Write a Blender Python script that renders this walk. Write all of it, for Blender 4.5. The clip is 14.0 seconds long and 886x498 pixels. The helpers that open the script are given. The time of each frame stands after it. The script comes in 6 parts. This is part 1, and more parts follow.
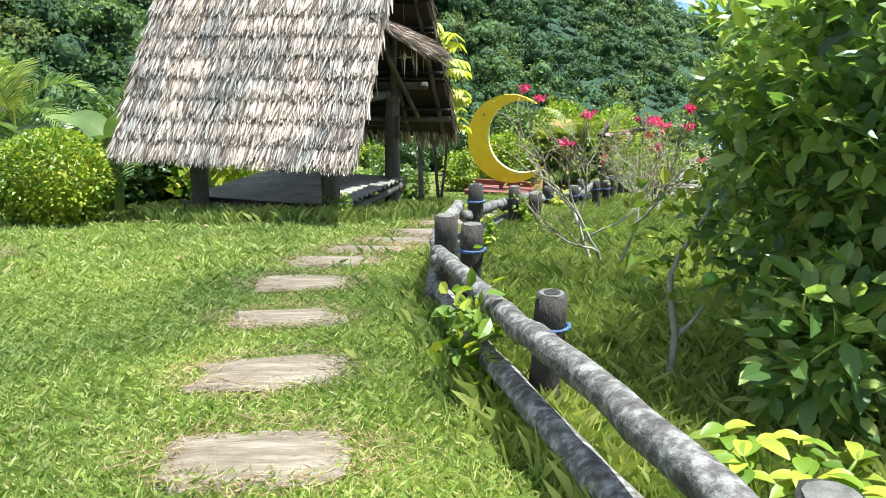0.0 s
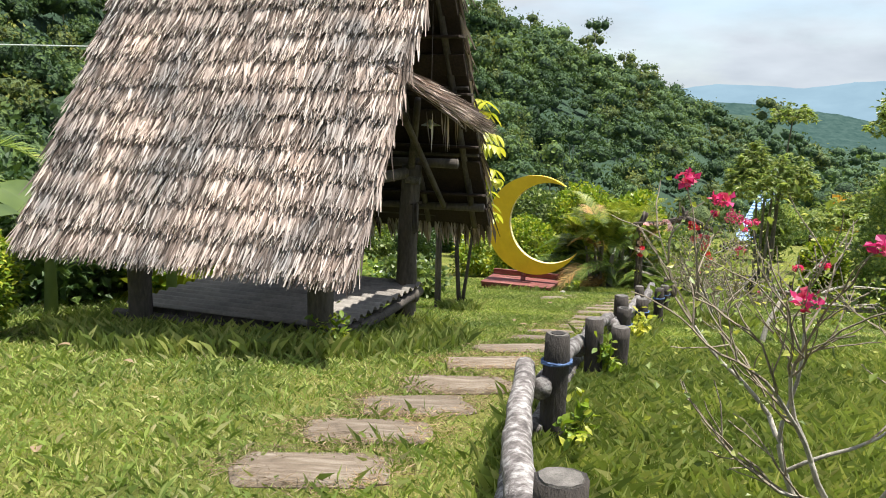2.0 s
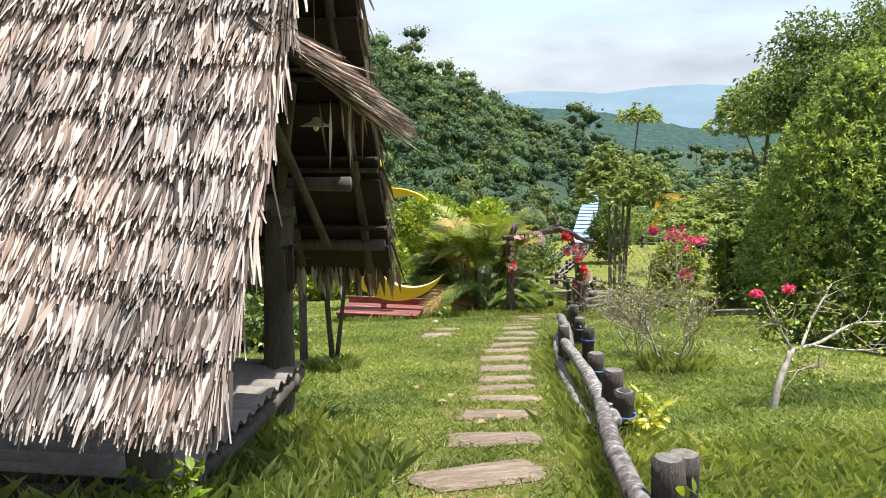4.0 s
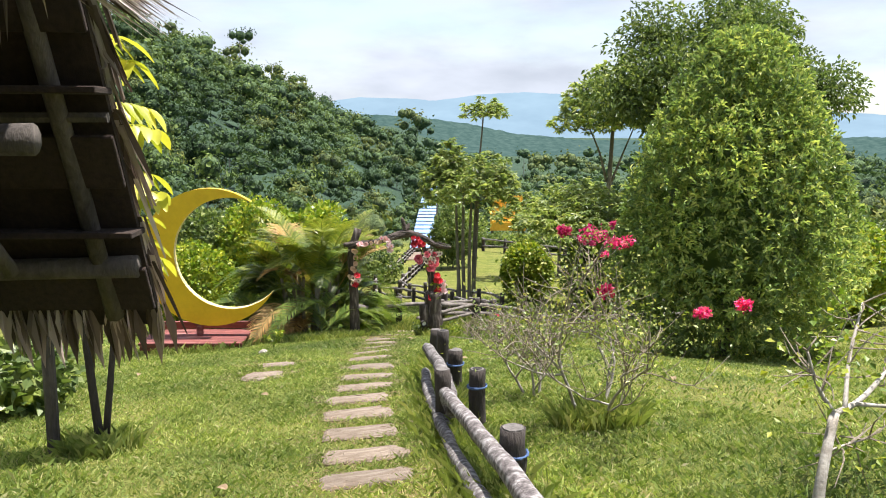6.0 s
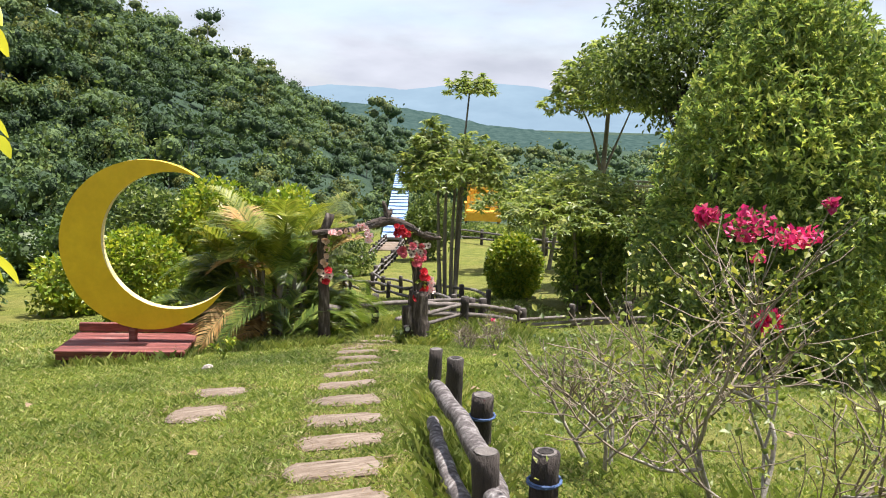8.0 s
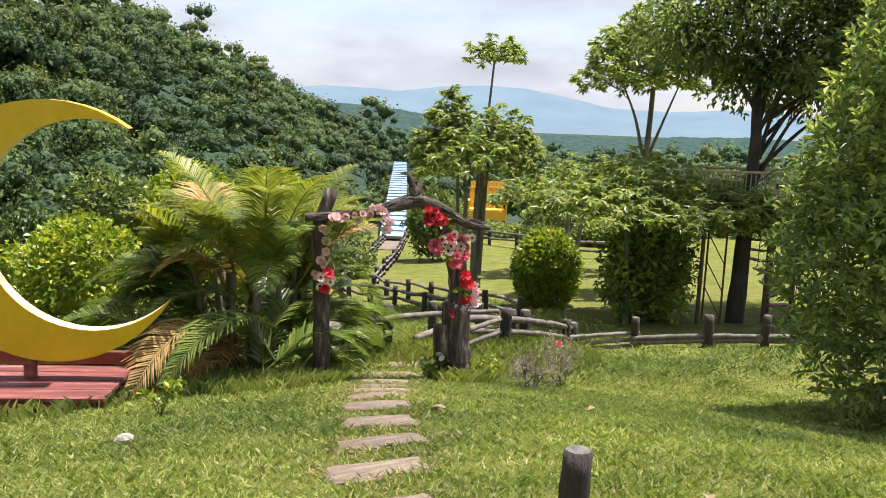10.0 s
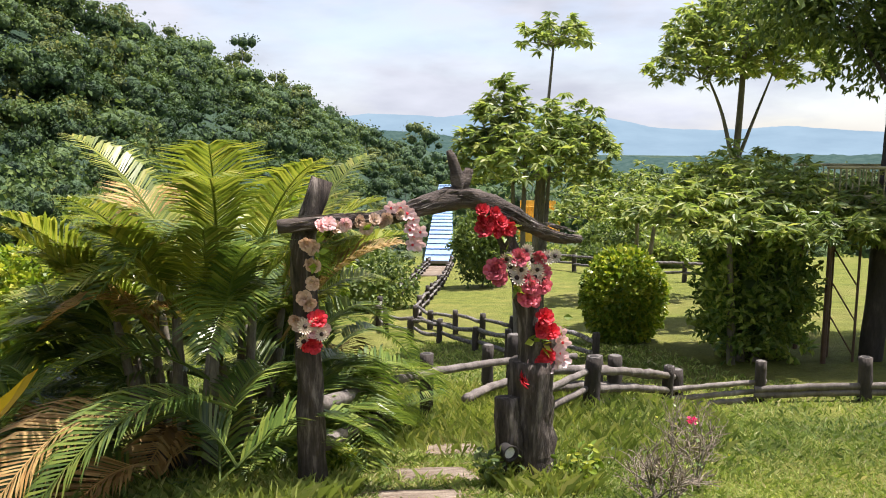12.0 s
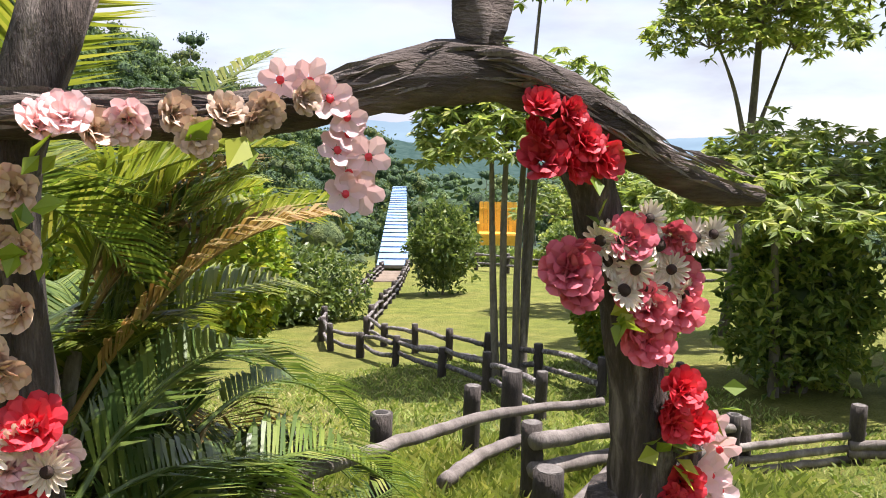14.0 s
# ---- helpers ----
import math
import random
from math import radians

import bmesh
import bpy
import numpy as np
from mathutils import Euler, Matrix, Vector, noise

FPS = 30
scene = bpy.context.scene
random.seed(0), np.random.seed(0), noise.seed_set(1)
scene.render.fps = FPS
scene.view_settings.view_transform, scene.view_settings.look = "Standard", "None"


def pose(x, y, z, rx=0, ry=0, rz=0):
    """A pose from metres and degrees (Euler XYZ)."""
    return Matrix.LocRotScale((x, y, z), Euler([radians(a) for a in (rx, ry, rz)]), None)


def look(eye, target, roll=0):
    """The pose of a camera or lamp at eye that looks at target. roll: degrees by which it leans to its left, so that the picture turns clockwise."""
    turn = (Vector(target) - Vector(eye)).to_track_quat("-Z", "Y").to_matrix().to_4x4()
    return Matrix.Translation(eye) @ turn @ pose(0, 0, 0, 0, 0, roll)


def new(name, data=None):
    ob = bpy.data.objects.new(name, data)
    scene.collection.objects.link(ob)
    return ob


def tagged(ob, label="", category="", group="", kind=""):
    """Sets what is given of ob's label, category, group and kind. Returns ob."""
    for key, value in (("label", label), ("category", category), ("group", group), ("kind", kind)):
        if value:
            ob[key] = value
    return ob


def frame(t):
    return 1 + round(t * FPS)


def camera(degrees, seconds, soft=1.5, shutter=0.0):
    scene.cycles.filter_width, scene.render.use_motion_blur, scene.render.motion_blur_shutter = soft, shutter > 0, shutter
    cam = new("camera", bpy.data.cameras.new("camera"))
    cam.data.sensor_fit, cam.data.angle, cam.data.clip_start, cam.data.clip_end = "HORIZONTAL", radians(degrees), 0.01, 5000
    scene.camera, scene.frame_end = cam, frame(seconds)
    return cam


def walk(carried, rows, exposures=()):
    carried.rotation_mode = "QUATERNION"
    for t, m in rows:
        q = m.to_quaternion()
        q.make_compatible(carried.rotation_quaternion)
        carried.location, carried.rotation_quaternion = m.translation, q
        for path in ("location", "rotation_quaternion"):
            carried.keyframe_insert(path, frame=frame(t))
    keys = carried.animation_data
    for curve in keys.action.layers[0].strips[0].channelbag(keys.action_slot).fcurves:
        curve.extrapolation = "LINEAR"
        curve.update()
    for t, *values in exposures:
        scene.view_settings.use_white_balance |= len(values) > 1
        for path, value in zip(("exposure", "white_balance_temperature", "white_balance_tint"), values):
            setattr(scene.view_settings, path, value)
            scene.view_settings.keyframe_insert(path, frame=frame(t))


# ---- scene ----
cam = camera(55.6, 14.0, soft=1.0)
PATH = [
    (0, (0.301, -0.809, 2.286), (0.29, 1.122, 1.766), -0.5),
    (0.5, (0.203, -0.151, 2.282), (0.091, 1.776, 1.758), 1.0),
    (1, (0.149, 0.61, 2.253), (0.037, 2.557, 1.813), 1.6),
    (1.5, (0.024, 1.432, 2.198), (-0.07, 3.384, 1.772), 1.7),
    (1.8, (0.023, 1.9, 2.125), (-0.027, 3.857, 1.716), 0.1),
    (2, (-0.011, 2.253, 2.082), (-0.03, 4.223, 1.736), 1.4),
    (2.2, (-0.052, 2.553, 2.066), (-0.071, 4.52, 1.706), 2.5),
    (4.3, (-0.495, 5.591, 1.882), (-0.079, 7.521, 1.564), -0.2),
    (4.5, (-0.457, 5.884, 1.84), (-0.035, 7.812, 1.517), -0.8),
    (5, (-0.326, 6.569, 1.763), (0.399, 8.405, 1.439), 0.3),
    (5.5, (-0.053, 7.255, 1.694), (0.665, 9.097, 1.391), -0.7),
    (6, (0.197, 7.989, 1.515), (0.957, 9.814, 1.213), 0.3),
    (6.5, (0.374, 8.708, 1.404), (1.178, 10.512, 1.088), 0.7),
    (7, (0.472, 9.367, 1.31), (1.302, 11.146, 0.931), 0.3),
    (7.5, (0.636, 10.007, 1.194), (1.486, 11.783, 0.846), 1.0),
    (8, (0.942, 10.73, 1.098), (1.772, 12.521, 0.774), 1.7),
    (8.2, (1.071, 11.098, 1.041), (1.926, 12.875, 0.705), 1.8),
    (10.3, (2.396, 15.552, 0.196), (3.239, 17.338, -0.118), 2.4),
    (10.5, (2.579, 15.898, 0.169), (3.429, 17.683, -0.134), 3.4),
    (11, (3.001, 16.928, -0.032), (3.831, 18.725, -0.316), 0.7),
    (11.5, (3.324, 17.693, -0.21), (4.057, 19.54, -0.439), -0.6),
    (12, (3.669, 18.499, -0.35), (4.416, 20.335, -0.613), 0.5),
    (12.5, (4.083, 19.321, -0.504), (4.817, 21.164, -0.758), 1.3),
    (13, (4.424, 20.263, -0.619), (5.147, 22.114, -0.843), 0.2),
    (13.5, (4.701, 21.13, -0.741), (5.488, 22.955, -0.965), 0.8),
    (14, (5.009, 22.032, -0.967), (5.859, 23.825, -1.215), 1.2),
]
walk(cam, [(t, look(eye, target, roll)) for t, eye, target, roll in PATH], [(0, 1.42, 5700, -3), (1.2, 1.18, 5900, 3), (2, 0.98, 6300, 8), (4.5, 1.16, 6250, 10), (5, 1.08, 6250, 10), (6, 1.2, 6250, 13), (7, 1.22, 6250, 14), (8, 1.08, 6350, 16), (11, 1.08, 6450, 16), (13, 1.06, 6300, 18), (13.5, 1.12, 6300, 17), (14, 1.26, 6300, 19)])

# ---------------------------------------------------------------- light
SUN = Vector((0.30, -0.02, 0.95)).normalized()
world = bpy.data.worlds.new("world")
scene.world = world
world.use_nodes = True
wt = world.node_tree
wt.nodes.clear()
w_out = wt.nodes.new("ShaderNodeOutputWorld")
w_bg = wt.nodes.new("ShaderNodeBackground")
w_sky = wt.nodes.new("ShaderNodeTexSky")
w_sky.sky_type = "NISHITA"
w_sky.sun_disc = False
w_sky.sun_elevation = math.asin(SUN.z)
w_sky.sun_rotation = math.atan2(SUN.x, SUN.y)
w_sky.dust_density = 0.6
w_geo = wt.nodes.new("ShaderNodeTexCoord")
w_map = wt.nodes.new("ShaderNodeMapping")
w_map.inputs["Scale"].default_value = (1.6, 1.6, 5.5)
w_noise = wt.nodes.new("ShaderNodeTexNoise")
w_noise.inputs["Scale"].default_value = 2.1
w_noise.inputs["Detail"].default_value = 7.0
w_noise.inputs["Roughness"].default_value = 0.55
w_ramp = wt.nodes.new("ShaderNodeValToRGB")
w_ramp.color_ramp.elements[0].position = 0.40
w_ramp.color_ramp.elements[0].color = (0.5, 0.5, 0.5, 1)
w_ramp.color_ramp.elements[1].position = 0.62
w_mix = wt.nodes.new("ShaderNodeMixRGB")
w_map2 = wt.nodes.new("ShaderNodeMapping")
w_map2.inputs["Scale"].default_value = (2.6, 2.6, 9.0)
w_map2.inputs["Location"].default_value = (3.1, 0.7, 0.4)
w_noise2 = wt.nodes.new("ShaderNodeTexNoise")
w_noise2.inputs["Scale"].default_value = 2.4
w_noise2.inputs["Detail"].default_value = 8.0
w_ramp2 = wt.nodes.new("ShaderNodeValToRGB")
w_ramp2.color_ramp.elements[0].position = 0.36
w_ramp2.color_ramp.elements[0].color = (0.74, 0.77, 0.81, 1)
w_ramp2.color_ramp.elements[1].position = 0.64
w_ramp2.color_ramp.elements[1].color = (0.98, 1.0, 1.03, 1)
w_gain = wt.nodes.new("ShaderNodeMixRGB")
w_gain.blend_type = "MULTIPLY"
w_gain.inputs["Fac"].default_value = 1.0
w_gain.inputs["Color2"].default_value = (4.0, 4.15, 4.35, 1)
wt.links.new(w_geo.outputs["Generated"], w_map2.inputs["Vector"])
wt.links.new(w_map2.outputs["Vector"], w_noise2.inputs["Vector"])
wt.links.new(w_noise2.outputs["Fac"], w_ramp2.inputs["Fac"])
wt.links.new(w_ramp2.outputs["Color"], w_gain.inputs["Color1"])
wt.links.new(w_gain.outputs["Color"], w_mix.inputs["Color2"])
wt.links.new(w_geo.outputs["Generated"], w_map.inputs["Vector"])
wt.links.new(w_map.outputs["Vector"], w_noise.inputs["Vector"])
wt.links.new(w_noise.outputs["Fac"], w_ramp.inputs["Fac"])
wt.links.new(w_ramp.outputs["Color"], w_mix.inputs["Fac"])
wt.links.new(w_sky.outputs["Color"], w_mix.inputs["Color1"])
wt.links.new(w_mix.outputs["Color"], w_bg.inputs["Color"])
w_bg.inputs["Strength"].default_value = 0.10
wt.links.new(w_bg.outputs["Background"], w_out.inputs["Surface"])

sun_data = bpy.data.lights.new("sun", "SUN")
sun_data.energy = 5.0
sun_data.angle = radians(0.7)
sun_data.color = (1.0, 0.95, 0.86)
sun_ob = new("sun", sun_data)
sun_ob.matrix_world = look(SUN * 50, (0, 0, 0))

# ---------------------------------------------------------------- materials
def nodes_of(name):
    m = bpy.data.materials.new(name)
    m.use_nodes = True
    t = m.node_tree
    t.nodes.clear()
    out = t.nodes.new("ShaderNodeOutputMaterial")
    b = t.nodes.new("ShaderNodeBsdfPrincipled")
    t.links.new(b.outputs["BSDF"], out.inputs["Surface"])
    return m, t, b, out


def ramp_node(t, fac, stops):
    r = t.nodes.new("ShaderNodeValToRGB")
    while len(r.color_ramp.elements) < len(stops):
        r.color_ramp.elements.new(0.5)
    for e, (p, c) in zip(r.color_ramp.elements, stops):
        e.position, e.color = p, (*c, 1)
    t.links.new(fac, r.inputs["Fac"])
    return r.outputs["Color"]


def noise_node(t, scale, detail=5.0, rough=0.6, stretch=None, space="Object"):
    tc = t.nodes.new("ShaderNodeTexCoord")
    n = t.nodes.new("ShaderNodeTexNoise")
    n.inputs["Scale"].default_value = scale
    n.inputs["Detail"].default_value = detail
    n.inputs["Roughness"].default_value = rough
    src = tc.outputs[space]
    if stretch:
        mp = t.nodes.new("ShaderNodeMapping")
        mp.inputs["Scale"].default_value = stretch
        t.links.new(src, mp.inputs["Vector"])
        src = mp.outputs["Vector"]
    t.links.new(src, n.inputs["Vector"])
    return n.outputs["Fac"]


def mixed(t, a, b, fac, how="MIX"):
    m = t.nodes.new("ShaderNodeMixRGB")
    m.blend_type = how
    for sock, v in (("Color1", a), ("Color2", b), ("Fac", fac)):
        if isinstance(v, (int, float)):
            m.inputs[sock].default_value = v
        elif isinstance(v, tuple):
            m.inputs[sock].default_value = (*v, 1)
        else:
            t.links.new(v, m.inputs[sock])
    return m.outputs["Color"]


def bump_on(t, b, height, strength, dist=0.01):
    bp = t.nodes.new("ShaderNodeBump")
    bp.inputs["Strength"].default_value = strength
    bp.inputs["Distance"].default_value = dist
    t.links.new(height, bp.inputs["Height"])
    t.links.new(bp.outputs["Normal"], b.inputs["Normal"])


def surface(name, stops, scale, rough=0.85, stretch=None, fine=None, bump=0.4, dist=0.01, metal=0.0, per_object=0.0, grit=0.75):
    """Two noises, one coarse (the ramp) and one fine (grain and relief)."""
    m, t, b, _ = nodes_of(name)
    coarse = noise_node(t, scale, 6, 0.62, stretch)
    col = ramp_node(t, coarse, stops)
    grain = noise_node(t, fine or scale * 7, 4, 0.7, stretch)
    shade = ramp_node(t, grain, [(0.25, (0.62, 0.62, 0.62)), (0.75, (1.25, 1.25, 1.25))])
    col = mixed(t, col, shade, grit, "MULTIPLY")
    if per_object:
        oi = t.nodes.new("ShaderNodeObjectInfo")
        lo, hi = 1 - per_object, 1 + per_object
        v = ramp_node(t, oi.outputs["Random"], [(0, (lo, lo, lo)), (1, (hi, hi, hi))])
        col = mixed(t, col, v, 1.0, "MULTIPLY")
    t.links.new(col, b.inputs["Base Color"])
    b.inputs["Roughness"].default_value = rough
    b.inputs["Metallic"].default_value = metal
    bump_on(t, b, grain, bump, dist)
    return m


def foliage(name, stops, rough=0.5, through_light=0.35, tint=(1.1, 1.15, 0.65), patch=0.0, gloss=0.5):
    """Leaves: colour by leaf, part of the light goes through."""
    m, t, b, out = nodes_of(name)
    gi = t.nodes.new("ShaderNodeNewGeometry")
    stops = [(k, (c[0] * 1.16 if c[1] > c[0] else c[0], c[1], c[2])) for k, c in stops]
    col = ramp_node(t, gi.outputs["Random Per Island"], stops)
    big = noise_node(t, patch or 0.9, 3, 0.6)
    col = mixed(t, col, ramp_node(t, big, [(0.34, (0.55, 0.62, 0.62)), (0.66, (1.32, 1.26, 1.1))]), 0.9, "MULTIPLY")
    t.links.new(col, b.inputs["Base Color"])
    b.inputs["Roughness"].default_value = rough
    b.inputs["Specular IOR Level"].default_value = gloss
    tr = t.nodes.new("ShaderNodeBsdfTranslucent")
    t.links.new(mixed(t, col, tint, 1.0, "MULTIPLY"), tr.inputs["Color"])
    mx = t.nodes.new("ShaderNodeMixShader")
    mx.inputs["Fac"].default_value = through_light
    t.links.new(b.outputs["BSDF"], mx.inputs[1])
    t.links.new(tr.outputs["BSDF"], mx.inputs[2])
    t.links.new(mx.outputs["Shader"], out.inputs["Surface"])
    return m


M = {}
M["grass"] = foliage("grass", [(0, (0.11, 0.18, 0.038)), (0.45, (0.215, 0.33, 0.078)), (0.8, (0.35, 0.45, 0.145)), (0.95, (0.48, 0.46, 0.22)), (1, (0.52, 0.45, 0.28))], 0.55, 0.35, patch=0.45)
M["tall_grass"] = foliage("tall_grass", [(0, (0.13, 0.20, 0.045)), (0.6, (0.27, 0.37, 0.095)), (1, (0.42, 0.47, 0.18))], 0.55, 0.35, patch=0.6)
M["straw"] = foliage("straw", [(0, (0.14, 0.085, 0.05)), (0.5, (0.27, 0.18, 0.11)), (1, (0.42, 0.32, 0.21))], 0.8, 0.15, (1, 0.9, 0.7))
M["leaf"] = foliage("leaf", [(0, (0.055, 0.105, 0.034)), (0.5, (0.115, 0.19, 0.055)), (1, (0.22, 0.30, 0.09))], 0.45, 0.38)
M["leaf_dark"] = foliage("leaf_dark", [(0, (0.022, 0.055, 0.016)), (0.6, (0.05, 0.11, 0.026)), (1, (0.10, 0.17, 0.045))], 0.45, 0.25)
M["leaf_bright"] = foliage("leaf_bright", [(0, (0.10, 0.19, 0.018)), (0.5, (0.19, 0.31, 0.03)), (1, (0.40, 0.45, 0.055))], 0.42, 0.38)
M["leaf_yellow"] = foliage("leaf_yellow", [(0, (0.22, 0.32, 0.03)), (0.5, (0.42, 0.48, 0.05)), (1, (0.62, 0.56, 0.10))], 0.4, 0.4)
M["leaf_cone"] = foliage("leaf_cone", [(0, (0.11, 0.18, 0.042)), (0.5, (0.22, 0.31, 0.065)), (1, (0.44, 0.48, 0.11))], 0.45, 0.4, patch=0.5)
M["leaf_sprig"] = foliage("leaf_sprig", [(0, (0.12, 0.215, 0.08)), (0.5, (0.25, 0.385, 0.13)), (0.85, (0.42, 0.53, 0.18)), (1, (0.58, 0.66, 0.25))], 0.38, 0.4, patch=0.5)
M["leaf_bush"] = foliage("leaf_bush", [(0, (0.09, 0.18, 0.05)), (0.5, (0.21, 0.33, 0.085)), (1, (0.40, 0.50, 0.15))], 0.34, 0.5, patch=0.8)
M["leaf_far_light"] = foliage("leaf_far_light", [(0, (0.06, 0.11, 0.042)), (0.5, (0.10, 0.17, 0.06)), (1, (0.15, 0.225, 0.08))], 0.9, 0.25, patch=0.11, gloss=0.15)
M["leaf_far_olive"] = foliage("leaf_far_olive", [(0, (0.065, 0.10, 0.038)), (0.5, (0.115, 0.16, 0.052)), (1, (0.19, 0.225, 0.07))], 0.9, 0.25, patch=0.11, gloss=0.15)
M["leaf_far"] = foliage("leaf_far", [(0, (0.032, 0.068, 0.032)), (0.5, (0.055, 0.105, 0.045)), (1, (0.085, 0.145, 0.058))], 0.9, 0.22, patch=0.11, gloss=0.15)
M["leaf_pale"] = foliage("leaf_pale", [(0, (0.12, 0.20, 0.07)), (0.5, (0.225, 0.33, 0.105)), (1, (0.37, 0.44, 0.16))], 0.4, 0.52)
M["palm"] = foliage("palm", [(0, (0.055, 0.115, 0.03)), (0.5, (0.115, 0.195, 0.042)), (0.9, (0.20, 0.28, 0.06)), (1, (0.30, 0.30, 0.10))], 0.3, 0.32, patch=1.2)
M["palm_light"] = foliage("palm_light", [(0, (0.11, 0.175, 0.028)), (0.5, (0.205, 0.28, 0.045)), (0.92, (0.32, 0.36, 0.08)), (1, (0.40, 0.36, 0.12))], 0.36, 0.38, patch=1.2)
M["palm_dry"] = foliage("palm_dry", [(0, (0.30, 0.17, 0.06)), (1, (0.60, 0.42, 0.18))], 0.6, 0.3, (1, 0.85, 0.5))
M["pink"] = foliage("bract_pink", [(0, (0.58, 0.02, 0.16)), (0.6, (0.80, 0.05, 0.24)), (1, (0.86, 0.18, 0.26))], 0.5, 0.35, (1.1, 0.8, 0.9))
M["petal_red"] = foliage("petal_red", [(0, (0.60, 0.022, 0.045)), (1, (0.82, 0.07, 0.10))], 0.6, 0.25, (1.1, 0.7, 0.7))
M["petal_rose"] = foliage("petal_rose", [(0, (0.62, 0.10, 0.16)), (1, (0.80, 0.22, 0.28))], 0.6, 0.25, (1.1, 0.8, 0.8))
M["petal_pink"] = foliage("petal_pink", [(0, (0.80, 0.50, 0.57)), (1, (0.90, 0.76, 0.79))], 0.6, 0.3, (1, 0.9, 0.9))
M["petal_white"] = foliage("petal_white", [(0, (0.70, 0.58, 0.50)), (1, (0.86, 0.78, 0.72))], 0.6, 0.25, (1, 0.95, 0.9))
M["petal_beige"] = foliage("petal_beige", [(0, (0.50, 0.35, 0.28)), (1, (0.70, 0.54, 0.45))], 0.7, 0.2, (1, 0.9, 0.8))
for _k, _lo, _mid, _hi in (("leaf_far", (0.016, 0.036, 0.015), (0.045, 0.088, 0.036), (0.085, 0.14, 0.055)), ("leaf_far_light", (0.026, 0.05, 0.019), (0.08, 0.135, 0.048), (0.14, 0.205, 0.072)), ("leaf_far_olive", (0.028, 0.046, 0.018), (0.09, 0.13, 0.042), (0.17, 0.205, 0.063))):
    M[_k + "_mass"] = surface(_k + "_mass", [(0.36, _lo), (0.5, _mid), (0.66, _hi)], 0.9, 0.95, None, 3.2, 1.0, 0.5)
M["flower_eye"] = surface("flower_eye", [(0, (0.02, 0.012, 0.01)), (1, (0.06, 0.03, 0.02))], 60)
M["thatch"] = foliage("thatch", [(0, (0.05, 0.034, 0.028)), (0.3, (0.15, 0.108, 0.095)), (0.6, (0.42, 0.335, 0.32)), (1, (0.67, 0.575, 0.56))], 0.85, 0.06, (1, 0.9, 0.8), patch=1.5)
# brown underside, its colour darkened further to deepen the shade inside the hut
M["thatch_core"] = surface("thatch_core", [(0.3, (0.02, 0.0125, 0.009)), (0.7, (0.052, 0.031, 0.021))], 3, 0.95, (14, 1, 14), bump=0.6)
M["bark"] = surface("bark", [(0.3, (0.085, 0.07, 0.06)), (0.6, (0.22, 0.19, 0.17)), (0.8, (0.40, 0.37, 0.34))], 5, 0.9, (1, 1, 0.35), 38, 0.8, 0.02)
M["bark_dark"] = surface("bark_dark", [(0.3, (0.022, 0.018, 0.016)), (0.6, (0.065, 0.052, 0.045)), (0.85, (0.16, 0.135, 0.12))], 6, 0.9, (1, 1, 0.3), 42, 0.9, 0.02)
M["bark_pale"] = surface("bark_pale", [(0.3, (0.24, 0.205, 0.165)), (0.7, (0.50, 0.46, 0.40))], 12, 0.85, None, 60, 0.5)
M["twig"] = surface("twig", [(0.3, (0.15, 0.115, 0.08)), (0.7, (0.36, 0.30, 0.23))], 12, 0.85, None, 60, 0.5)
M["bark_tree"] = surface("bark_tree", [(0.3, (0.10, 0.085, 0.065)), (0.7, (0.26, 0.23, 0.18))], 5, 0.9, (1, 1, 0.3), 40, 0.7, 0.02)
M["rail"] = surface("rail_wood", [(0.36, (0.055, 0.046, 0.043)), (0.50, (0.14, 0.12, 0.115)), (0.64, (0.33, 0.31, 0.30))], 19, 0.85, None, 45, 0.7, 0.015, 0, 0.25)
M["arch_wood"] = surface("arch_wood", [(0.3, (0.03, 0.022, 0.018)), (0.55, (0.10, 0.075, 0.062)), (0.8, (0.30, 0.25, 0.21))], 4, 0.9, (0.5, 1, 3.2), 26, 0.9, 0.03)
M["arch_post"] = surface("arch_post", [(0.32, (0.022, 0.016, 0.013)), (0.52, (0.085, 0.064, 0.053)), (0.7, (0.30, 0.25, 0.215))], 6, 0.9, (3, 3, 0.45), 26, 0.9, 0.03)
M["hut_wood"] = surface("hut_wood", [(0.3, (0.04, 0.033, 0.028)), (0.7, (0.13, 0.108, 0.09))], 5, 0.9, (1, 1, 0.3), 40, 0.7, 0.015)
M["cut_wood"] = surface("cut_wood", [(0.3, (0.07, 0.062, 0.055)), (0.7, (0.19, 0.17, 0.155))], 25, 0.9)
M["hollow"] = surface("hollow_black", [(0.3, (0.012, 0.010, 0.009)), (0.7, (0.04, 0.034, 0.03))], 25, 0.95)
M["tin"] = surface("tin", [(0.3, (0.13, 0.11, 0.095)), (0.7, (0.29, 0.255, 0.22))], 3, 0.65, None, 30, 0.25, 0.004)
M["blue_tin"] = surface("blue_tin", [(0.3, (0.20, 0.33, 0.58)), (0.7, (0.30, 0.44, 0.68))], 1.2, 0.45, None, 12, 0.1, 0.004, 0, 0.07, 0.3)
M["stone"] = surface("stone", [(0.3, (0.10, 0.072, 0.048)), (0.5, (0.185, 0.14, 0.102)), (0.72, (0.31, 0.26, 0.205))], 5, 0.95, (0.7, 4.5, 4.5), 26, 0.8, 0.012, 0, 0.15)
M["yellow_paint"] = surface("yellow_paint", [(0.3, (0.66, 0.40, 0.012)), (0.7, (0.80, 0.52, 0.02))], 2.0, 0.38, None, 9, 0.1, 0.004, grit=0.22)
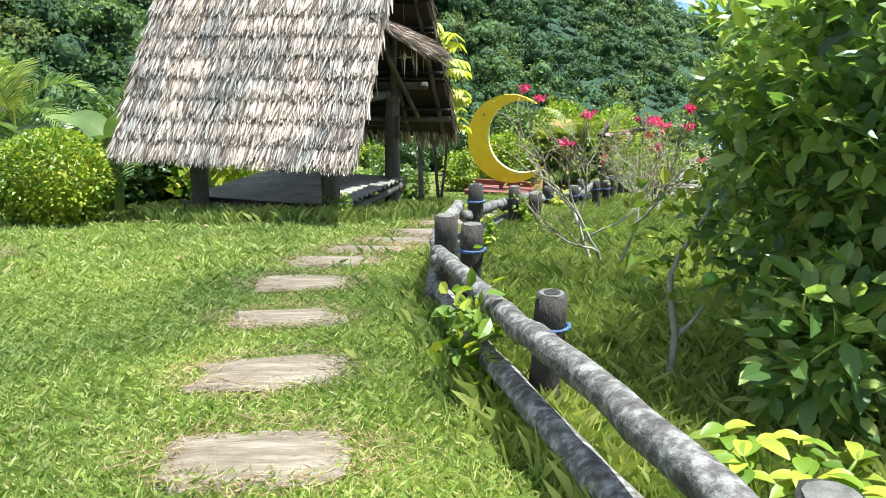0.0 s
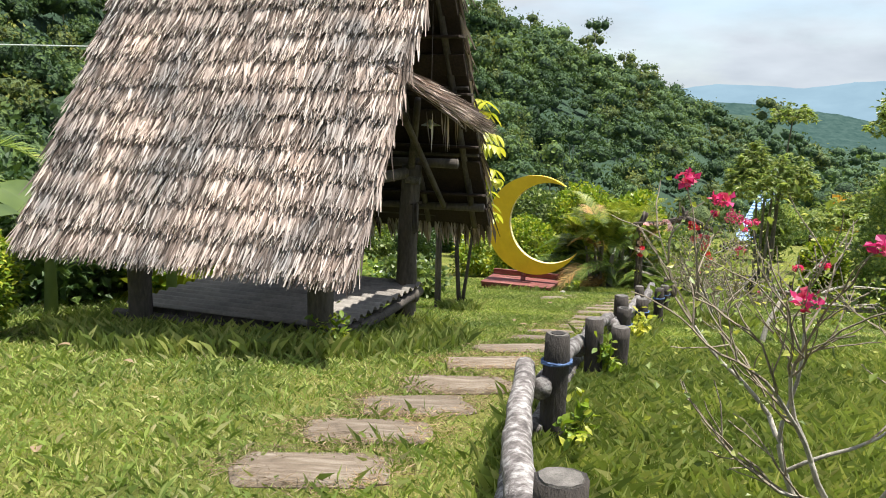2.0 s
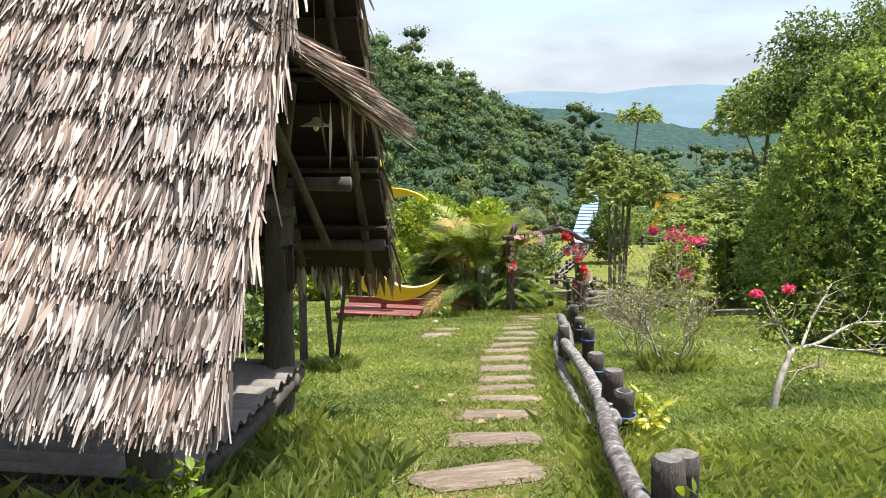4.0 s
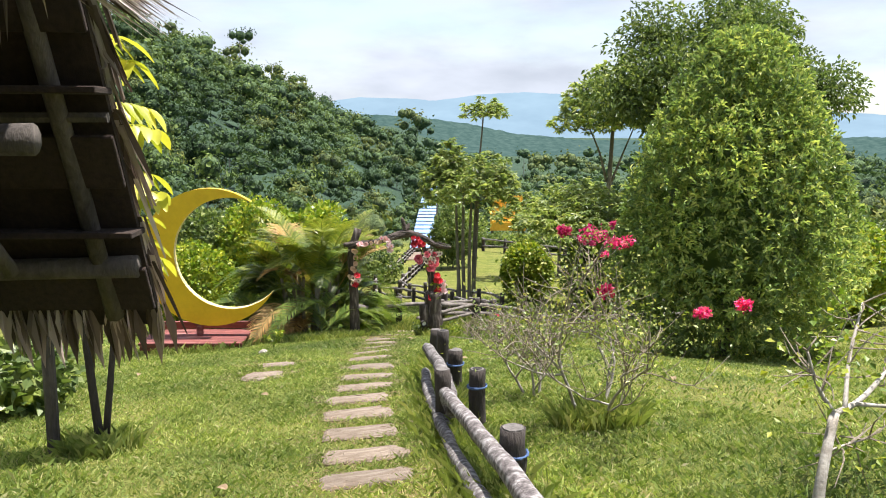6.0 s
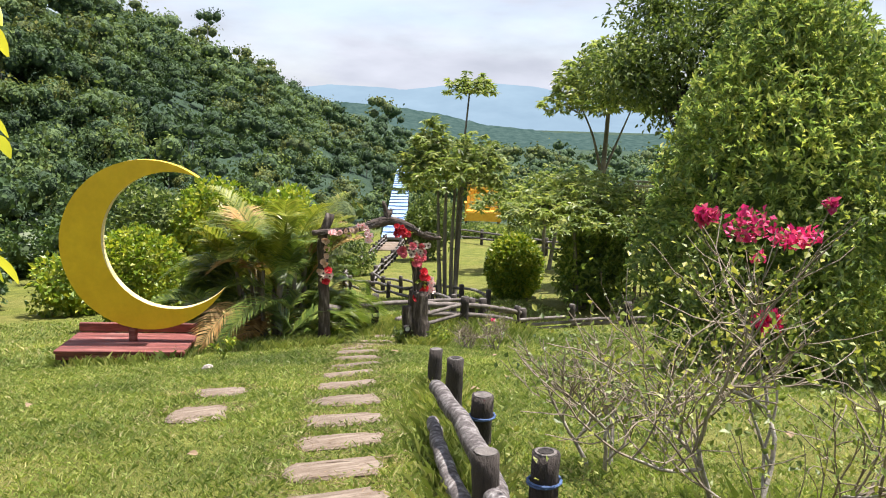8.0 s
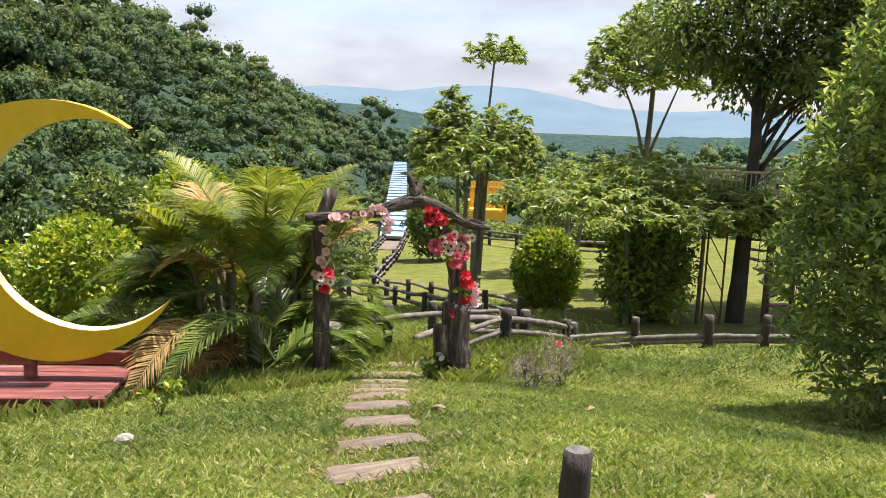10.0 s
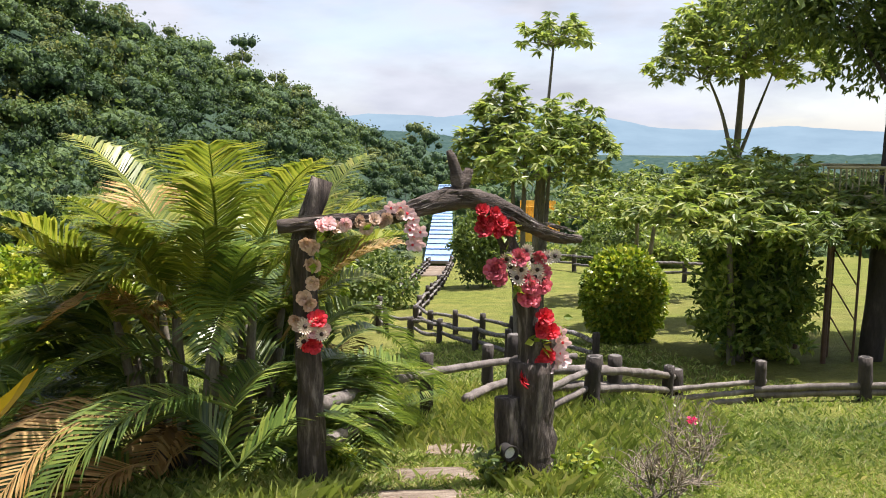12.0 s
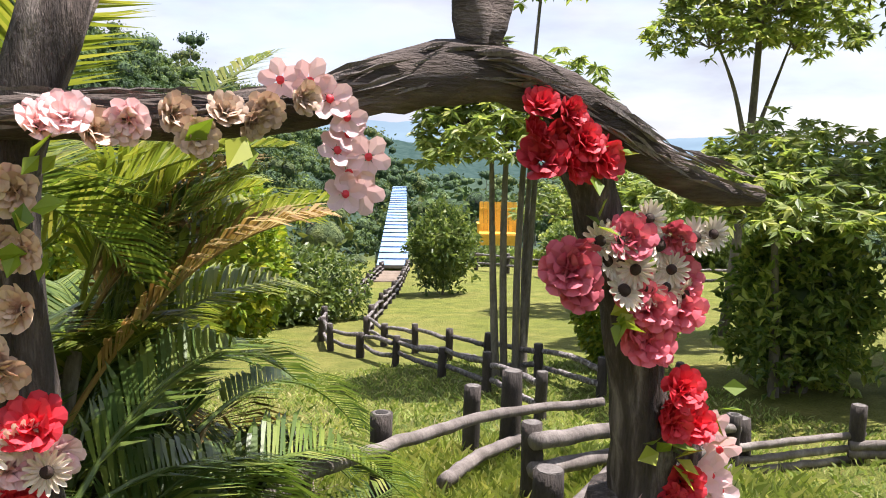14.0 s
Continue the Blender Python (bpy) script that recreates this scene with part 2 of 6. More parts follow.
M["yellow_edge"] = surface("yellow_edge", [(0.3, (0.66, 0.52, 0.16)), (0.7, (0.80, 0.70, 0.40))], 6, 0.6)
M["orange_paint"] = surface("orange_paint", [(0.3, (0.72, 0.36, 0.02)), (0.7, (0.85, 0.50, 0.05))], 4, 0.5, None, 20, 0.2, 0.004, grit=0.4)
M["red_paint"] = surface("red_paint", [(0.35, (0.10, 0.030, 0.026)), (0.55, (0.22, 0.060, 0.05)), (0.75, (0.34, 0.19, 0.16))], 4, 0.7, (0.4, 3, 3), 22, 0.4, 0.006)
M["steel"] = surface("steel", [(0.3, (0.09, 0.05, 0.035)), (0.7, (0.17, 0.10, 0.07))], 8, 0.7)
M["bamboo"] = surface("bamboo", [(0.3, (0.28, 0.24, 0.12)), (0.7, (0.48, 0.42, 0.24))], 5, 0.6)
M["rope"] = surface("rope_blue", [(0.3, (0.04, 0.08, 0.20)), (0.7, (0.10, 0.17, 0.34))], 40, 0.7)
M["white"] = surface("white_enamel", [(0.3, (0.72, 0.72, 0.70)), (0.7, (0.82, 0.82, 0.80))], 8, 0.4, bump=0.05)
M["cable"] = surface("cable", [(0.3, (0.55, 0.58, 0.55)), (0.7, (0.66, 0.68, 0.65))], 8, 0.6)
M["lime"] = surface("lime_skin", [(0.3, (0.10, 0.22, 0.02)), (0.7, (0.18, 0.32, 0.04))], 12, 0.4)


def ground_material():
    m, t, b, _ = nodes_of("lawn_soil")
    big = noise_node(t, 0.22, 5, 0.6)
    mid = noise_node(t, 1.7, 6, 0.65)
    fine = noise_node(t, 28, 5, 0.75)
    c1 = ramp_node(t, mid, [(0.3, (0.095, 0.115, 0.022)), (0.55, (0.165, 0.185, 0.036)), (0.75, (0.26, 0.245, 0.065))])
    c2 = ramp_node(t, mid, [(0.3, (0.13, 0.145, 0.03)), (0.7, (0.25, 0.225, 0.07))])
    col = mixed(t, c1, c2, ramp_node(t, big, [(0.45, (0, 0, 0)), (0.65, (1, 1, 1))]))
    col = mixed(t, col, ramp_node(t, fine, [(0.3, (0.45, 0.45, 0.45)), (0.7, (1.3, 1.3, 1.3))]), 0.9, "MULTIPLY")
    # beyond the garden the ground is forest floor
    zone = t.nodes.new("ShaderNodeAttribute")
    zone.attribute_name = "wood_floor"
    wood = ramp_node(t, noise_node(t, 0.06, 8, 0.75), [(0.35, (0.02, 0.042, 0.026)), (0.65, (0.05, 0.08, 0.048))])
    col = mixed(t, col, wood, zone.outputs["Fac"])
    t.links.new(col, b.inputs["Base Color"])
    b.inputs["Roughness"].default_value = 0.95
    b.inputs["Specular IOR Level"].default_value = 0.15
    bump_on(t, b, fine, 0.9, 0.05)
    return m


M["ground"] = ground_material()


# far backdrops: aerial haze is put into a colour that glows by itself
def haze_glow_material(name, low, high, scale):
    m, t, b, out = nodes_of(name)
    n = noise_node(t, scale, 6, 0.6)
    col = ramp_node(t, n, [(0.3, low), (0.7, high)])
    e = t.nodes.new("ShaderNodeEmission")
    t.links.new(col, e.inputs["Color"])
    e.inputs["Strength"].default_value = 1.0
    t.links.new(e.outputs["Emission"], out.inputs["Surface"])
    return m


M["mountain"] = haze_glow_material("far_mountain_haze", (0.19, 0.275, 0.34), (0.24, 0.335, 0.40), 0.004)
M["far_wood_haze"] = haze_glow_material("far_wood_haze", (0.045, 0.088, 0.078), (0.095, 0.15, 0.13), 0.09)

# ---------------------------------------------------------------- building helpers
rng = np.random.default_rng(7)


def unit(a):
    a = np.asarray(a, float)
    return a / np.maximum(np.linalg.norm(a, axis=-1, keepdims=True), 1e-9)


def joined(*pieces):
    """Several (verts, faces) as one."""
    vs, fs, n = [], [], 0
    for v, f in pieces:
        v = np.asarray(v, float)
        vs.append(v)
        fs.extend([tuple(int(i) + n for i in q) for q in f])
        n += len(v)
    return np.concatenate(vs), fs


def joined_tris(*pieces):
    vs, fs, n = [], [], 0
    for v, f in pieces:
        vs.append(v)
        fs.append(np.asarray(f) + n)
        n += len(v)
    return np.concatenate(vs), np.concatenate(fs)


def mesh_of(name, vf, mat, smooth=False):
    v, f = vf
    me = bpy.data.meshes.new(name)
    me.from_pydata(np.asarray(v).tolist(), [], f.tolist() if isinstance(f, np.ndarray) else f)
    me.materials.append(mat)
    if smooth:
        me.shade_smooth()
    me.update()
    return me


def thing(name, at, label, category, group="", kind="", turn=0.0):
    e = new(name)
    e.empty_display_size = 0.1
    e.matrix_world = pose(*at, 0, 0, turn)
    return tagged(e, label, category, group, kind)


def part(name, vf, mat, parent, label="", smooth=False, kind=""):
    ob = new(name, mesh_of(name, vf, mat, smooth))
    ob.parent = parent
    return tagged(ob, label, "", "", kind)


def solo(name, vf, mat, label, category, at=(0, 0, 0), group="", kind="", smooth=False, turn=0.0):
    ob = new(name, mesh_of(name, vf, mat, smooth))
    ob.matrix_world = pose(*at, 0, 0, turn)
    return tagged(ob, label, category, group, kind)


def curve_pts(pts, n):
    """A smooth line through a few points."""
    p = np.asarray(pts, float)
    if len(p) < 3:
        s = np.linspace(0, 1, n)[:, None]
        return p[0] + (p[-1] - p[0]) * s
    d = np.concatenate([[0], np.cumsum(np.linalg.norm(np.diff(p, axis=0), axis=1))])
    tan = np.gradient(p, d, axis=0)
    out = []
    for s in np.linspace(0, d[-1], n):
        i = min(max(np.searchsorted(d, s, side="right") - 1, 0), len(p) - 2)
        h = d[i + 1] - d[i]
        u = (s - d[i]) / h
        out.append((2 * u**3 - 3 * u**2 + 1) * p[i] + (u**3 - 2 * u**2 + u) * h * tan[i] + (3 * u**2 - 2 * u**3) * p[i + 1] + (u**3 - u**2) * h * tan[i + 1])
    return np.array(out)


def tube(pts, radii, seg=8, rough=0.0, seed=0, caps=True):
    """A branch or log along a line, with an uneven skin."""
    p = np.asarray(pts, float)
    n = len(p)
    r = np.interp(np.linspace(0, 1, n), np.linspace(0, 1, len(np.atleast_1d(radii))), np.atleast_1d(radii))
    tan = unit(np.gradient(p, axis=0))
    seed = abs(int(seed))
    ref = np.array([0.0, 0.0, 1.0]) if abs(tan[0][2]) < 0.8 else np.array([1.0, 0.0, 0.0])
    g = np.random.default_rng(seed)
    v = []
    a = np.linspace(0, 2 * np.pi, seg, endpoint=False)
    for i in range(n):
        s = unit(np.cross(tan[i], ref))
        ref = np.cross(s, tan[i])
        k = 1 + rough * g.normal(0, 1, seg) * 0.5
        v.append(p[i] + (np.cos(a)[:, None] * s + np.sin(a)[:, None] * ref) * (r[i] * k)[:, None])
    v = np.concatenate(v)
    f = [(i * seg + j, i * seg + (j + 1) % seg, (i + 1) * seg + (j + 1) % seg, (i + 1) * seg + j) for i in range(n - 1) for j in range(seg)]
    if caps:
        f.append(tuple(range(seg - 1, -1, -1)))
        f.append(tuple((n - 1) * seg + j for j in range(seg)))
    return v, f


def box(x0, y0, z0, x1, y1, z1, c=0.006):
    """A board with chamfered long edges."""
    bm = bmesh.new()
    bmesh.ops.create_cube(bm, size=1.0)
    bmesh.ops.scale(bm, vec=(x1 - x0, y1 - y0, z1 - z0), verts=bm.verts)
    bmesh.ops.translate(bm, vec=((x0 + x1) / 2, (y0 + y1) / 2, (z0 + z1) / 2), verts=bm.verts)
    if c:
        bmesh.ops.bevel(bm, geom=list(bm.edges), offset=min(c, 0.3 * min(x1 - x0, y1 - y0, z1 - z0)), segments=1, affect="EDGES")
    v = np.array([q.co[:] for q in bm.verts])
    bm.verts.index_update()
    f = [tuple(q.index for q in face.verts) for face in bm.faces]
    bm.free()
    return v, f


def turned(vf, m):
    v, f = vf
    r = np.array(m)
    return np.asarray(v) @ r[:3, :3].T + r[:3, 3], f


def leaves(p, d, size, width=0.38, fold=0.18, g=rng, face=None):
    """Folded leaves: base p, direction d, length size. Two triangles each."""
    n = len(p)
    d = unit(d)
    size = np.broadcast_to(np.asarray(size, float), (n,))[:, None]
    s = unit(np.cross(d, g.normal(0, 1, (n, 3)) * 0.55 + np.array([0, 0, 1.0]) if face is None else face))
    nn = np.cross(s, d)
    mid = p + d * size * 0.45 + nn * size * fold
    v = np.stack([p, mid - s * size * width, p + d * size, mid + s * size * width], 1).reshape(-1, 3)
    b = np.arange(n)[:, None] * 4
    f = np.concatenate([b + [0, 1, 2], b + [0, 2, 3]], 1).reshape(-1, 3)
    return v, f


def fine_leaves(p, d, size, width=0.26, g=rng):
    """Leaves with a rounded outline, a fold along the rib and a drooping tip: eight triangles each."""
    n = len(p)
    d = unit(d)
    size = np.broadcast_to(np.asarray(size, float), (n,))[:, None]
    s = unit(np.cross(d, g.normal(0, 1, (n, 3)) * 0.5 + np.array([0, 0, 1.0])))
    nn = np.cross(s, d)
    rib = lambda k, b: p + d * size * k - nn * size * b
    edge = lambda k, w, b, sg: p + d * size * k + sg * s * size * width * w + nn * size * b
    v = np.stack([p, edge(0.30, 0.85, 0.05, -1), edge(0.66, 0.8, 0.0, -1), rib(1.0, 0.12), edge(0.66, 0.8, 0.0, 1), edge(0.30, 0.85, 0.05, 1), rib(0.33, 0.01), rib(0.68, 0.05)], 1).reshape(-1, 3)
    b = np.arange(n)[:, None] * 8
    tri = [0, 1, 6, 1, 2, 6, 2, 7, 6, 2, 3, 7, 3, 4, 7, 4, 6, 7, 4, 5, 6, 5, 0, 6]
    return v, (b + np.array([tri])).reshape(-1, 3)


def lumps(d, freq, seed):
    """A cheap smooth pattern over directions."""
    g = np.random.default_rng(seed)
    out = np.zeros(len(d))
    for k in range(6):
        w = g.normal(0, 1, 3) * freq * (1 + 0.5 * k)
        out += np.sin(d @ w + g.uniform(0, 6.28)) / (1 + 0.5 * k)
    return out / 2.5


def crown(centre, radii, n, size, seed, shell=0.45, lump=0.22, freq=3.0, droop=0.15, width=0.38, fine=False, lay=False, sprig=1):
    """Leaves over the outside of an uneven crown, some deeper in."""
    g = np.random.default_rng(seed)
    n -= n % sprig
    d = np.repeat(unit(g.normal(0, 1, (n // sprig, 3))), sprig, 0)
    r = (1 - shell * np.repeat(g.random(n // sprig), sprig) ** 1.6) * (1 + lump * lumps(d, freq, seed + 1))
    p = np.asarray(centre) + d * r[:, None] * np.asarray(radii)
    way = d * 0.8 + g.normal(0, 0.75, (n, 3)) + np.array([0, 0, -droop])
    if sprig > 1:
        stem = unit(d * 0.8 + np.repeat(g.normal(0, 0.4, (n // sprig, 3)), sprig, 0) + np.array([0, 0, 0.55]))
        p = p + stem * (size * g.uniform(0, 1.6, n))[:, None]
        way = stem * 0.55 + unit(g.normal(0, 1, (n, 3))) * 0.8
    if lay:
        up = d[:, 2] > -0.4
        d, p, n = d[up], p[up], int(up.sum())
        face = unit(d + g.normal(0, 0.36, (n, 3)))
        return leaves(p, np.cross(face, g.normal(0, 1, (n, 3))) + 0.15 * d, size * g.uniform(0.65, 1.3, n), width, 0.12, g, face)
    if fine:
        return fine_leaves(p, way, size * g.uniform(0.65, 1.3, n), width, g)
    return leaves(p, way, size * g.uniform(0.65, 1.3, n), width, 0.2, g)


def core(centre, radii, seed, lump=0.2, freq=3.0, k=0.72):
    """A closed uneven hull; dark ones inside dense crowns stand in for shade."""
    bm = bmesh.new()
    bmesh.ops.create_icosphere(bm, subdivisions=3, radius=1.0)
    v = np.array([q.co[:] for q in bm.verts])
    bm.verts.index_update()
    f = np.array([[q.index for q in face.verts] for face in bm.faces])
    bm.free()
    r = k * (1 + lump * lumps(v, freq, seed + 1))
    return np.asarray(centre) + v * r[:, None] * np.asarray(radii), f


# ---------------------------------------------------------------- the lie of the land
PROFILE = [(-300, 34), (-60, 8.5), (-20, 2.9), (-6, 1.52), (-0.8, 1.02), (3.2, 0.616), (6.5, 0.28), (9.2, -0.02), (10.9, -0.32), (12.8, -0.77), (18.9, -1.75), (22, -2.38), (24, -2.85),
           (28, -3.75), (32.6, -4.6), (40, -5.6), (50, -6.5), (60, -7.3), (80, -9), (120, -16), (250, -34), (500, -52), (4000, -60)]
PY, PZ = np.array(PROFILE).T
_fine = np.arange(-300, 500, 0.25)
_z = np.convolve(np.pad(np.interp(_fine, PY, PZ), 4, mode="edge"), np.ones(9) / 9, mode="valid")


def smooth01(a):
    a = np.clip(a, 0, 1)
    return a * a * (3 - 2 * a)


def hill(x, y):
    """The forested ridge that closes the valley on one side: height above the open ground."""
    x, y = np.asarray(x, float), np.asarray(y, float)
    r = np.hypot(x, y - 8)
    b = np.degrees(np.arctan2(x, y - 8))
    top = np.interp(b, [-120, -75, -40, -15, -4, 1, 4.5, 9, 12.5, 15.5, 17.6, 19.5, 22, 25], [22, 24, 28, 29, 27.5, 26, 23, 18, 14, 9, 6, 4, 2, 0])
    far = np.interp(b, [-120, -75, -40, -15, 0, 10, 18, 30], [60, 60, 75, 120, 190, 260, 330, 360])
    near = np.interp(b, [-120, -60, -20, 0, 18, 30], [24, 24, 30, 60, 95, 120])
    s = smooth01((r - near) / (far - near))
    return np.where(b < 30, top * s * smooth01((130 + b) / 30), 0)


def land(x, y):
    """Height of the ground."""
    x, y = np.asarray(x, float), np.asarray(y, float)
    z = np.where(np.abs(y) < 299, np.interp(y, _fine, _z), np.interp(y, PY, PZ))
    side = smooth01((x - 4.5) / 7) * smooth01((y - 6) / 6) * smooth01((27 - y) / 4)
    z = z - 0.9 * side
    z = z + 0.012 * np.sin(x * 1.7 + y * 0.6) + 0.01 * np.sin(y * 2.3 - x)
    # a hollow along the foot of the upper lawn, behind its brow
    z = z - 0.42 * smooth01((x - 8.6) / 3) * smooth01((y - 24.2) / 2.4) * smooth01((33 - y) / 4) * smooth01((22 - x) / 5)
    r = np.hypot(x, y - 8)
    b = np.degrees(np.arctan2(x, y - 8))
    base = np.maximum(z, np.interp(b, [12, 20, 26], [-8.0, -14.0, -80.0]))
    return base + hill(x, y)


def L(x, y):
    return float(land(x, y))


def make_ground():
    rings = np.concatenate([np.arange(0.15, 34, 0.28), 34 * 1.07 ** np.arange(1, 74)])
    k = 300
    a = np.linspace(0, 2 * np.pi, k, endpoint=False)
    x = 4 + np.outer(rings, np.sin(a))
    y = 14 + np.outer(rings, np.cos(a))
    z = land(x, y)
    v = np.stack([x, y, z], -1).reshape(-1, 3)
    v = np.concatenate([v, [[4, 14, L(4, 14)]]])
    i, j = np.meshgrid(np.arange(len(rings) - 1), np.arange(k), indexing="ij")
    f = np.stack([i * k + j, (i + 1) * k + j, (i + 1) * k + (j + 1) % k, i * k + (j + 1) % k], -1).reshape(-1, 4)[:, ::-1].tolist()
    f += [(len(v) - 1, (q + 1) % k, q) for q in range(k)]
    ob = solo("ground", (v, f), M["ground"], "sloping mown green lawn running down to a valley", "ground", kind="structure", smooth=True)
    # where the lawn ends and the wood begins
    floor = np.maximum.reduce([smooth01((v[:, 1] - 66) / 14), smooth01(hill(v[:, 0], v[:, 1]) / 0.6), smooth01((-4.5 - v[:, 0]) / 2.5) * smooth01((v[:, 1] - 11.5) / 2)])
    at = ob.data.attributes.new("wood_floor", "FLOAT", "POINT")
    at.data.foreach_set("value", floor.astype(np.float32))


make_ground()


def ridge(name, label, r, bearings, tops, foot, mat, seed, rough):
    """A far range seen across the valley, sloping back from its foot to its crest."""
    b = np.linspace(-20, 85, 420)
    g = np.random.default_rng(seed)
    el = np.interp(b, bearings, tops) + 0.4 * rough * np.sin(b * 1.3) + 0.3 * rough * np.sin(b * 3.1 + 1) + rough * g.normal(0, 0.35, len(b))
    x, y = r * np.sin(np.radians(b)), 8 + r * np.cos(np.radians(b))
    top = np.stack([x, y, r * np.tan(np.radians(el))], -1)
    mid = np.stack([x * 0.93, y * 0.93, 0.55 * top[:, 2] + 0.45 * foot], -1)
    low = np.stack([x * 0.82, y * 0.82, np.full(len(b), foot)], -1)
    n = len(b)
    v = np.concatenate([low, mid, top])
    f = [(k * n + i, k * n + i + 1, (k + 1) * n + i + 1, (k + 1) * n + i) for k in range(2) for i in range(n - 1)]
    solo(name, (v, f), mat, label, "mountain", kind="structure", smooth=True)


def make_mountains():
    ridge("mountain_ridge", "low blue mountain ridge across the valley, haze put into its glowing colour", 3600.0, [-20, 14, 17, 19.5, 22, 25, 28, 31, 33.5, 36, 40, 44, 50, 60, 85],
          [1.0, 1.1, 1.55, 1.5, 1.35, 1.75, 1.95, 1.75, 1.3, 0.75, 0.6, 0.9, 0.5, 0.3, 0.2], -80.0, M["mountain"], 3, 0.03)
    ridge("valley_ridge", "dark green wooded plain beyond the valley, haze put into its glowing colour", 1500.0, [-20, 15, 18, 21, 24, 27, 31, 36, 42, 50, 85],
          [0.4, 0.5, 0.45, 0.3, -0.1, -0.7, -1.1, -1.2, -0.9, -0.8, -0.8], -75.0, M["far_wood_haze"], 4, 0.06)


make_mountains()

# ---------------------------------------------------------------- stepping stones
STONES = [(-0.3, 1.0), (-0.39, 1.98), (-0.56, 2.92), (-0.70, 4.05), (-0.76, 5.08), (-0.63, 5.98), (-0.45, 6.68), (-0.2, 7.32), (0.05, 7.95), (0.31, 8.7), (0.6, 9.45), (0.9, 10.3), (1.2, 11.2),
          (1.48, 12.1), (1.72, 12.9), (1.92, 13.6), (2.10, 14.3), (2.28, 14.98), (2.5, 15.64), (2.76, 16.36), (3.04, 17.1), (3.31, 17.86), (3.59, 18.66), (3.87, 19.42), (4.16, 20.1),
          (4.42, 20.8), (4.67, 21.5), (4.92, 22.1), (5.19, 22.68), (5.42, 23.2), (5.68, 23.8), (6.07, 24.5), (6.6, 25.3)]
PADS = [(1.98, 17.95), (2.36, 19.1), (-4.0, 6.5), (-3.6, 5.3)]
STONE_AT = np.array(STONES + PADS)


def make_stone(i, x, y, w, d):
    g = np.random.default_rng(100 + i)
    n = 16
    a = np.linspace(0, 2 * np.pi, n, endpoint=False)
    e = 0.36
    px = np.sign(np.cos(a)) * np.abs(np.cos(a)) ** e * w / 2 * (1 + 0.07 * g.normal(0, 1, n))
    py = np.sign(np.sin(a)) * np.abs(np.sin(a)) ** e * d / 2 * (1 + 0.07 * g.normal(0, 1, n))
    ca, sa = np.cos(-0.25 if y > 10 else 0.1), np.sin(-0.25 if y > 10 else 0.1)
    gx, gy = ca * px - sa * py, sa * px + ca * py
    z0 = L(x, y)
    tilt = land(x + gx, y + gy) - z0
    rings = []
    for k, zz in ((1.0, -0.06), (1.0, 0.008), (0.9, 0.024), (0.5, 0.032)):
        rings.append(np.stack([gx * k, gy * k, tilt * k + zz + 0.003 * g.normal(0, 1, n)], -1))
    v = np.concatenate(rings)
    f = [(k * n + j, k * n + (j + 1) % n, (k + 1) * n + (j + 1) % n, (k + 1) * n + j) for k in range(3) for j in range(n)] + [tuple(3 * n + j for j in range(n))]
    solo("stepping_stone", (v, f), M["stone"], "weathered beige concrete stepping slab sunk in the grass", "stepping stone", (x, y, z0), "stepping stones of the garden path")


for i, (x, y) in enumerate(STONES):
    make_stone(i, x, y, 0.72 if y < 10 else 0.64, 0.50 if y < 8 else 0.42)
for i, (x, y) in enumerate(PADS):
    make_stone(60 + i, x, y, 0.5, 0.62)

# ---------------------------------------------------------------- thatched hut
HUT = (-1.692, 10.559, 0.0)
HUT_TURN = -18.8


def hut_ground(x, y):
    a = radians(HUT_TURN)
    return L(HUT[0] + x * math.cos(a) - y * math.sin(a), HUT[1] + x * math.sin(a) + y * math.cos(a))


def thatch_strips(x0, x1, y_e, z_e, y_r, z_r, courses, per, seed, out, length=0.46):
    """Courses of dry palm strips hung down a slope from the ridge to the eave."""
    g = np.random.default_rng(seed)
    run = np.array([0, y_e - y_r, z_e - z_r])
    ln = np.linalg.norm(run)
    d = run / ln
    nrm = np.array([0, *np.array([-d[2], d[1]])]) * out
    vs, fs, n0 = [], [], 0
    for c in range(courses):
        s0 = (ln - 0.40) * c / (courses - 1)
        m = per
        x = g.uniform(x0, x1, m)
        skew = g.normal(0, 0.05, m)
        le = length * g.uniform(0.78, 1.08, m)
        w = g.uniform(0.004, 0.0125, m)
        st = s0 + g.uniform(-0.05, 0.03, m)
        lift0 = 0.02 + 0.012 * g.random(m)
        lift1 = 0.055 + 0.07 * g.random(m)
        p0 = np.stack([x, 0 * x, 0 * x], 1) + np.array([0, y_r, z_r]) + st[:, None] * d + lift0[:, None] * nrm
        p1 = p0 + (le * 0.55)[:, None] * d + (0.5 * (lift1 - lift0) + 0.012)[:, None] * nrm + skew[:, None] * np.array([0.5, 0, 0])
        p2 = p0 + le[:, None] * d + (lift1 - lift0)[:, None] * nrm + skew[:, None] * np.array([1.0, 0, 0])
        sx = np.array([1.0, 0, 0])
        tw = g.normal(0, 0.9, m)[:, None] * nrm * w[:, None]
        v = np.stack([p0 - sx * w[:, None], p0 + sx * w[:, None], p1 - sx * w[:, None] - tw, p1 + sx * w[:, None] + tw, p2 - sx * w[:, None] * 0.4, p2 + sx * w[:, None] * 0.4], 1).reshape(-1, 3)
        b = np.arange(m)[:, None] * 6 + n0
        fs.append(np.concatenate([b + [0, 1, 3], b + [0, 3, 2], b + [2, 3, 5], b + [2, 5, 4]], 1).reshape(-1, 3))
        vs.append(v)
        n0 += len(v)
    return np.concatenate(vs), np.concatenate(fs)


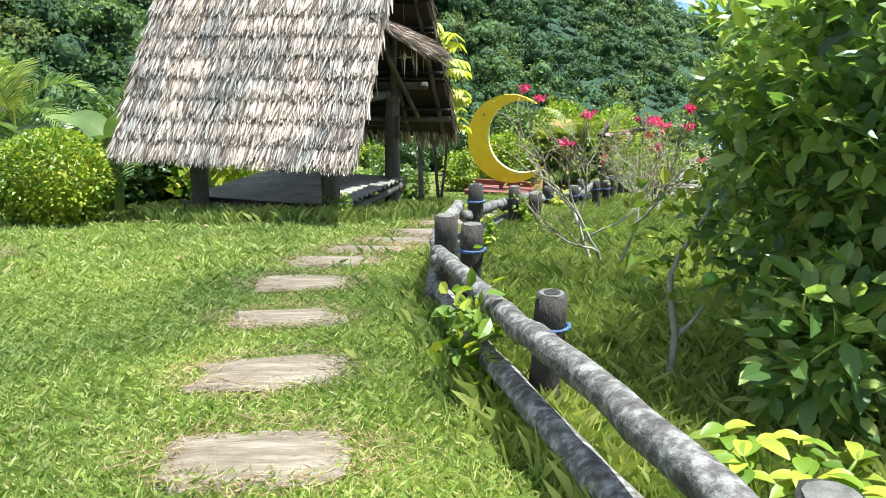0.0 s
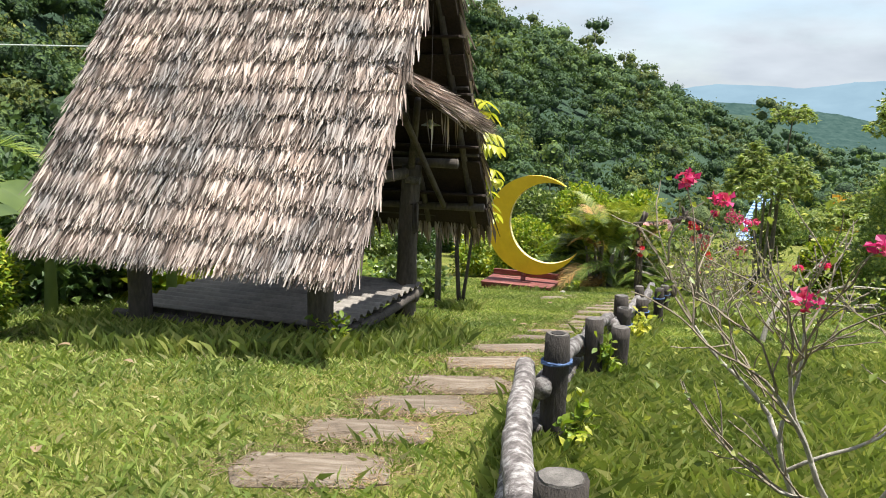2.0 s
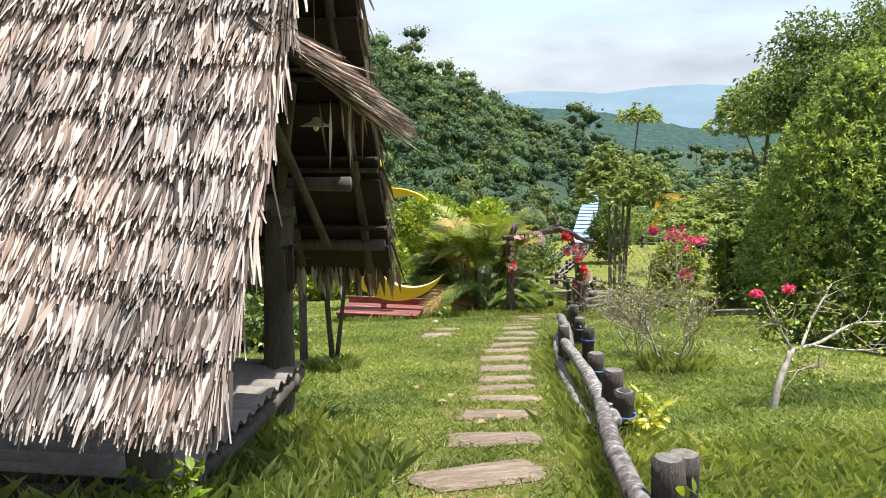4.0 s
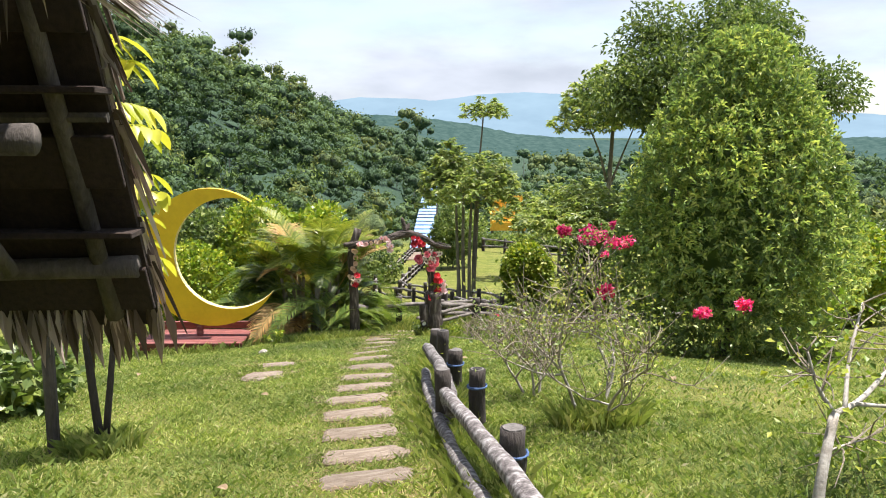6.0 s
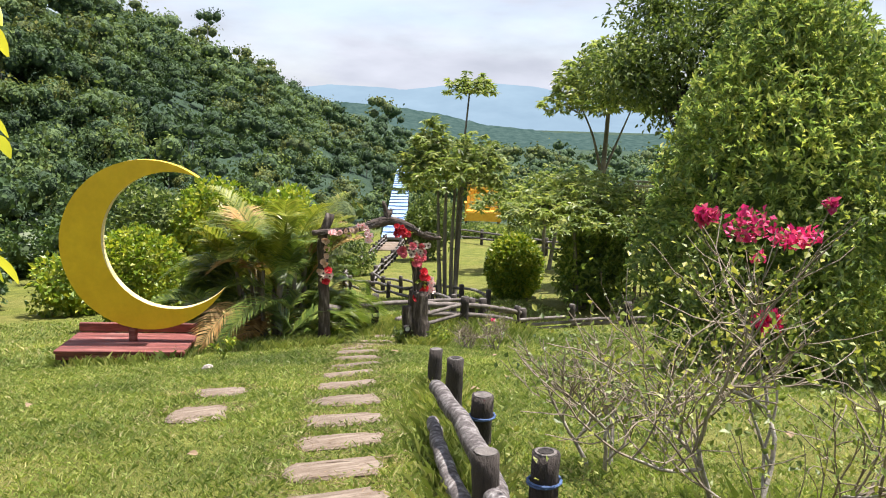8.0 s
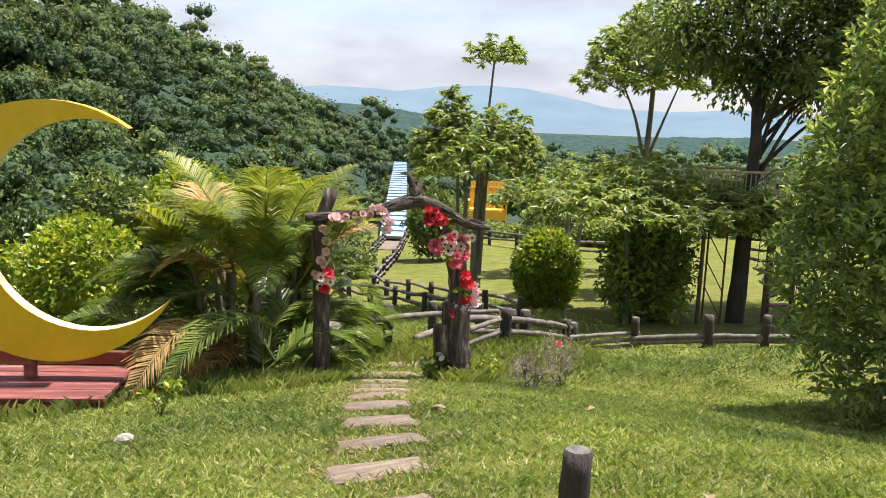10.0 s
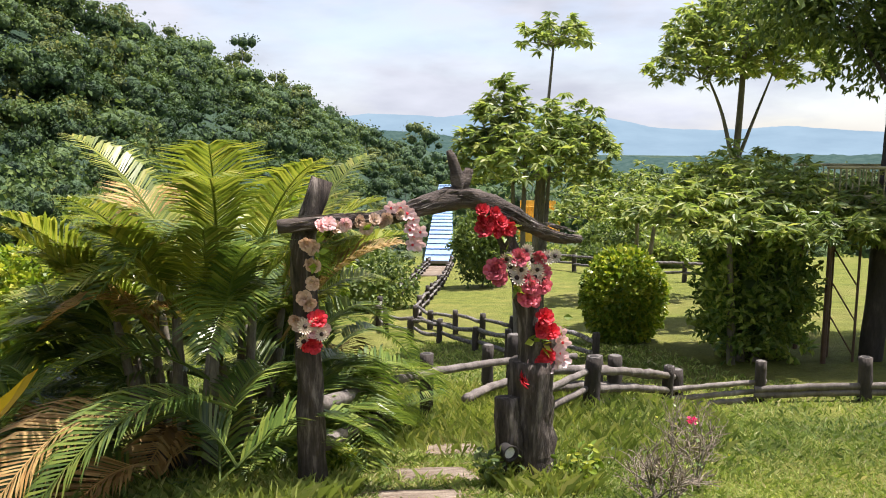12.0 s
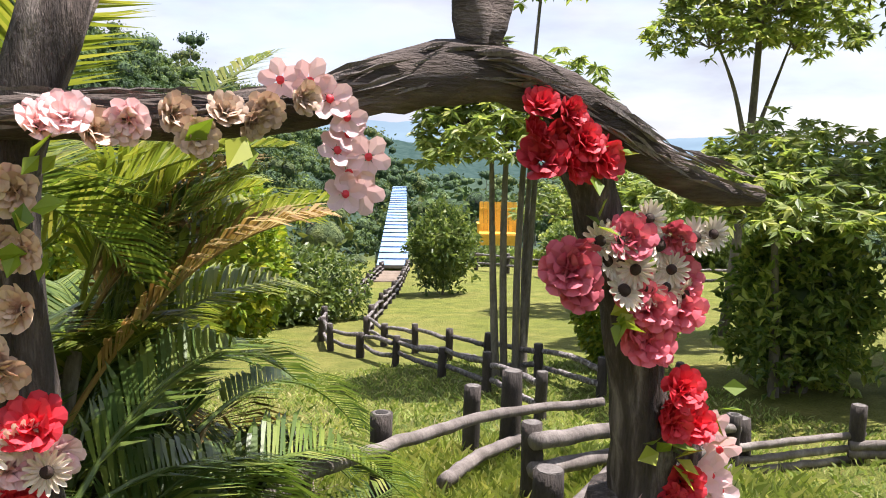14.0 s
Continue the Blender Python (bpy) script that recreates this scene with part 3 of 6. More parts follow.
def slab(x0, x1, y_e, z_e, y_r, z_r, th):
    """A thick sloping roof core in shallow steps, one a course."""
    d = np.array([y_e - y_r, z_e - z_r])
    d /= np.linalg.norm(d)
    nn = np.array([-d[1], d[0]])
    if nn[1] < 0:
        nn = -nn
    a, b = np.array([y_r, z_r]), np.array([y_e, z_e])
    q = [a, b, b + nn * th, a + nn * th]
    v = np.array([[x, *p] for x in (x0, x1) for p in q])
    return v, [(0, 1, 2, 3), (7, 6, 5, 4), (0, 4, 5, 1), (1, 5, 6, 2), (2, 6, 7, 3), (3, 7, 4, 0)]


def make_hut():
    h = thing("thatched_hut", HUT, "steep A-frame thatched hut with a low raised sitting platform", "hut", turn=HUT_TURN)
    xl, xr, ye, ze, yf, zf, yr, zr = -1.57, 1.655, -1.79, 0.72, 1.90, 0.56, 0.05, 3.68
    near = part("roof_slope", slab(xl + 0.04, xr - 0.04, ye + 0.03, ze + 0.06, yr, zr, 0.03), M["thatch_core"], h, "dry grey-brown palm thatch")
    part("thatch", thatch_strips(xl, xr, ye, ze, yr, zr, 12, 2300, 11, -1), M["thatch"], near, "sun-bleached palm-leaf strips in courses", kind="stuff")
    far = part("roof_slope", slab(xl + 0.04, xr - 0.04, yf - 0.03, zf + 0.06, yr, zr, 0.03), M["thatch_core"], h, "dark brown underside of palm thatch, interior shade deepened in its colour")
    part("thatch", thatch_strips(xl, xr, yf, zf, yr, zr, 15, 420, 12, 1), M["thatch"], far, kind="stuff")
    # ragged fringe hanging inside the far eave
    g = np.random.default_rng(5)
    n = 260
    x = g.uniform(xl, xr, n)
    p = np.stack([x, np.full(n, yf - 0.09), np.full(n, zf + 0.18)], 1)
    part("eave_fringe", leaves(p, np.stack([g.normal(0, 0.08, n), np.full(n, 0.3), np.full(n, -1.0)], 1), g.uniform(0.2, 0.36, n), 0.09, 0.02, g), M["thatch"], far, kind="stuff")
    # layered leaf mats seen from below
    for k in range(11):
        s = (k + 0.5) / 11.5
        yy, zz = yr + (yf - yr) * s, zr + (zf - zr) * s
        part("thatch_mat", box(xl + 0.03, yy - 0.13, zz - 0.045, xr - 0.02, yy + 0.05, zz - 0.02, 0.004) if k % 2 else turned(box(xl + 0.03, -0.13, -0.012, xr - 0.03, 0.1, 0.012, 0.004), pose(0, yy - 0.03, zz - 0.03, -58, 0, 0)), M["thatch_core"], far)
    # posts
    for px, py, top in ((-0.88, -1.10, 1.45), (0.97, -1.08, 1.52), (0.95, 0.93, 1.42), (-0.88, 0.95, 1.45)):
        z0 = hut_ground(px, py) - 0.15
        part("post", tube(curve_pts([(px, py, z0), (px + 0.02, py - 0.01, 0.6), (px + 0.05, py, top)], 9), [0.115, 0.105, 0.10], 12, 0.06, int(px * 50 + py * 9)), M["hut_wood"], h, smooth=True)
    # frame logs
    for a, b, r in (((-1.2, -1.05, 0.02), (1.1, -1.0, 0.02), 0.07), ((-1.1, 0.92, 0.02), (1.1, 0.9, 0.02), 0.07), ((0.98, -1.25, 1.36), (0.95, 1.1, 1.34), 0.062), ((-0.88, -1.2, 1.36), (-0.88, 1.1, 1.34), 0.06),
                    ((-1.4, yf - 0.25, 0.90), (1.6, yf - 0.27, 0.92), 0.045), ((-1.4, 0.95, 1.45), (1.5, 0.95, 1.45), 0.05), ((-1.5, yr, zr - 0.1), (1.6, yr, zr - 0.1), 0.05)):
        part("log_beam", tube(curve_pts([a, ((a[0] + b[0]) / 2, (a[1] + b[1]) / 2, (a[2] + b[2]) / 2 - 0.015), b], 9), [r, r * 0.92, r], 9, 0.07, int(a[2] * 100)), M["hut_wood"], h, smooth=True)
    part("beam_end", tube([(0.97, 0.85, 1.27), (1.12, 0.86, 1.26)], [0.045, 0.04], 9, 0.05, 2), M["cut_wood"], h, "pale sawn log end")
    # rafters and braces on the open gable
    for a, b, r in (((1.45, yf - 0.12, zf + 0.12), (1.45, yr + 0.03, zr - 0.12), 0.038), ((0.9, yf - 0.15, zf + 0.16), (0.9, yr + 0.02, zr - 0.12), 0.034), ((0.2, yf - 0.15, zf + 0.16), (0.2, yr + 0.02, zr - 0.12), 0.034),
                    ((-0.7, yf - 0.15, zf + 0.16), (-0.7, yr + 0.02, zr - 0.12), 0.034), ((1.45, ye + 0.14, ze + 0.12), (1.45, yr - 0.03, zr - 0.12), 0.034), ((0.2, ye + 0.14, ze + 0.12), (0.2, yr - 0.03, zr - 0.12), 0.034),
                    ((1.12, -0.15, 2.35), (1.22, 1.35, 0.95), 0.035), ((1.0, 0.9, 1.35), (1.3, 0.3, 2.1), 0.04)):
        part("rafter", tube(curve_pts([a, ((a[0] + b[0]) / 2, (a[1] + b[1]) / 2 + 0.01, (a[2] + b[2]) / 2), b], 7), [r, r * 0.85], 7, 0.06, int(a[0] * 70)), M["hut_wood"], h, smooth=True)
    for k, z in enumerate((0.78, 1.5, 2.2)):
        s = (z - zf) / (zr - zf)
        part("batten", tube([(-1.5, yf + (yr - yf) * s - 0.05, z), (1.62, yf + (yr - yf) * s - 0.05, z + 0.02)], [0.022, 0.02], 6, 0.05, k), M["hut_wood"], h)
    # corrugated platform
    n, m = 84, 2
    y = np.linspace(-1.0, 1.08, n)
    w = 0.024 * np.sin(np.arange(n) * 2 * np.pi / 6)
    rows = [np.stack([np.full(n, x), y, 0.16 + w + dz], -1) for x, dz in ((-1.12, -0.03), (1.1, -0.03), (1.1, -0.038), (-1.12, -0.038))]
    v = np.concatenate(rows)
    f = [(k * n + i, k * n + i + 1, ((k + 1) % 4) * n + i + 1, ((k + 1) % 4) * n + i) for k in range(4) for i in range(n - 1)]
    part("platform", (v, f), M["tin"], h, "old grey corrugated sheet", True)
    for k in range(5):
        yy = -0.9 + k * 0.45
        part("joist", tube([(-1.1, yy, 0.055), (1.08, yy, 0.055)], [0.045, 0.04], 8, 0.07, k), M["hut_wood"], h, smooth=True)
    for xx in (-1.05, 1.04):
        part("edge_log", tube(curve_pts([(xx, -1.05, 0.02), (xx + 0.02, 0, 0.0), (xx, 1.12, 0.02)], 7), [0.055, 0.05, 0.055], 9, 0.08, int(xx * 9)), M["hut_wood"], h, smooth=True)
    # small lean-to thatch over the open gable
    g = np.random.default_rng(21)
    n = 2000
    yy = g.uniform(-0.95, 0.42, n)
    z_top = 2.42 - 0.16 * (yy + 0.95)
    p = np.stack([np.full(n, 1.5) + g.uniform(0, 0.25, n), yy, z_top - 0.05 + g.normal(0, 0.025, n)], 1)
    p[:, 2] -= (p[:, 0] - 1.5) * 0.75
    dirs = np.stack([np.full(n, 0.75), np.full(n, 0.62) + g.normal(0, 0.2, n), np.full(n, -0.50) + g.normal(0, 0.08, n)], 1)
    cnp = np.array([[1.5, -0.95, 2.34], [1.5, 0.45, 2.12], [1.92, 0.62, 1.84], [1.92, -0.8, 2.02]])
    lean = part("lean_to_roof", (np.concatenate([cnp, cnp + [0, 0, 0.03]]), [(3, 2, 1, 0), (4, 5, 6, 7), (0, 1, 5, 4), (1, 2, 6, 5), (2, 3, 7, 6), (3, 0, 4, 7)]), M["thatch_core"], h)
    part("thatch", leaves(p, dirs, g.uniform(0.3, 0.5, n), 0.018, 0.012, g), M["thatch"], lean, kind="stuff")
    n = 14
    p = np.stack([g.uniform(1.55, 1.9, n), g.uniform(-0.7, 0.6, n), np.full(n, 2.0)], 1)
    part("loose_strip", leaves(p, np.stack([g.normal(0, 0.1, n), g.normal(0.1, 0.12, n), np.full(n, -1.0)], 1), g.uniform(0.2, 0.42, n), 0.03, 0.01, g), M["thatch"], lean, kind="stuff")
    return h


make_hut()


def make_lamp():
    e = thing("pendant_lamp", (-1.692 + 1.46, 10.559 - 0.34, 1.86), "small white enamel lamp shade hanging in the hut", "lamp")
    n = 20
    a = np.linspace(0, 2 * np.pi, n, endpoint=False)
    rings = [(0.018, 0.05), (0.03, 0.025), (0.092, 0.0), (0.09, -0.005), (0.025, 0.018)]
    v = np.concatenate([np.stack([r * np.cos(a), r * np.sin(a), np.full(n, z)], -1) for r, z in rings])
    f = [(k * n + j, k * n + (j + 1) % n, (k + 1) * n + (j + 1) % n, (k + 1) * n + j) for k in range(4) for j in range(n)]
    part("shade", (v, f), M["white"], e, "white enamel dish", True)
    part("cord", tube([(0, 0, 0.04), (0, 0, 1.1)], [0.004, 0.004], 6), M["bark_dark"], e)
    part("bulb", core((0, 0, -0.005), (0.018, 0.018, 0.028), 1, 0.0, 1, 1.0), M["white"], e)


make_lamp()

# ---------------------------------------------------------------- log fences
def make_post(parent, x, y, top, r, seed, ox, oy, oz, tie=False):
    g = np.random.default_rng(seed)
    z0 = L(x, y) - 0.12
    lean = g.normal(0, 0.015, 2)
    line = curve_pts([(x - ox, y - oy, z0 - oz), (x - ox + lean[0] / 2, y - oy, (z0 + top) / 2 - oz), (x - ox + lean[0], y - oy + lean[1], top - oz)], 7)
    p = part("post", tube(line, [r * 1.06, r, r * 0.97], 11, 0.07, seed), M["bark_dark"], parent, smooth=True)
    v, f = tube([line[-1] + [0, 0, -0.012], line[-1] + [0, 0, 0.006]], [r * 0.86, r * 0.8], 11, 0.05, seed)
    part("cut_end", (v, f), M["cut_wood"], p)
    # flat disc on the top: a hole's shade put into its near-black colour
    if seed % 3 == 0:
        part("hollow", tube([line[-1] + [0, 0, -0.01], line[-1] + [0, 0, 0.009]], [r * 0.58, r * 0.55], 10, 0.1, seed), M["hollow"], p)
    if tie:
        a = np.linspace(0, 4 * np.pi, 26)
        c = line[-1] - [0, 0, 0.14 + 0.03 * g.random()]
        part("tie", tube(np.stack([c[0] + (r + 0.01) * np.cos(a), c[1] + (r + 0.01) * np.sin(a), c[2] + 0.012 * np.sin(a * 0.5) + 0.002 * a], -1), [0.007], 5), M["rope"], p, "blue cord")


def make_rail(parent, pts, r, seed, o, mat="rail"):
    g = np.random.default_rng(seed)
    p = curve_pts(pts, 4 * len(pts) + 6) - np.array(o)
    p[1:-1] += g.normal(0, 0.004, (len(p) - 2, 3))
    part("rail", tube(p, [r, r * 0.95, r * 0.85], 12, 0.06, seed), M[mat], parent, smooth=True)


def make_garden_fence():
    o = (0.6, 4.0, L(0.6, 4.0))
    e = thing("log_fence", o, "low rustic fence of dark log posts and mottled grey rails", "fence")
    posts = [(1.10, 0.77, 0.44, 1), (0.70, 2.50, 0.52, 1), (0.42, 4.00, 0.60, 1), (0.30, 4.32, 0.62, 0), (0.54, 6.47, 0.63, 1), (1.03, 8.05, 0.48, 0), (1.28, 8.45, 0.36, 0), (1.60, 9.85, 0.36, 1), (1.62, 10.05, 0.47, 0),
             (2.26, 11.92, 0.42, 1), (2.95, 13.85, 0.50, 1), (2.70, 13.95, 0.52, 0), (3.42, 15.4, 0.45, 1), (3.72, 16.45, 0.55, 0), (4.2, 17.9, 0.42, 0)]
    for i, (x, y, hgt, tie) in enumerate(posts):
        make_post(e, x, y, L(x, y) + hgt, 0.068 if i % 3 else 0.075, 200 + i, *o, bool(tie))
    up = lambda x, y, k: (x, y, L(x, y) + k)
    make_rail(e, [up(1.0, 0.3, 0.40), up(0.83, 1.25, 0.40), up(0.56, 2.5, 0.41), up(0.24, 4.2, 0.40)], 0.058, 301, o)
    make_rail(e, [up(0.26, 4.0, 0.36), up(0.24, 4.9, 0.40), up(0.40, 6.55, 0.44)], 0.062, 302, o)
    make_rail(e, [up(0.46, 6.35, 0.36), up(0.72, 7.4, 0.34), up(0.95, 8.2, 0.30)], 0.058, 303, o)
    make_rail(e, [up(0.92, 8.05, 0.26), up(1.18, 9.0, 0.26), up(1.50, 9.95, 0.26)], 0.055, 304, o)
    make_rail(e, [up(1.48, 9.7, 0.20), up(2.10, 11.8, 0.30), up(2.62, 13.75, 0.36)], 0.058, 305, o)
    make_rail(e, [up(2.60, 13.55, 0.26), up(2.96, 14.6, 0.36), up(3.34, 15.95, 0.42)], 0.065, 306, o)
    make_rail(e, [up(1.0, 0.4, 0.13), up(0.71, 1.65, 0.14), up(0.44, 2.95, 0.16), up(0.24, 4.2, 0.17)], 0.058, 307, o)
    make_rail(e, [up(0.2, 4.1, 0.12), up(0.22, 5.2, 0.12), up(0.40, 6.6, 0.14)], 0.052, 308, o)
    make_rail(e, [up(1.44, 9.7, 0.08), up(2.05, 12.0, 0.10), up(2.62, 13.9, 0.14)], 0.052, 309, o)
    make_rail(e, [up(2.60, 13.7, 0.10), up(2.94, 14.9, 0.14), up(3.32, 15.95, 0.16)], 0.055, 310, o)
    make_rail(e, [up(0.44, 6.4, 0.12), up(0.74, 7.6, 0.12), up(0.98, 8.4, 0.12)], 0.05, 311, o)


make_garden_fence()


def make_line_fence(name, label, pts, step, hgt, rails, r, seed, double=0.0):
    """Posts at even steps along a bent line, with two or three rails."""
    o = (pts[0][0], pts[0][1], L(*pts[0]))
    e = thing(name, o, label, "fence", "fences of the lower garden")
    p = np.array(pts, float)
    d = np.concatenate([[0], np.cumsum(np.hypot(*np.diff(p, axis=0).T))])
    n = max(2, int(d[-1] / step) + 1)
    g = np.random.default_rng(seed)
    ss = np.linspace(0, d[-1], n)
    X, Y = np.interp(ss, d, p[:, 0]), np.interp(ss, d, p[:, 1])
    for i in range(n):
        make_post(e, X[i], Y[i], L(X[i], Y[i]) + hgt * g.uniform(0.85, 1.12), r * g.uniform(0.9, 1.15), seed * 31 + i, *o)
        if double and g.random() < double:
            make_post(e, X[i] + 0.28, Y[i] + 0.1, L(X[i] + 0.28, Y[i] + 0.1) + hgt * g.uniform(0.9, 1.15), r * g.uniform(0.9, 1.1), seed * 57 + i, *o)
    for k, hk in enumerate(rails):
        for i in range(n - 1):
            j = min(i + 1, n - 1)
            q = [(X[i] - 0.06, Y[i], L(X[i], Y[i]) + hk + g.normal(0, 0.03)), ((X[i] + X[j]) / 2, (Y[i] + Y[j]) / 2, (L(X[i], Y[i]) + L(X[j], Y[j])) / 2 + hk + g.normal(0, 0.02)), (X[j] + 0.06, Y[j] + 0.02, L(X[j], Y[j]) + hk + g.normal(0, 0.03))]
            make_rail(e, q, r * 0.62, seed * 11 + 40 * k + i, o)


def make_arch_fences():
    o = (6.2, 26.6, L(6.2, 26.6))
    e = thing("log_fence", o, "rough weathered log fence running from the arch down the slope", "fence", "fences of the lower garden")
    for i, (x, y, hgt, r) in enumerate([(6.08, 26.72, 0.76, 0.085), (6.25, 26.66, 0.80, 0.08), (7.03, 27.2, 0.79, 0.08), (8.74, 28.4, 0.84, 0.095), (8.5, 28.7, 0.7, 0.08)]):
        make_post(e, x, y, L(x, y) + hgt, r, 700 + i, *o)
    make_rail(e, [(5.10, 24.35, -2.30), (5.7, 25.5, -2.62), (6.3, 26.55, -2.84)], 0.062, 711, o, "bark")
    make_rail(e, [(6.2, 26.5, -2.86), (7.3, 27.25, -3.02), (8.6, 28.15, -3.26), (9.6, 28.2, -3.3)], 0.05, 712, o, "bark")
    make_rail(e, [(5.14, 24.4, -2.62), (5.9, 25.9, -3.05), (6.5, 26.7, -3.28)], 0.058, 713, o, "bark")
    make_rail(e, [(7.6, 27.4, -3.45), (8.2, 27.9, -3.5), (8.7, 28.15, -3.52)], 0.06, 714, o, "bark")
    o = (8.85, 26.6, L(8.85, 26.6))
    e = thing("log_fence", o, "dark log fence along the foot of the upper lawn", "fence", "fences of the lower garden")
    pts = [(7.5, 25.9, 0.55), (8.05, 26.9, 0.62), (8.85, 26.6, 0.62), (9.5, 27.5, 0.6), (9.75, 27.5, 0.62), (10.9, 27.9, 0.6), (11.15, 28.0, 0.55), (12.3, 27.6, 0.6), (13.3, 26.7, 0.6), (14.0, 26.0, 0.6), (14.8, 25.2, 0.6)]
    for i, (x, y, hgt) in enumerate(pts):
        make_post(e, x, y, L(x, y) + hgt, 0.08 if i % 2 else 0.095, 730 + i, *o)
    for k, hk in enumerate((0.45, 0.24, 0.06)):
        for i, (a, b) in enumerate([((7.0, 25.2), (8.9, 26.7)), ((8.8, 26.55), (11.1, 28.0)), ((8.0, 26.8), (10.9, 28.05)), ((10.8, 27.95), (12.4, 27.6)), ((12.2, 27.6), (14.1, 26.0)), ((13.9, 26.1), (15.4, 24.6))]):
            if k == 2 and i not in (1, 3):
                continue
            hk = hk if i < 3 else hk * 0.65
            h0 = hk + 0.06 * ((i * 7 + k * 3) % 3 - 1)
            make_rail(e, [(a[0], a[1], L(*a) + h0), ((a[0] + b[0]) / 2, (a[1] + b[1]) / 2, (L(*a) + L(*b)) / 2 + h0 + 0.03), (b[0], b[1], L(*b) + hk)], 0.042 + 0.01 * (i % 3), 750 + 10 * k + i, o, "bark")


make_arch_fences()
make_line_fence("log_fence", "small log fence on one side of the lower path", [(10.7, 31.0), (10.9, 34.0), (10.7, 36.0), (10.6, 38.2), (10.5, 40.0), (12.0, 44.3), (15.6, 51.3), (20.0, 60.6)], 1.6, 0.60, (0.46, 0.2), 0.075, 5)
make_line_fence("log_fence", "small log fence on the other side of the lower path", [(12.1, 31.6), (11.9, 34.5), (11.9, 37.2), (11.7, 40.3), (13.0, 43.2), (16.8, 50.8), (21.2, 60.2)], 1.5, 0.60, (0.46, 0.2), 0.075, 6)
make_line_fence("log_fence", "weathered log fence along the far edge of the lower lawn", [(24.4, 59.0), (25.0, 54.0), (24.5, 48.2), (27, 44)], 2.4, 0.9, (0.8, 0.4), 0.10, 7)

# ---------------------------------------------------------------- moon seat
def make_moon():
    base = (1.88, 24.25, L(1.88, 24.25))
    e = thing("moon_ornament", base, "large yellow painted crescent moon standing on a red bench", "ornament", turn=-20.4)
    cz = -1.06 - base[2]
    cs, rot = 0.33, radians(12)
    R, r, d = 1.31, 1.057, 0.378
    n = 40
    t1 = np.linspace(radians(41.8), radians(360 - 41.8), n)
    outer = np.stack([R * np.cos(t1), R * np.sin(t1)], -1)
    a0 = math.atan2(R * math.sin(radians(41.8)), R * math.cos(radians(41.8)) - d)
    t2 = np.linspace(a0, 2 * np.pi - a0, n)
    inner = np.stack([d + r * np.cos(t2), r * np.sin(t2)], -1)
    rm = np.array([[math.cos(rot), -math.sin(rot)], [math.sin(rot), math.cos(rot)]])
    outer, inner = outer @ rm.T, inner @ rm.T
    lay = lambda q, y: np.stack([cs + q[:, 0], np.full(n, y), cz + q[:, 1]], -1)
    v = np.concatenate([lay(outer, -0.08), lay(inner, -0.08), lay(outer, 0.08), lay(inner, 0.08)])
    f = []
    for i in range(n - 1):
        f += [(i, i + 1, n + i + 1, n + i), (2 * n + i + 1, 2 * n + i, 3 * n + i, 3 * n + i + 1), (i + 1, i, 2 * n + i, 2 * n + i + 1)]
    part("crescent", (v, f), M["yellow_paint"], e, "glossy yellow paint")
    v2 = np.concatenate([lay(inner, -0.081), lay(inner, 0.081), lay(inner + 0.004, -0.081), lay(inner + 0.004, 0.081)])
    part("inner_edge", (v2, [(i, i + 1, n + i + 1, n + i) for i in range(n - 1)]), M["yellow_edge"], e, "pale yellow inner edge")
    part("stem", tube([(0.05, 0, 0.2), (0.06, 0, cz - 1.22)], [0.065, 0.065], 10, 0.03), M["red_paint"], e)
    for k in range(4):
        part("seat_board", box(-0.93, -0.62 + k * 0.28, 0.31, 0.97, -0.36 + k * 0.28, 0.355), M["red_paint"], e)
    part("back_board", box(-0.91, 0.43, 0.37, 0.95, 0.50, 0.51), M["red_paint"], e)
    for x in (-0.82, 0.86):
        for y in (-0.50, 0.40):
            part("leg", tube([(x, y, -0.35), (x, y, 0.31)], [0.05, 0.045], 9, 0.06), M["bark_dark"], e)
        part("bearer", box(x - 0.05, -0.6, 0.23, x + 0.05, 0.48, 0.308), M["red_paint"], e)
    part("front_rail", box(-0.91, -0.60, 0.21, 0.95, -0.55, 0.306), M["red_paint"], e)


make_moon()

# ---------------------------------------------------------------- flower arch
def rose(c, r, g, petals=14):
    """A cloth rose: rings of cupped petals."""
    out = []
    axis = unit(np.array([g.normal(0, 0.35), -1.0, g.normal(0.15, 0.35)]))
    s = unit(np.cross(axis, [0, 0, 1.0]))
    t = np.cross(s, axis)
    for ring, (k, tip, ln) in enumerate(((5, 0.2, 0.62), (7, 0.5, 0.8), (9, 0.95, 0.95), (10, 1.6, 1.0))):
        a = np.linspace(0, 2 * np.pi, k, endpoint=False) + g.random()
        side = np.cos(a)[:, None] * s + np.sin(a)[:, None] * t
        base = c + side * r * 0.08 * ring
        d = unit(axis * 1.0 + side * tip + g.normal(0, 0.16, (k, 3)))
        out.append(petal(base, d, side, ln * r, 0.42))
    return joined_tris(*out)


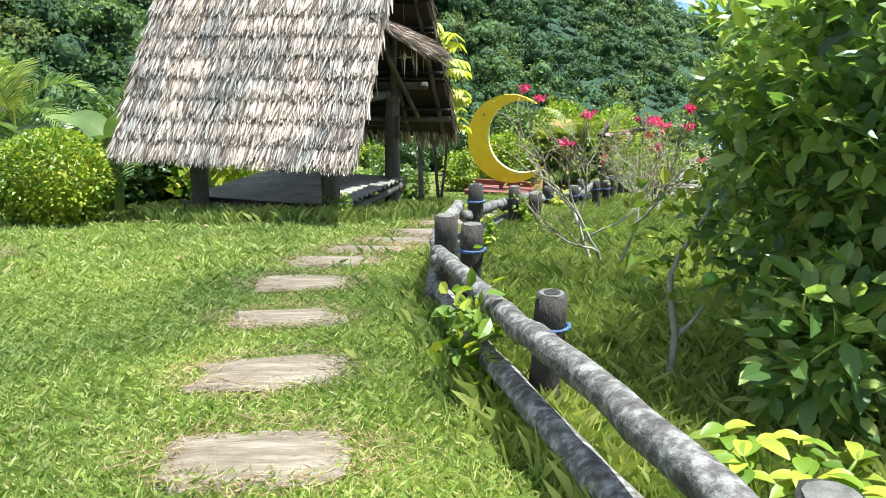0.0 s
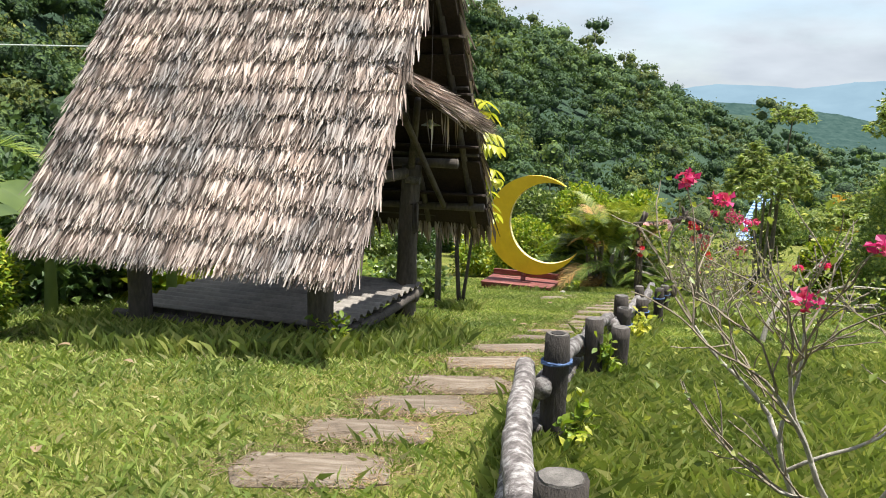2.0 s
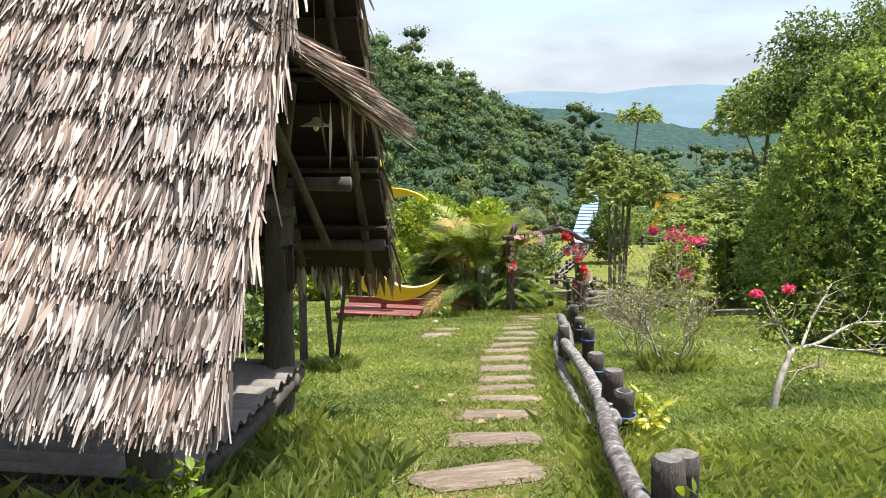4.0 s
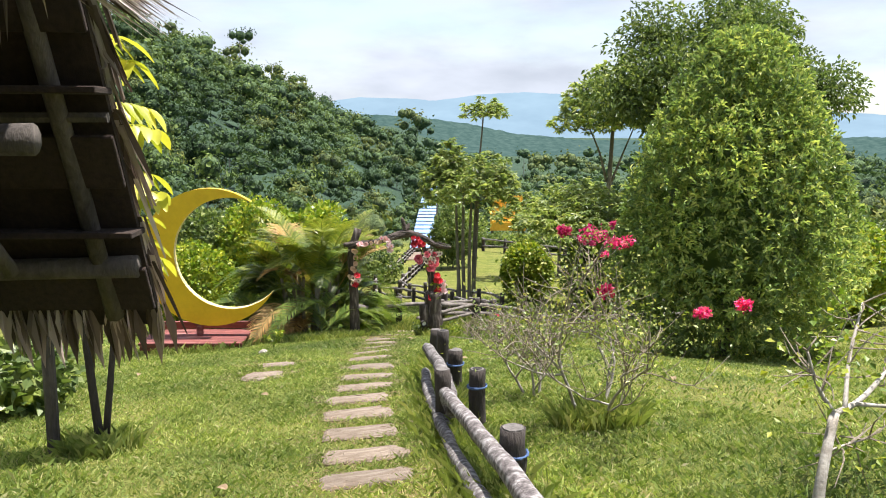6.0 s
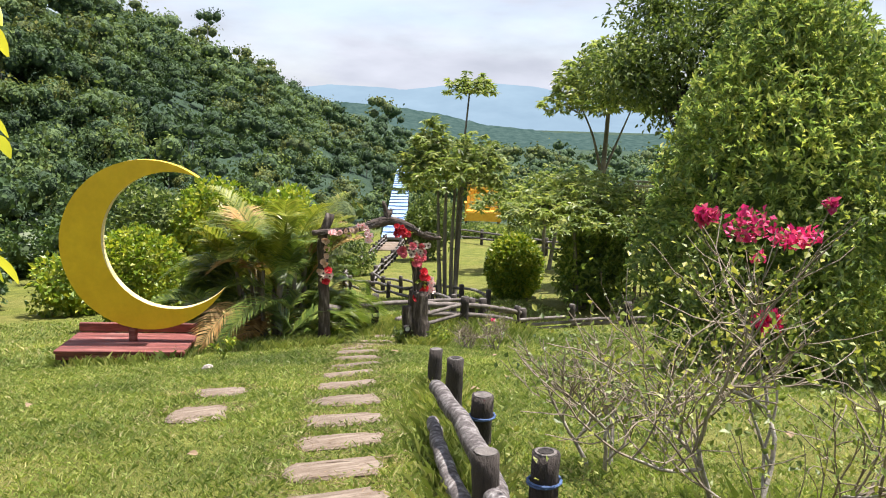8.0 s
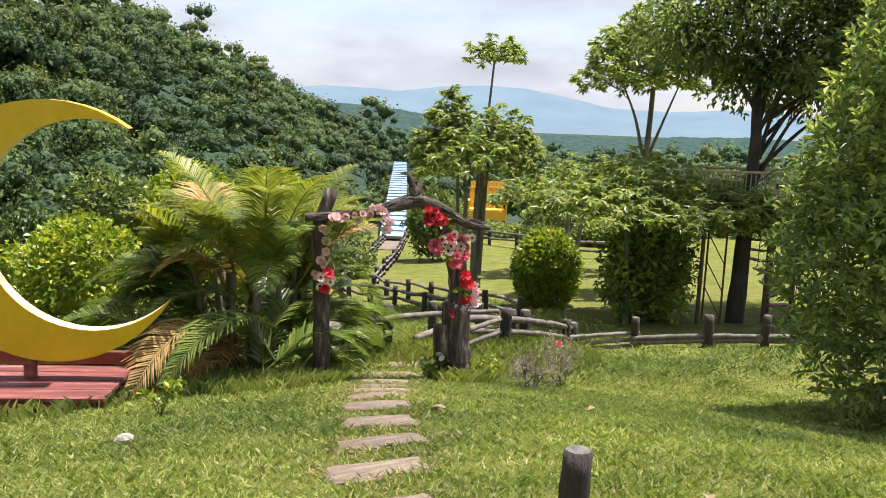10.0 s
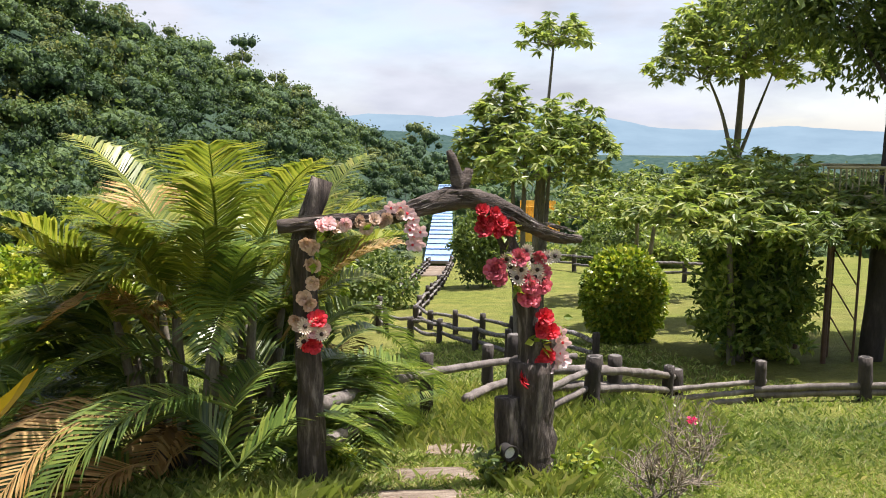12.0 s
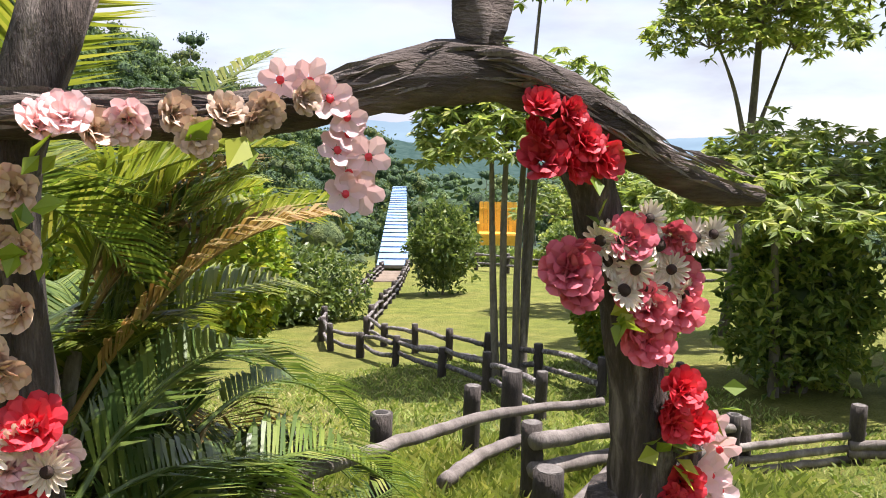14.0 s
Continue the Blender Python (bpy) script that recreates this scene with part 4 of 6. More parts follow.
def petal(base, d, side, size, width):
    """Cupped four-sided petals with a rounded end, six triangles each."""
    n = len(base)
    size = np.broadcast_to(np.asarray(size, float), (n,))[:, None]
    w = unit(np.cross(d, side))
    up = np.cross(w, d)
    pts = [base, base + d * size * 0.5 - w * size * width + up * size * 0.12, base + d * size * 0.95 - w * size * width * 0.6, base + d * size * 1.05, base + d * size * 0.95 + w * size * width * 0.6, base + d * size * 0.5 + w * size * width + up * size * 0.12, base + d * size * 0.55 - up * size * 0.1]
    v = np.stack(pts, 1).reshape(-1, 3)
    b = np.arange(n)[:, None] * 7
    f = np.concatenate([b + [6, 0, 1], b + [6, 1, 2], b + [6, 2, 3], b + [6, 3, 4], b + [6, 4, 5], b + [6, 5, 0]], 1).reshape(-1, 3)
    return v, f


def daisy(c, r, g, k=16):
    axis = unit(np.array([g.normal(0, 0.35), -1.0, g.normal(0.1, 0.35)]))
    s = unit(np.cross(axis, [0, 0, 1.0]))
    t = np.cross(s, axis)
    a = np.linspace(0, 2 * np.pi, k, endpoint=False)
    side = np.cos(a)[:, None] * s + np.sin(a)[:, None] * t
    return petal(c + side * r * 0.15, unit(side + axis * 0.25), np.repeat(axis[None], k, 0), r * 0.85, 0.17), core(c + axis * r * 0.08, (r * 0.28,) * 3, 1, 0.1, 2, 1.0)


def make_arch():
    o = (5.8, 24.05, L(5.8, 24.05))
    e = thing("flower_arch", o, "rustic arch of dark gnarled driftwood trimmed with cloth flowers", "arch")
    O = np.array(o)
    W = lambda pts: np.array(pts, float) - O
    zl, zr = L(4.96, 24.1) - 0.15, L(6.68, 24.0) - 0.15
    part("upright", tube(curve_pts(W([(4.97, 24.12, zl), (4.96, 24.1, -2.1), (4.94, 24.1, -1.55), (4.92, 24.1, -1.1), (5.06, 24.1, -0.64)]), 22), [0.115, 0.095, 0.085, 0.08, 0.075], 16, 0.2, 71), M["arch_post"], e, smooth=True)
    part("upright", tube(curve_pts(W([(6.68, 24.02, zr), (6.66, 24.02, -2.4), (6.65, 24.02, -2.02)]), 12), [0.20, 0.175, 0.165], 16, 0.12, 72), M["arch_post"], e, "thick dark charred stump", smooth=True)
    part("upright", tube(curve_pts(W([(6.66, 24.02, -2.3), (6.62, 24.02, -1.7), (6.54, 24.02, -1.4), (6.42, 24.03, -1.08), (6.33, 24.03, -0.86)]), 18), [0.12, 0.10, 0.08, 0.07, 0.075], 13, 0.14, 73), M["arch_post"], e, smooth=True)
    part("splinter", tube(curve_pts(W([(6.74, 24.0, -2.1), (6.78, 24.0, -1.85), (6.76, 24.0, -1.62)]), 8), [0.09, 0.06, 0.012], 8, 0.25, 74), M["arch_post"], e)
    part("splinter", tube(curve_pts(W([(6.47, 23.98, -2.75), (6.43, 23.96, -2.5), (6.43, 23.98, -2.28)]), 8), [0.11, 0.10, 0.095], 10, 0.12, 75), M["arch_post"], e, smooth=True)
    part("crossbeam", tube(curve_pts(W([(4.74, 24.06, -0.95), (4.97, 24.02, -0.93), (5.49, 24.02, -0.90), (5.84, 24.02, -0.81), (6.05, 24.02, -0.775), (6.35, 24.02, -0.85), (6.64, 24.0, -1.01), (6.80, 24.0, -1.08), (7.04, 24.0, -1.11)]), 40), [0.045, 0.05, 0.05, 0.06, 0.085, 0.075, 0.07, 0.05, 0.03], 14, 0.16, 76), M["arch_wood"], e, "twisted grey-brown bough", smooth=True)
    fork = part("stub", tube(curve_pts(W([(6.06, 24.03, -0.78), (6.03, 24.03, -0.64), (5.96, 24.04, -0.44)]), 8), [0.065, 0.05, 0.02], 10, 0.2, 77), M["arch_wood"], e, smooth=True)
    part("stub_side", tube(curve_pts(W([(6.05, 24.03, -0.7), (6.10, 24.03, -0.62), (6.12, 24.03, -0.57)]), 6), [0.05, 0.045, 0.03], 8, 0.25, 78), M["arch_wood"], fork, smooth=True)
    g = np.random.default_rng(9)
    # peeling bark slivers along the beam
    n = 160
    k = g.uniform(0, 1, n)
    bl = curve_pts(W([(4.8, 24.0, -0.94), (5.49, 24.0, -0.9), (6.05, 24.0, -0.775), (6.64, 23.98, -1.01), (6.95, 23.98, -1.1)]), 60)
    idx = (k * 58).astype(int)
    ang = g.uniform(-2.2, 0.6, n)
    off = np.stack([0 * ang, -np.abs(np.cos(ang)) * 0.065, np.sin(ang) * -0.06], 1)
    part("bark_sliver", leaves(bl[idx] + off, bl[idx + 1] - bl[idx] + g.normal(0, 0.002, (n, 3)), g.uniform(0.06, 0.2, n), 0.05, 0.06, g), M["bark"], e, kind="stuff")

    def bunch(kind, spots, mat, r, name, label):
        for x, z in spots:
            c = np.array([x, 23.93 + g.normal(0, 0.012), z]) - O
            if kind == "orchid":
                axis = unit(np.array([g.normal(0, 0.3), -1.0, g.normal(0.1, 0.3)]))
                sx = unit(np.cross(axis, [0, 0, 1.0]))
                sz = np.cross(sx, axis)
                a = np.linspace(0, 2 * np.pi, 5, endpoint=False) + g.uniform(0, 1)
                side = np.cos(a)[:, None] * sx + np.sin(a)[:, None] * sz
                fl = part(name, petal(c + side * r * 0.1, unit(side + axis * 0.35), np.repeat(axis[None], 5, 0), r * g.uniform(0.95, 1.2), 0.46), M[mat], e, label)
                part("flower_eye", core(c + axis * r * 0.16, (r * 0.2,) * 3, 1, 0.2, 2, 1.0), M["petal_red"], fl, "deep pink throat")
            elif kind == "rose":
                part(name, rose(c, r * g.uniform(0.85, 1.15), g), M[mat], e, label)
            else:
                pv, eye = daisy(c + [0, -0.03, 0], r * g.uniform(0.85, 1.15), g)
                fl = part(name, pv, M[mat], e, label)
                part("flower_eye", eye, M["flower_eye"], fl)

    bunch("rose", [(5.0, -0.945), (5.05, -0.93), (5.17, -0.93)], "petal_pink", 0.046, "rose", "pink cloth rose")
    bunch("rose", [(5.10, -0.955), (5.26, -0.915), (5.31, -0.96), (5.37, -0.91), (5.43, -0.925), (5.46, -0.90), (5.54, -0.87)], "petal_beige", 0.043, "rose", "faded beige cloth rose")
    bunch("orchid", [(5.50, -0.83), (5.56, -0.83), (5.61, -0.87), (5.65, -0.91), (5.66, -0.95), (5.63, -0.99), (5.70, -1.0), (5.66, -1.04), (5.69, -1.08), (5.65, -1.09)], "petal_pink", 0.047, "orchid", "pale pink cloth orchid")
    bunch("rose", [(4.90, -1.05), (4.95, -1.08), (4.92, -1.19), (4.96, -1.20), (4.95, -1.32), (4.89, -1.42), (4.91, -1.45), (4.83, -1.56), (4.86, -1.60)], "petal_beige", 0.046, "rose", "faded beige cloth rose")
    bunch("daisy", [(4.88, -1.60), (4.94, -1.59), (4.99, -1.66), (4.87, -1.70)], "petal_white", 0.055, "daisy", "cream cloth daisy")
    bunch("rose", [(4.97, -1.57), (4.94, -1.74), (4.90, -1.72)], "petal_red", 0.055, "rose", "red cloth rose")
    bunch("rose", [(5.01, -1.64), (4.92, -1.65)], "petal_pink", 0.046, "rose", "pink cloth rose")
    bunch("rose", [(6.18, -0.865), (6.27, -0.885), (6.17, -0.94), (6.24, -0.95), (6.31, -0.955), (6.20, -1.005), (6.27, -1.01), (6.34, -1.0), (6.38, -1.0)], "petal_red", 0.056, "rose", "bright red cloth rose")
    bunch("rose", [(6.28, -1.30), (6.31, -1.35), (6.30, -1.26), (6.47, -1.22), (6.50, -1.36), (6.56, -1.42), (6.60, -1.47), (6.52, -1.48), (6.66, -1.42), (6.68, -1.34), (6.60, -1.54), (6.64, -1.22), (6.56, -1.52)], "petal_rose", 0.068, "dahlia", "rose-pink cloth dahlia")
    bunch("daisy", [(6.52, -1.16), (6.58, -1.24), (6.48, -1.30), (6.54, -1.36), (6.40, -1.28), (6.43, -1.22), (6.70, -1.22), (6.76, -1.21), (6.62, -1.31), (6.66, -1.38), (6.44, -1.36), (6.60, -1.36), (6.37, -1.22)], "petal_white", 0.062, "daisy", "cream cloth daisy with a dark eye")
    bunch("rose", [(6.66, -1.72), (6.67, -1.78), (6.70, -1.68), (6.73, -1.98), (6.68, -2.02), (6.53, -2.14), (6.76, -1.80)], "petal_red", 0.058, "rose", "red cloth rose")
    bunch("orchid", [(6.79, -1.98), (6.84, -1.97), (6.80, -2.04), (6.74, -2.06), (6.87, -2.02), (6.86, -1.88), (6.84, -1.82), (6.62, -2.04)], "petal_pink", 0.055, "orchid", "pale pink cloth orchid")
    n = 46
    spots = np.array([(5.0, -1.0), (5.3, -0.98), (5.42, -0.97), (4.97, -1.22), (4.97, -1.1), (6.36, -1.02), (6.40, -0.97), (6.35, -1.15), (6.45, -1.45), (6.62, -1.85), (6.68, -1.9), (6.85, -1.75), (6.75, -1.66)])
    q = spots[g.integers(0, len(spots), n)]
    part("cloth_leaf", leaves(np.stack([q[:, 0] - O[0], np.full(n, -0.13), q[:, 1] - O[2]], 1) + g.normal(0, 0.02, (n, 3)), np.stack([g.normal(0, 1, n), np.full(n, -0.5), g.normal(-0.3, 0.7, n)], 1), g.uniform(0.05, 0.10, n), 0.35, 0.1, g), M["leaf_bright"], e, "faded green cloth leaves", kind="stuff")


make_arch()

# ---------------------------------------------------------------- palms
def frond(base, d, length, droop, g, pairs=34, leaf=0.42, width=0.045):
    """An arching rib with two rows of narrow leaflets."""
    d = unit(np.asarray(d, float))
    flat = unit(np.array([d[0], d[1], 0.0]) + 1e-6)
    s = np.linspace(0, 1, 14)
    p = np.asarray(base) + np.outer(s, d) * length + np.outer(s**2.4, [0, 0, -1.0]) * droop * length + np.outer(s**2, flat) * 0.15 * length
    p[:, 2] = np.maximum(p[:, 2], 0.06)
    rib = tube(p, [0.014, 0.009, 0.003], 5, caps=False)
    k = np.linspace(0.16, 0.99, pairs)
    q = np.stack([np.interp(k, s, p[:, i]) for i in range(3)], 1)
    tan = unit(np.stack([np.interp(k, s, np.gradient(p, axis=0)[:, i]) for i in range(3)], 1))
    side = unit(np.cross(tan, [0, 0, 1.0]))
    up = np.cross(side, tan)
    vs = []
    for sg in (-1, 1):
        w = side * sg * 0.95 + tan * 0.80 + up * 0.34 + g.normal(0, 0.05, (pairs, 3)) + g.normal(0, 0.06, 3)
        ln = leaf * np.sin(np.pi * (0.12 + 0.80 * k)) * g.uniform(0.85, 1.1, pairs)
        w = unit(w)
        tipd = w + np.array([0, 0, -0.48])
        n0 = np.cross(w, tan)
        hw = unit(np.cross(w, n0)) * (width * 0.5)
        a, b, c = q, q + w * ln[:, None] * 0.55, q + w * ln[:, None] * 0.55 + unit(tipd) * ln[:, None] * 0.5
        vs.append((np.stack([a - hw * 0.4, a + hw * 0.4, b + hw, b - hw, c], 1).reshape(-1, 3), (np.arange(pairs)[:, None] * 5 + np.array([[0, 1, 2, 0, 2, 3, 3, 2, 4]])).reshape(-1, 3)))
    lv, lf = joined_tris(*vs)
    rv, rf = rib
    rf = np.array([t for a, b, c, dd in rf for t in ((a, b, c), (a, c, dd))])
    return joined_tris((rv, rf), (lv, lf))


def make_palm(at, label, stems, fronds, length, height, seed, dry=0.0, spread=0.35, leaf=0.42):
    g = np.random.default_rng(seed)
    e = thing("palm", at, label, "palm", "clumping palms" if stems > 3 else "palms of the thicket")
    tops = []
    for i in range(stems):
        a = g.uniform(0, 6.28)
        r = spread * math.sqrt(g.random())
        b = np.array([r * math.cos(a), r * math.sin(a), -0.1])
        t = b * 1.9 + np.array([0, 0, 0.1 + height * g.uniform(0.45, 1.0)])
        part("stem", tube(curve_pts([b, (b + t) / 2 + g.normal(0, 0.03, 3), t], 8), [0.05, 0.04, 0.032], 8, 0.05, seed + i), M["bark_tree"], e, smooth=True)
        tops.append(t)
    for i in range(fronds):
        t = tops[i % stems] * (np.array([1, 1, (1.0, 0.55, 0.8, 0.32, 1.05, 0.2)[i % 6]]) if stems > 3 else 1.0)
        a = g.uniform(0, 6.28)
        el = g.uniform(0.55, 1.48) if length < 2 else g.uniform(0.15, 1.35)
        if stems > 3 and i % 6 in (1, 3, 5):
            el = g.uniform(0.25, 0.85)
            t = t * np.array([1.7, 1.7, 1.0])
        if stems > 3 and i % 6 == 4:
            el = g.uniform(1.25, 1.5)
        if stems > 3 and abs((a - 5.45 + math.pi) % (2 * math.pi) - math.pi) < 1.15 and el < 1.3:
            a += math.pi * 0.85
        out = np.array([math.cos(a), math.sin(a), 0]) * math.cos(el) + np.array([0, 0, math.sin(el)])
        out = out + 0.5 * unit(np.array([t[0], t[1], 0.0]) + 1e-6)
        isdry = g.random() < dry
        part("frond", frond(t, out, length * g.uniform(0.7, 1.15), 0.26 + 0.62 * (1.45 - el) * (1.5 if isdry else 1), g, 50, leaf * g.uniform(0.85, 1.15), 0.024), M["palm_dry" if isdry else ("palm_light" if i % 6 in (0, 4) and el > 0.8 else "palm")], e, "dry brown frond" if isdry else "")


make_palm((4.42, 25.55, L(4.42, 25.55)), "bushy areca palm clump with yellow-green and dry fronds beside the arch", 17, 138, 1.5, 1.95, 47, 0.10, 0.42, 0.46)
make_palm((4.88, 26.2, L(4.88, 26.2)), "young areca palm clump with upright yellow-green fronds behind the arch", 5, 34, 1.7, 1.5, 46, 0.04, 0.25, 0.46)

# ---------------------------------------------------------------- shrubs and trees
def make_bougainvillea(at, hgt, spread, seed, flowers, leafy, label, mats=("bark_pale", "leaf_cone"), forks=4):
    """A bare many-stemmed shrub with thin leaves and clusters of bracts at the ends of its twigs."""
    g = np.random.default_rng(seed)
    e = thing("bougainvillea", at, label, "shrub", "bougainvilleas on the lawn")
    tips, segs = [], []

    def grow(p, d, ln, r, depth):
        n = 5
        q = [p]
        for _ in range(n):
            d = unit(d + g.normal(0, 0.16, 3) + np.array([0, 0, 0.03 if depth else 0.05]))
            q.append(q[-1] + d * ln / n)
        segs.append((depth, tube(np.array(q), [r, r * 0.62], 7 if depth < 2 else 4, 0.05, seed + len(segs), caps=depth == 0)))
        if depth >= 3:
            tips.append((q[-1], d))
            tips.append((q[3], d))
            return
        for _ in range(forks if depth else forks - 1):
            k = g.integers(2, n + 1)
            side = g.normal(0, 1, 3)
            side[2] = side[2] * 0.45 + 0.38
            grow(q[k], unit(d * 0.75 + side * 0.62 * spread), ln * g.uniform(0.55, 0.85), r * 0.58, depth + 1)
        grow(q[-1], unit(d + g.normal(0, 0.25, 3)), ln * 0.75, r * 0.6, depth + 1)

    trunks = 3
    for i in range(trunks):
        a = i * 2.1 + g.uniform(0, 1)
        grow(np.array([0.05 * math.cos(a), 0.05 * math.sin(a), -0.06]), unit(np.array([math.cos(a) * 0.45 * spread, math.sin(a) * 0.45 * spread, 1.0])), hgt * 0.45, 0.016, 0)
    part("trunk", joined(*[s for d, s in segs if d == 0]), M[mats[0]], e, smooth=True)
    for d, s in segs:
        if d == 1:
            part("branch", s, M[mats[0]], e, smooth=True)
    part("twig_tangle", joined(*[s for d, s in segs if d >= 2]), M["twig"], e, kind="stuff")
    tp = np.array([t[0] for t in tips])
    n = leafy
    q = tp[g.integers(0, len(tp), n)] + g.normal(0, 0.08, (n, 3))
    part("leaves", leaves(q, g.normal(0, 1, (n, 3)), g.uniform(0.02, 0.042, n), 0.36, 0.15, g), M[mats[1]], e, kind="stuff")
    order = np.argsort(-tp[:, 2])
    for k in range(flowers):
        c = tp[order[int(g.random() ** 1.5 * len(tp) * 0.4)]]
        m = 30
        r = g.uniform(0.018, 0.035)
        q = c + unit(g.normal(0, 1, (m, 3))) * r * g.random((m, 1)) ** 0.4 * [1.5, 1.5, 0.9]
        part("blossom", leaves(q, g.normal(0, 1, (m, 3)) + [0, 0, 0.4], g.uniform(0.022, 0.04, m), 0.45, 0.2, g), M["pink"], e, "magenta bracts")
    return e


def flower_cluster(e, off, r, seed):
    g = np.random.default_rng(seed)
    m = 110
    q = np.array(off) + unit(g.normal(0, 1, (m, 3))) * g.random((m, 1)) ** 0.4 * np.array(r)
    part("blossom", leaves(q, g.normal(0, 1, (m, 3)) + [0, 0, 0.4], g.uniform(0.025, 0.045, m), 0.45, 0.2, g), M["pink"], e, "magenta bracts")


b1 = make_bougainvillea((1.48, 5.30, L(1.48, 5.3)), 1.35, 0.75, 58, 7, 500, "bare pale-stemmed bougainvillea with a few pink bracts", forks=3)
b2 = make_bougainvillea((3.75, 13.35, L(3.75, 13.35)), 1.55, 1.15, 52, 2, 1900, "sparse bougainvillea with bright magenta bracts on the lawn")
for off, r in (((-0.2, 0.25, 1.50), (0.06, 0.05, 0.035)), ((0.05, 0.24, 1.45), (0.14, 0.1, 0.08)), ((0.24, 0.14, 1.40), (0.15, 0.08, 0.06)), ((0.16, 0.19, 1.01), (0.07, 0.05, 0.05)), ((1.12, -0.3, 0.92), (0.07, 0.06, 0.05)), ((0.80, -0.2, 0.86), (0.08, 0.06, 0.04))):
    flower_cluster(b2, off, r, int(100 + off[0] * 100))
b3 = make_bougainvillea((4.0, 14.85, L(4.0, 14.85)), 0.95, 1.1, 53, 0, 500, "leafless grey bougainvillea shrub behind the fence", ("bark_pale", "leaf"))


def make_leaning_shrub():
    at = (3.22, 10.72, L(3.22, 10.72))
    g = np.random.default_rng(54)
    e = thing("bougainvillea", at, "leaning bare bougainvillea with a whitish trunk", "shrub", "bougainvilleas on the lawn")
    part("trunk", tube(curve_pts([(0, 0, -0.1), (0.08, 0.05, 0.18), (0.24, 0.15, 0.42)], 9), [0.03, 0.026, 0.024], 9, 0.09, 3), M["bark_pale"], e, smooth=True)
    f = np.array([0.24, 0.15, 0.42])
    ends = []
    for k, (q, r) in enumerate([([f, f + [0.28, 0.1, 0.0], f + [0.7, 0.25, 0.10], f + [1.3, 0.4, 0.06]], 0.017), ([f, f + [-0.06, 0.05, 0.12], f + [-0.10, 0.1, 0.3]], 0.013), ([f + [0.1, 0.03, 0.0], f + [0.3, 0.2, 0.18], f + [0.6, 0.4, 0.42]], 0.013), ([f + [0.2, 0.07, 0.0], f + [0.6, 0.0, -0.04], f + [1.0, -0.05, 0.0]], 0.011), ([f + [-0.1, 0, -0.2], f + [0.1, 0, -0.17], f + [0.25, 0, -0.16]], 0.008)]):
        line = curve_pts(q, 12)
        part("branch", tube(line, [r, r * 0.5], 7, 0.1, k), M["bark_pale"], e, smooth=True)
        ends += [line[i] for i in range(4, 12)]
    ends = np.array(ends)
    tw = []
    for k in range(60):
        c = ends[g.integers(0, len(ends))]
        d = unit(g.normal(0, 1, 3) * [1, 1, 0.7] + [0.3, 0, 0.35])
        tw.append(tube(curve_pts([c, c + d * 0.12 + g.normal(0, 0.02, 3), c + d * g.uniform(0.16, 0.34)], 5), [0.006, 0.002], 4))
    part("twig_tangle", joined(*tw), M["twig"], e, kind="stuff")
    n = 500
    q = ends[g.integers(0, len(ends), n)] + g.normal(0, 0.10, (n, 3))
    part("leaves", leaves(q, g.normal(0, 1, (n, 3)), g.uniform(0.025, 0.055, n), 0.36, 0.15, g), M["leaf_bright"], e, kind="stuff")
    flower_cluster(e, f + [1.35, 0.4, 0.12], (0.06, 0.05, 0.04), 77)


make_leaning_shrub()
b5 = make_bougainvillea((7.15, 23.0, L(7.15, 23.0)), 0.55, 1.1, 55, 0, 60, "small leafless shrub beside the arch", ("bark_tree", "leaf"))
b6 = make_bougainvillea((8.2, 23.9, L(8.2, 23.9)), 0.75, 1.3, 56, 1, 120, "low twiggy shrub by the log fence", ("bark_tree", "leaf_bright"))
b7 = make_bougainvillea((6.2, 26.6, L(6.2, 26.6)), 0.8, 1.3, 57, 0, 420, "thin weedy shrub behind the fence", ("bark_tree", "leaf_bright"))


def make_shrub(name, at, radii, n, size, mat, seed, label, category="shrub", group="", lift=0.0, lump=0.2, freq=3.0, width=0.38, cone=0.0, trunk=0.05, inner=True, fine=False, sprig=1, deep=False):
    """A dense shrub: a short trunk, a hull inside and many leaves. cone: how far it tapers to its top. deep: a dark
    hull, shade put into its colour.
    """
    e = thing(name, at, label, category, group)
    c = np.array([0, 0, radii[2] + lift])

    def taper(v):
        if not cone:
            return v
        k = np.clip((v[:, 2] - lift) / (2 * radii[2]), 0, 1)
        egg = np.minimum(1, (k + 0.02) / 0.30) ** 0.42 * (1 - k**1.8) ** 0.60
        w = egg / np.maximum(np.sqrt(np.clip(1 - (2 * k - 1) ** 2, 0, 1)), 0.3)
        v = v.copy()
        v[:, 0] *= w
        v[:, 1] *= w
        return v

    part("trunk", tube(curve_pts([(0, 0, -0.15), (0.03, 0.02, radii[2] * 0.6 + lift), (0, 0, radii[2] * 1.2 + lift)], 7), [trunk, trunk * 0.7], 8, 0.06, seed), M["bark_tree"], e, smooth=True)
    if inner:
        # the deep hull's dark colour stands in for shade between the leaves
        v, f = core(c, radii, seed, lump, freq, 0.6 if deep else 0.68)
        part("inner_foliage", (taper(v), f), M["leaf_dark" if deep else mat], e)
    v, f = crown(c, radii, n, size, seed, (0.42 if deep else 0.35) if inner else 0.8, lump, freq, 0.1, width, fine, sprig=sprig)
    v4 = v.reshape(-1, 8 if fine else 4, 3)
    base = v4[:, :1].copy()
    moved = taper(base.reshape(-1, 3)).reshape(-1, 1, 3)
    v = (v4 - base + moved).reshape(-1, 3)
    part("leaves", (v, f), M[mat], e, kind="stuff")
    return e


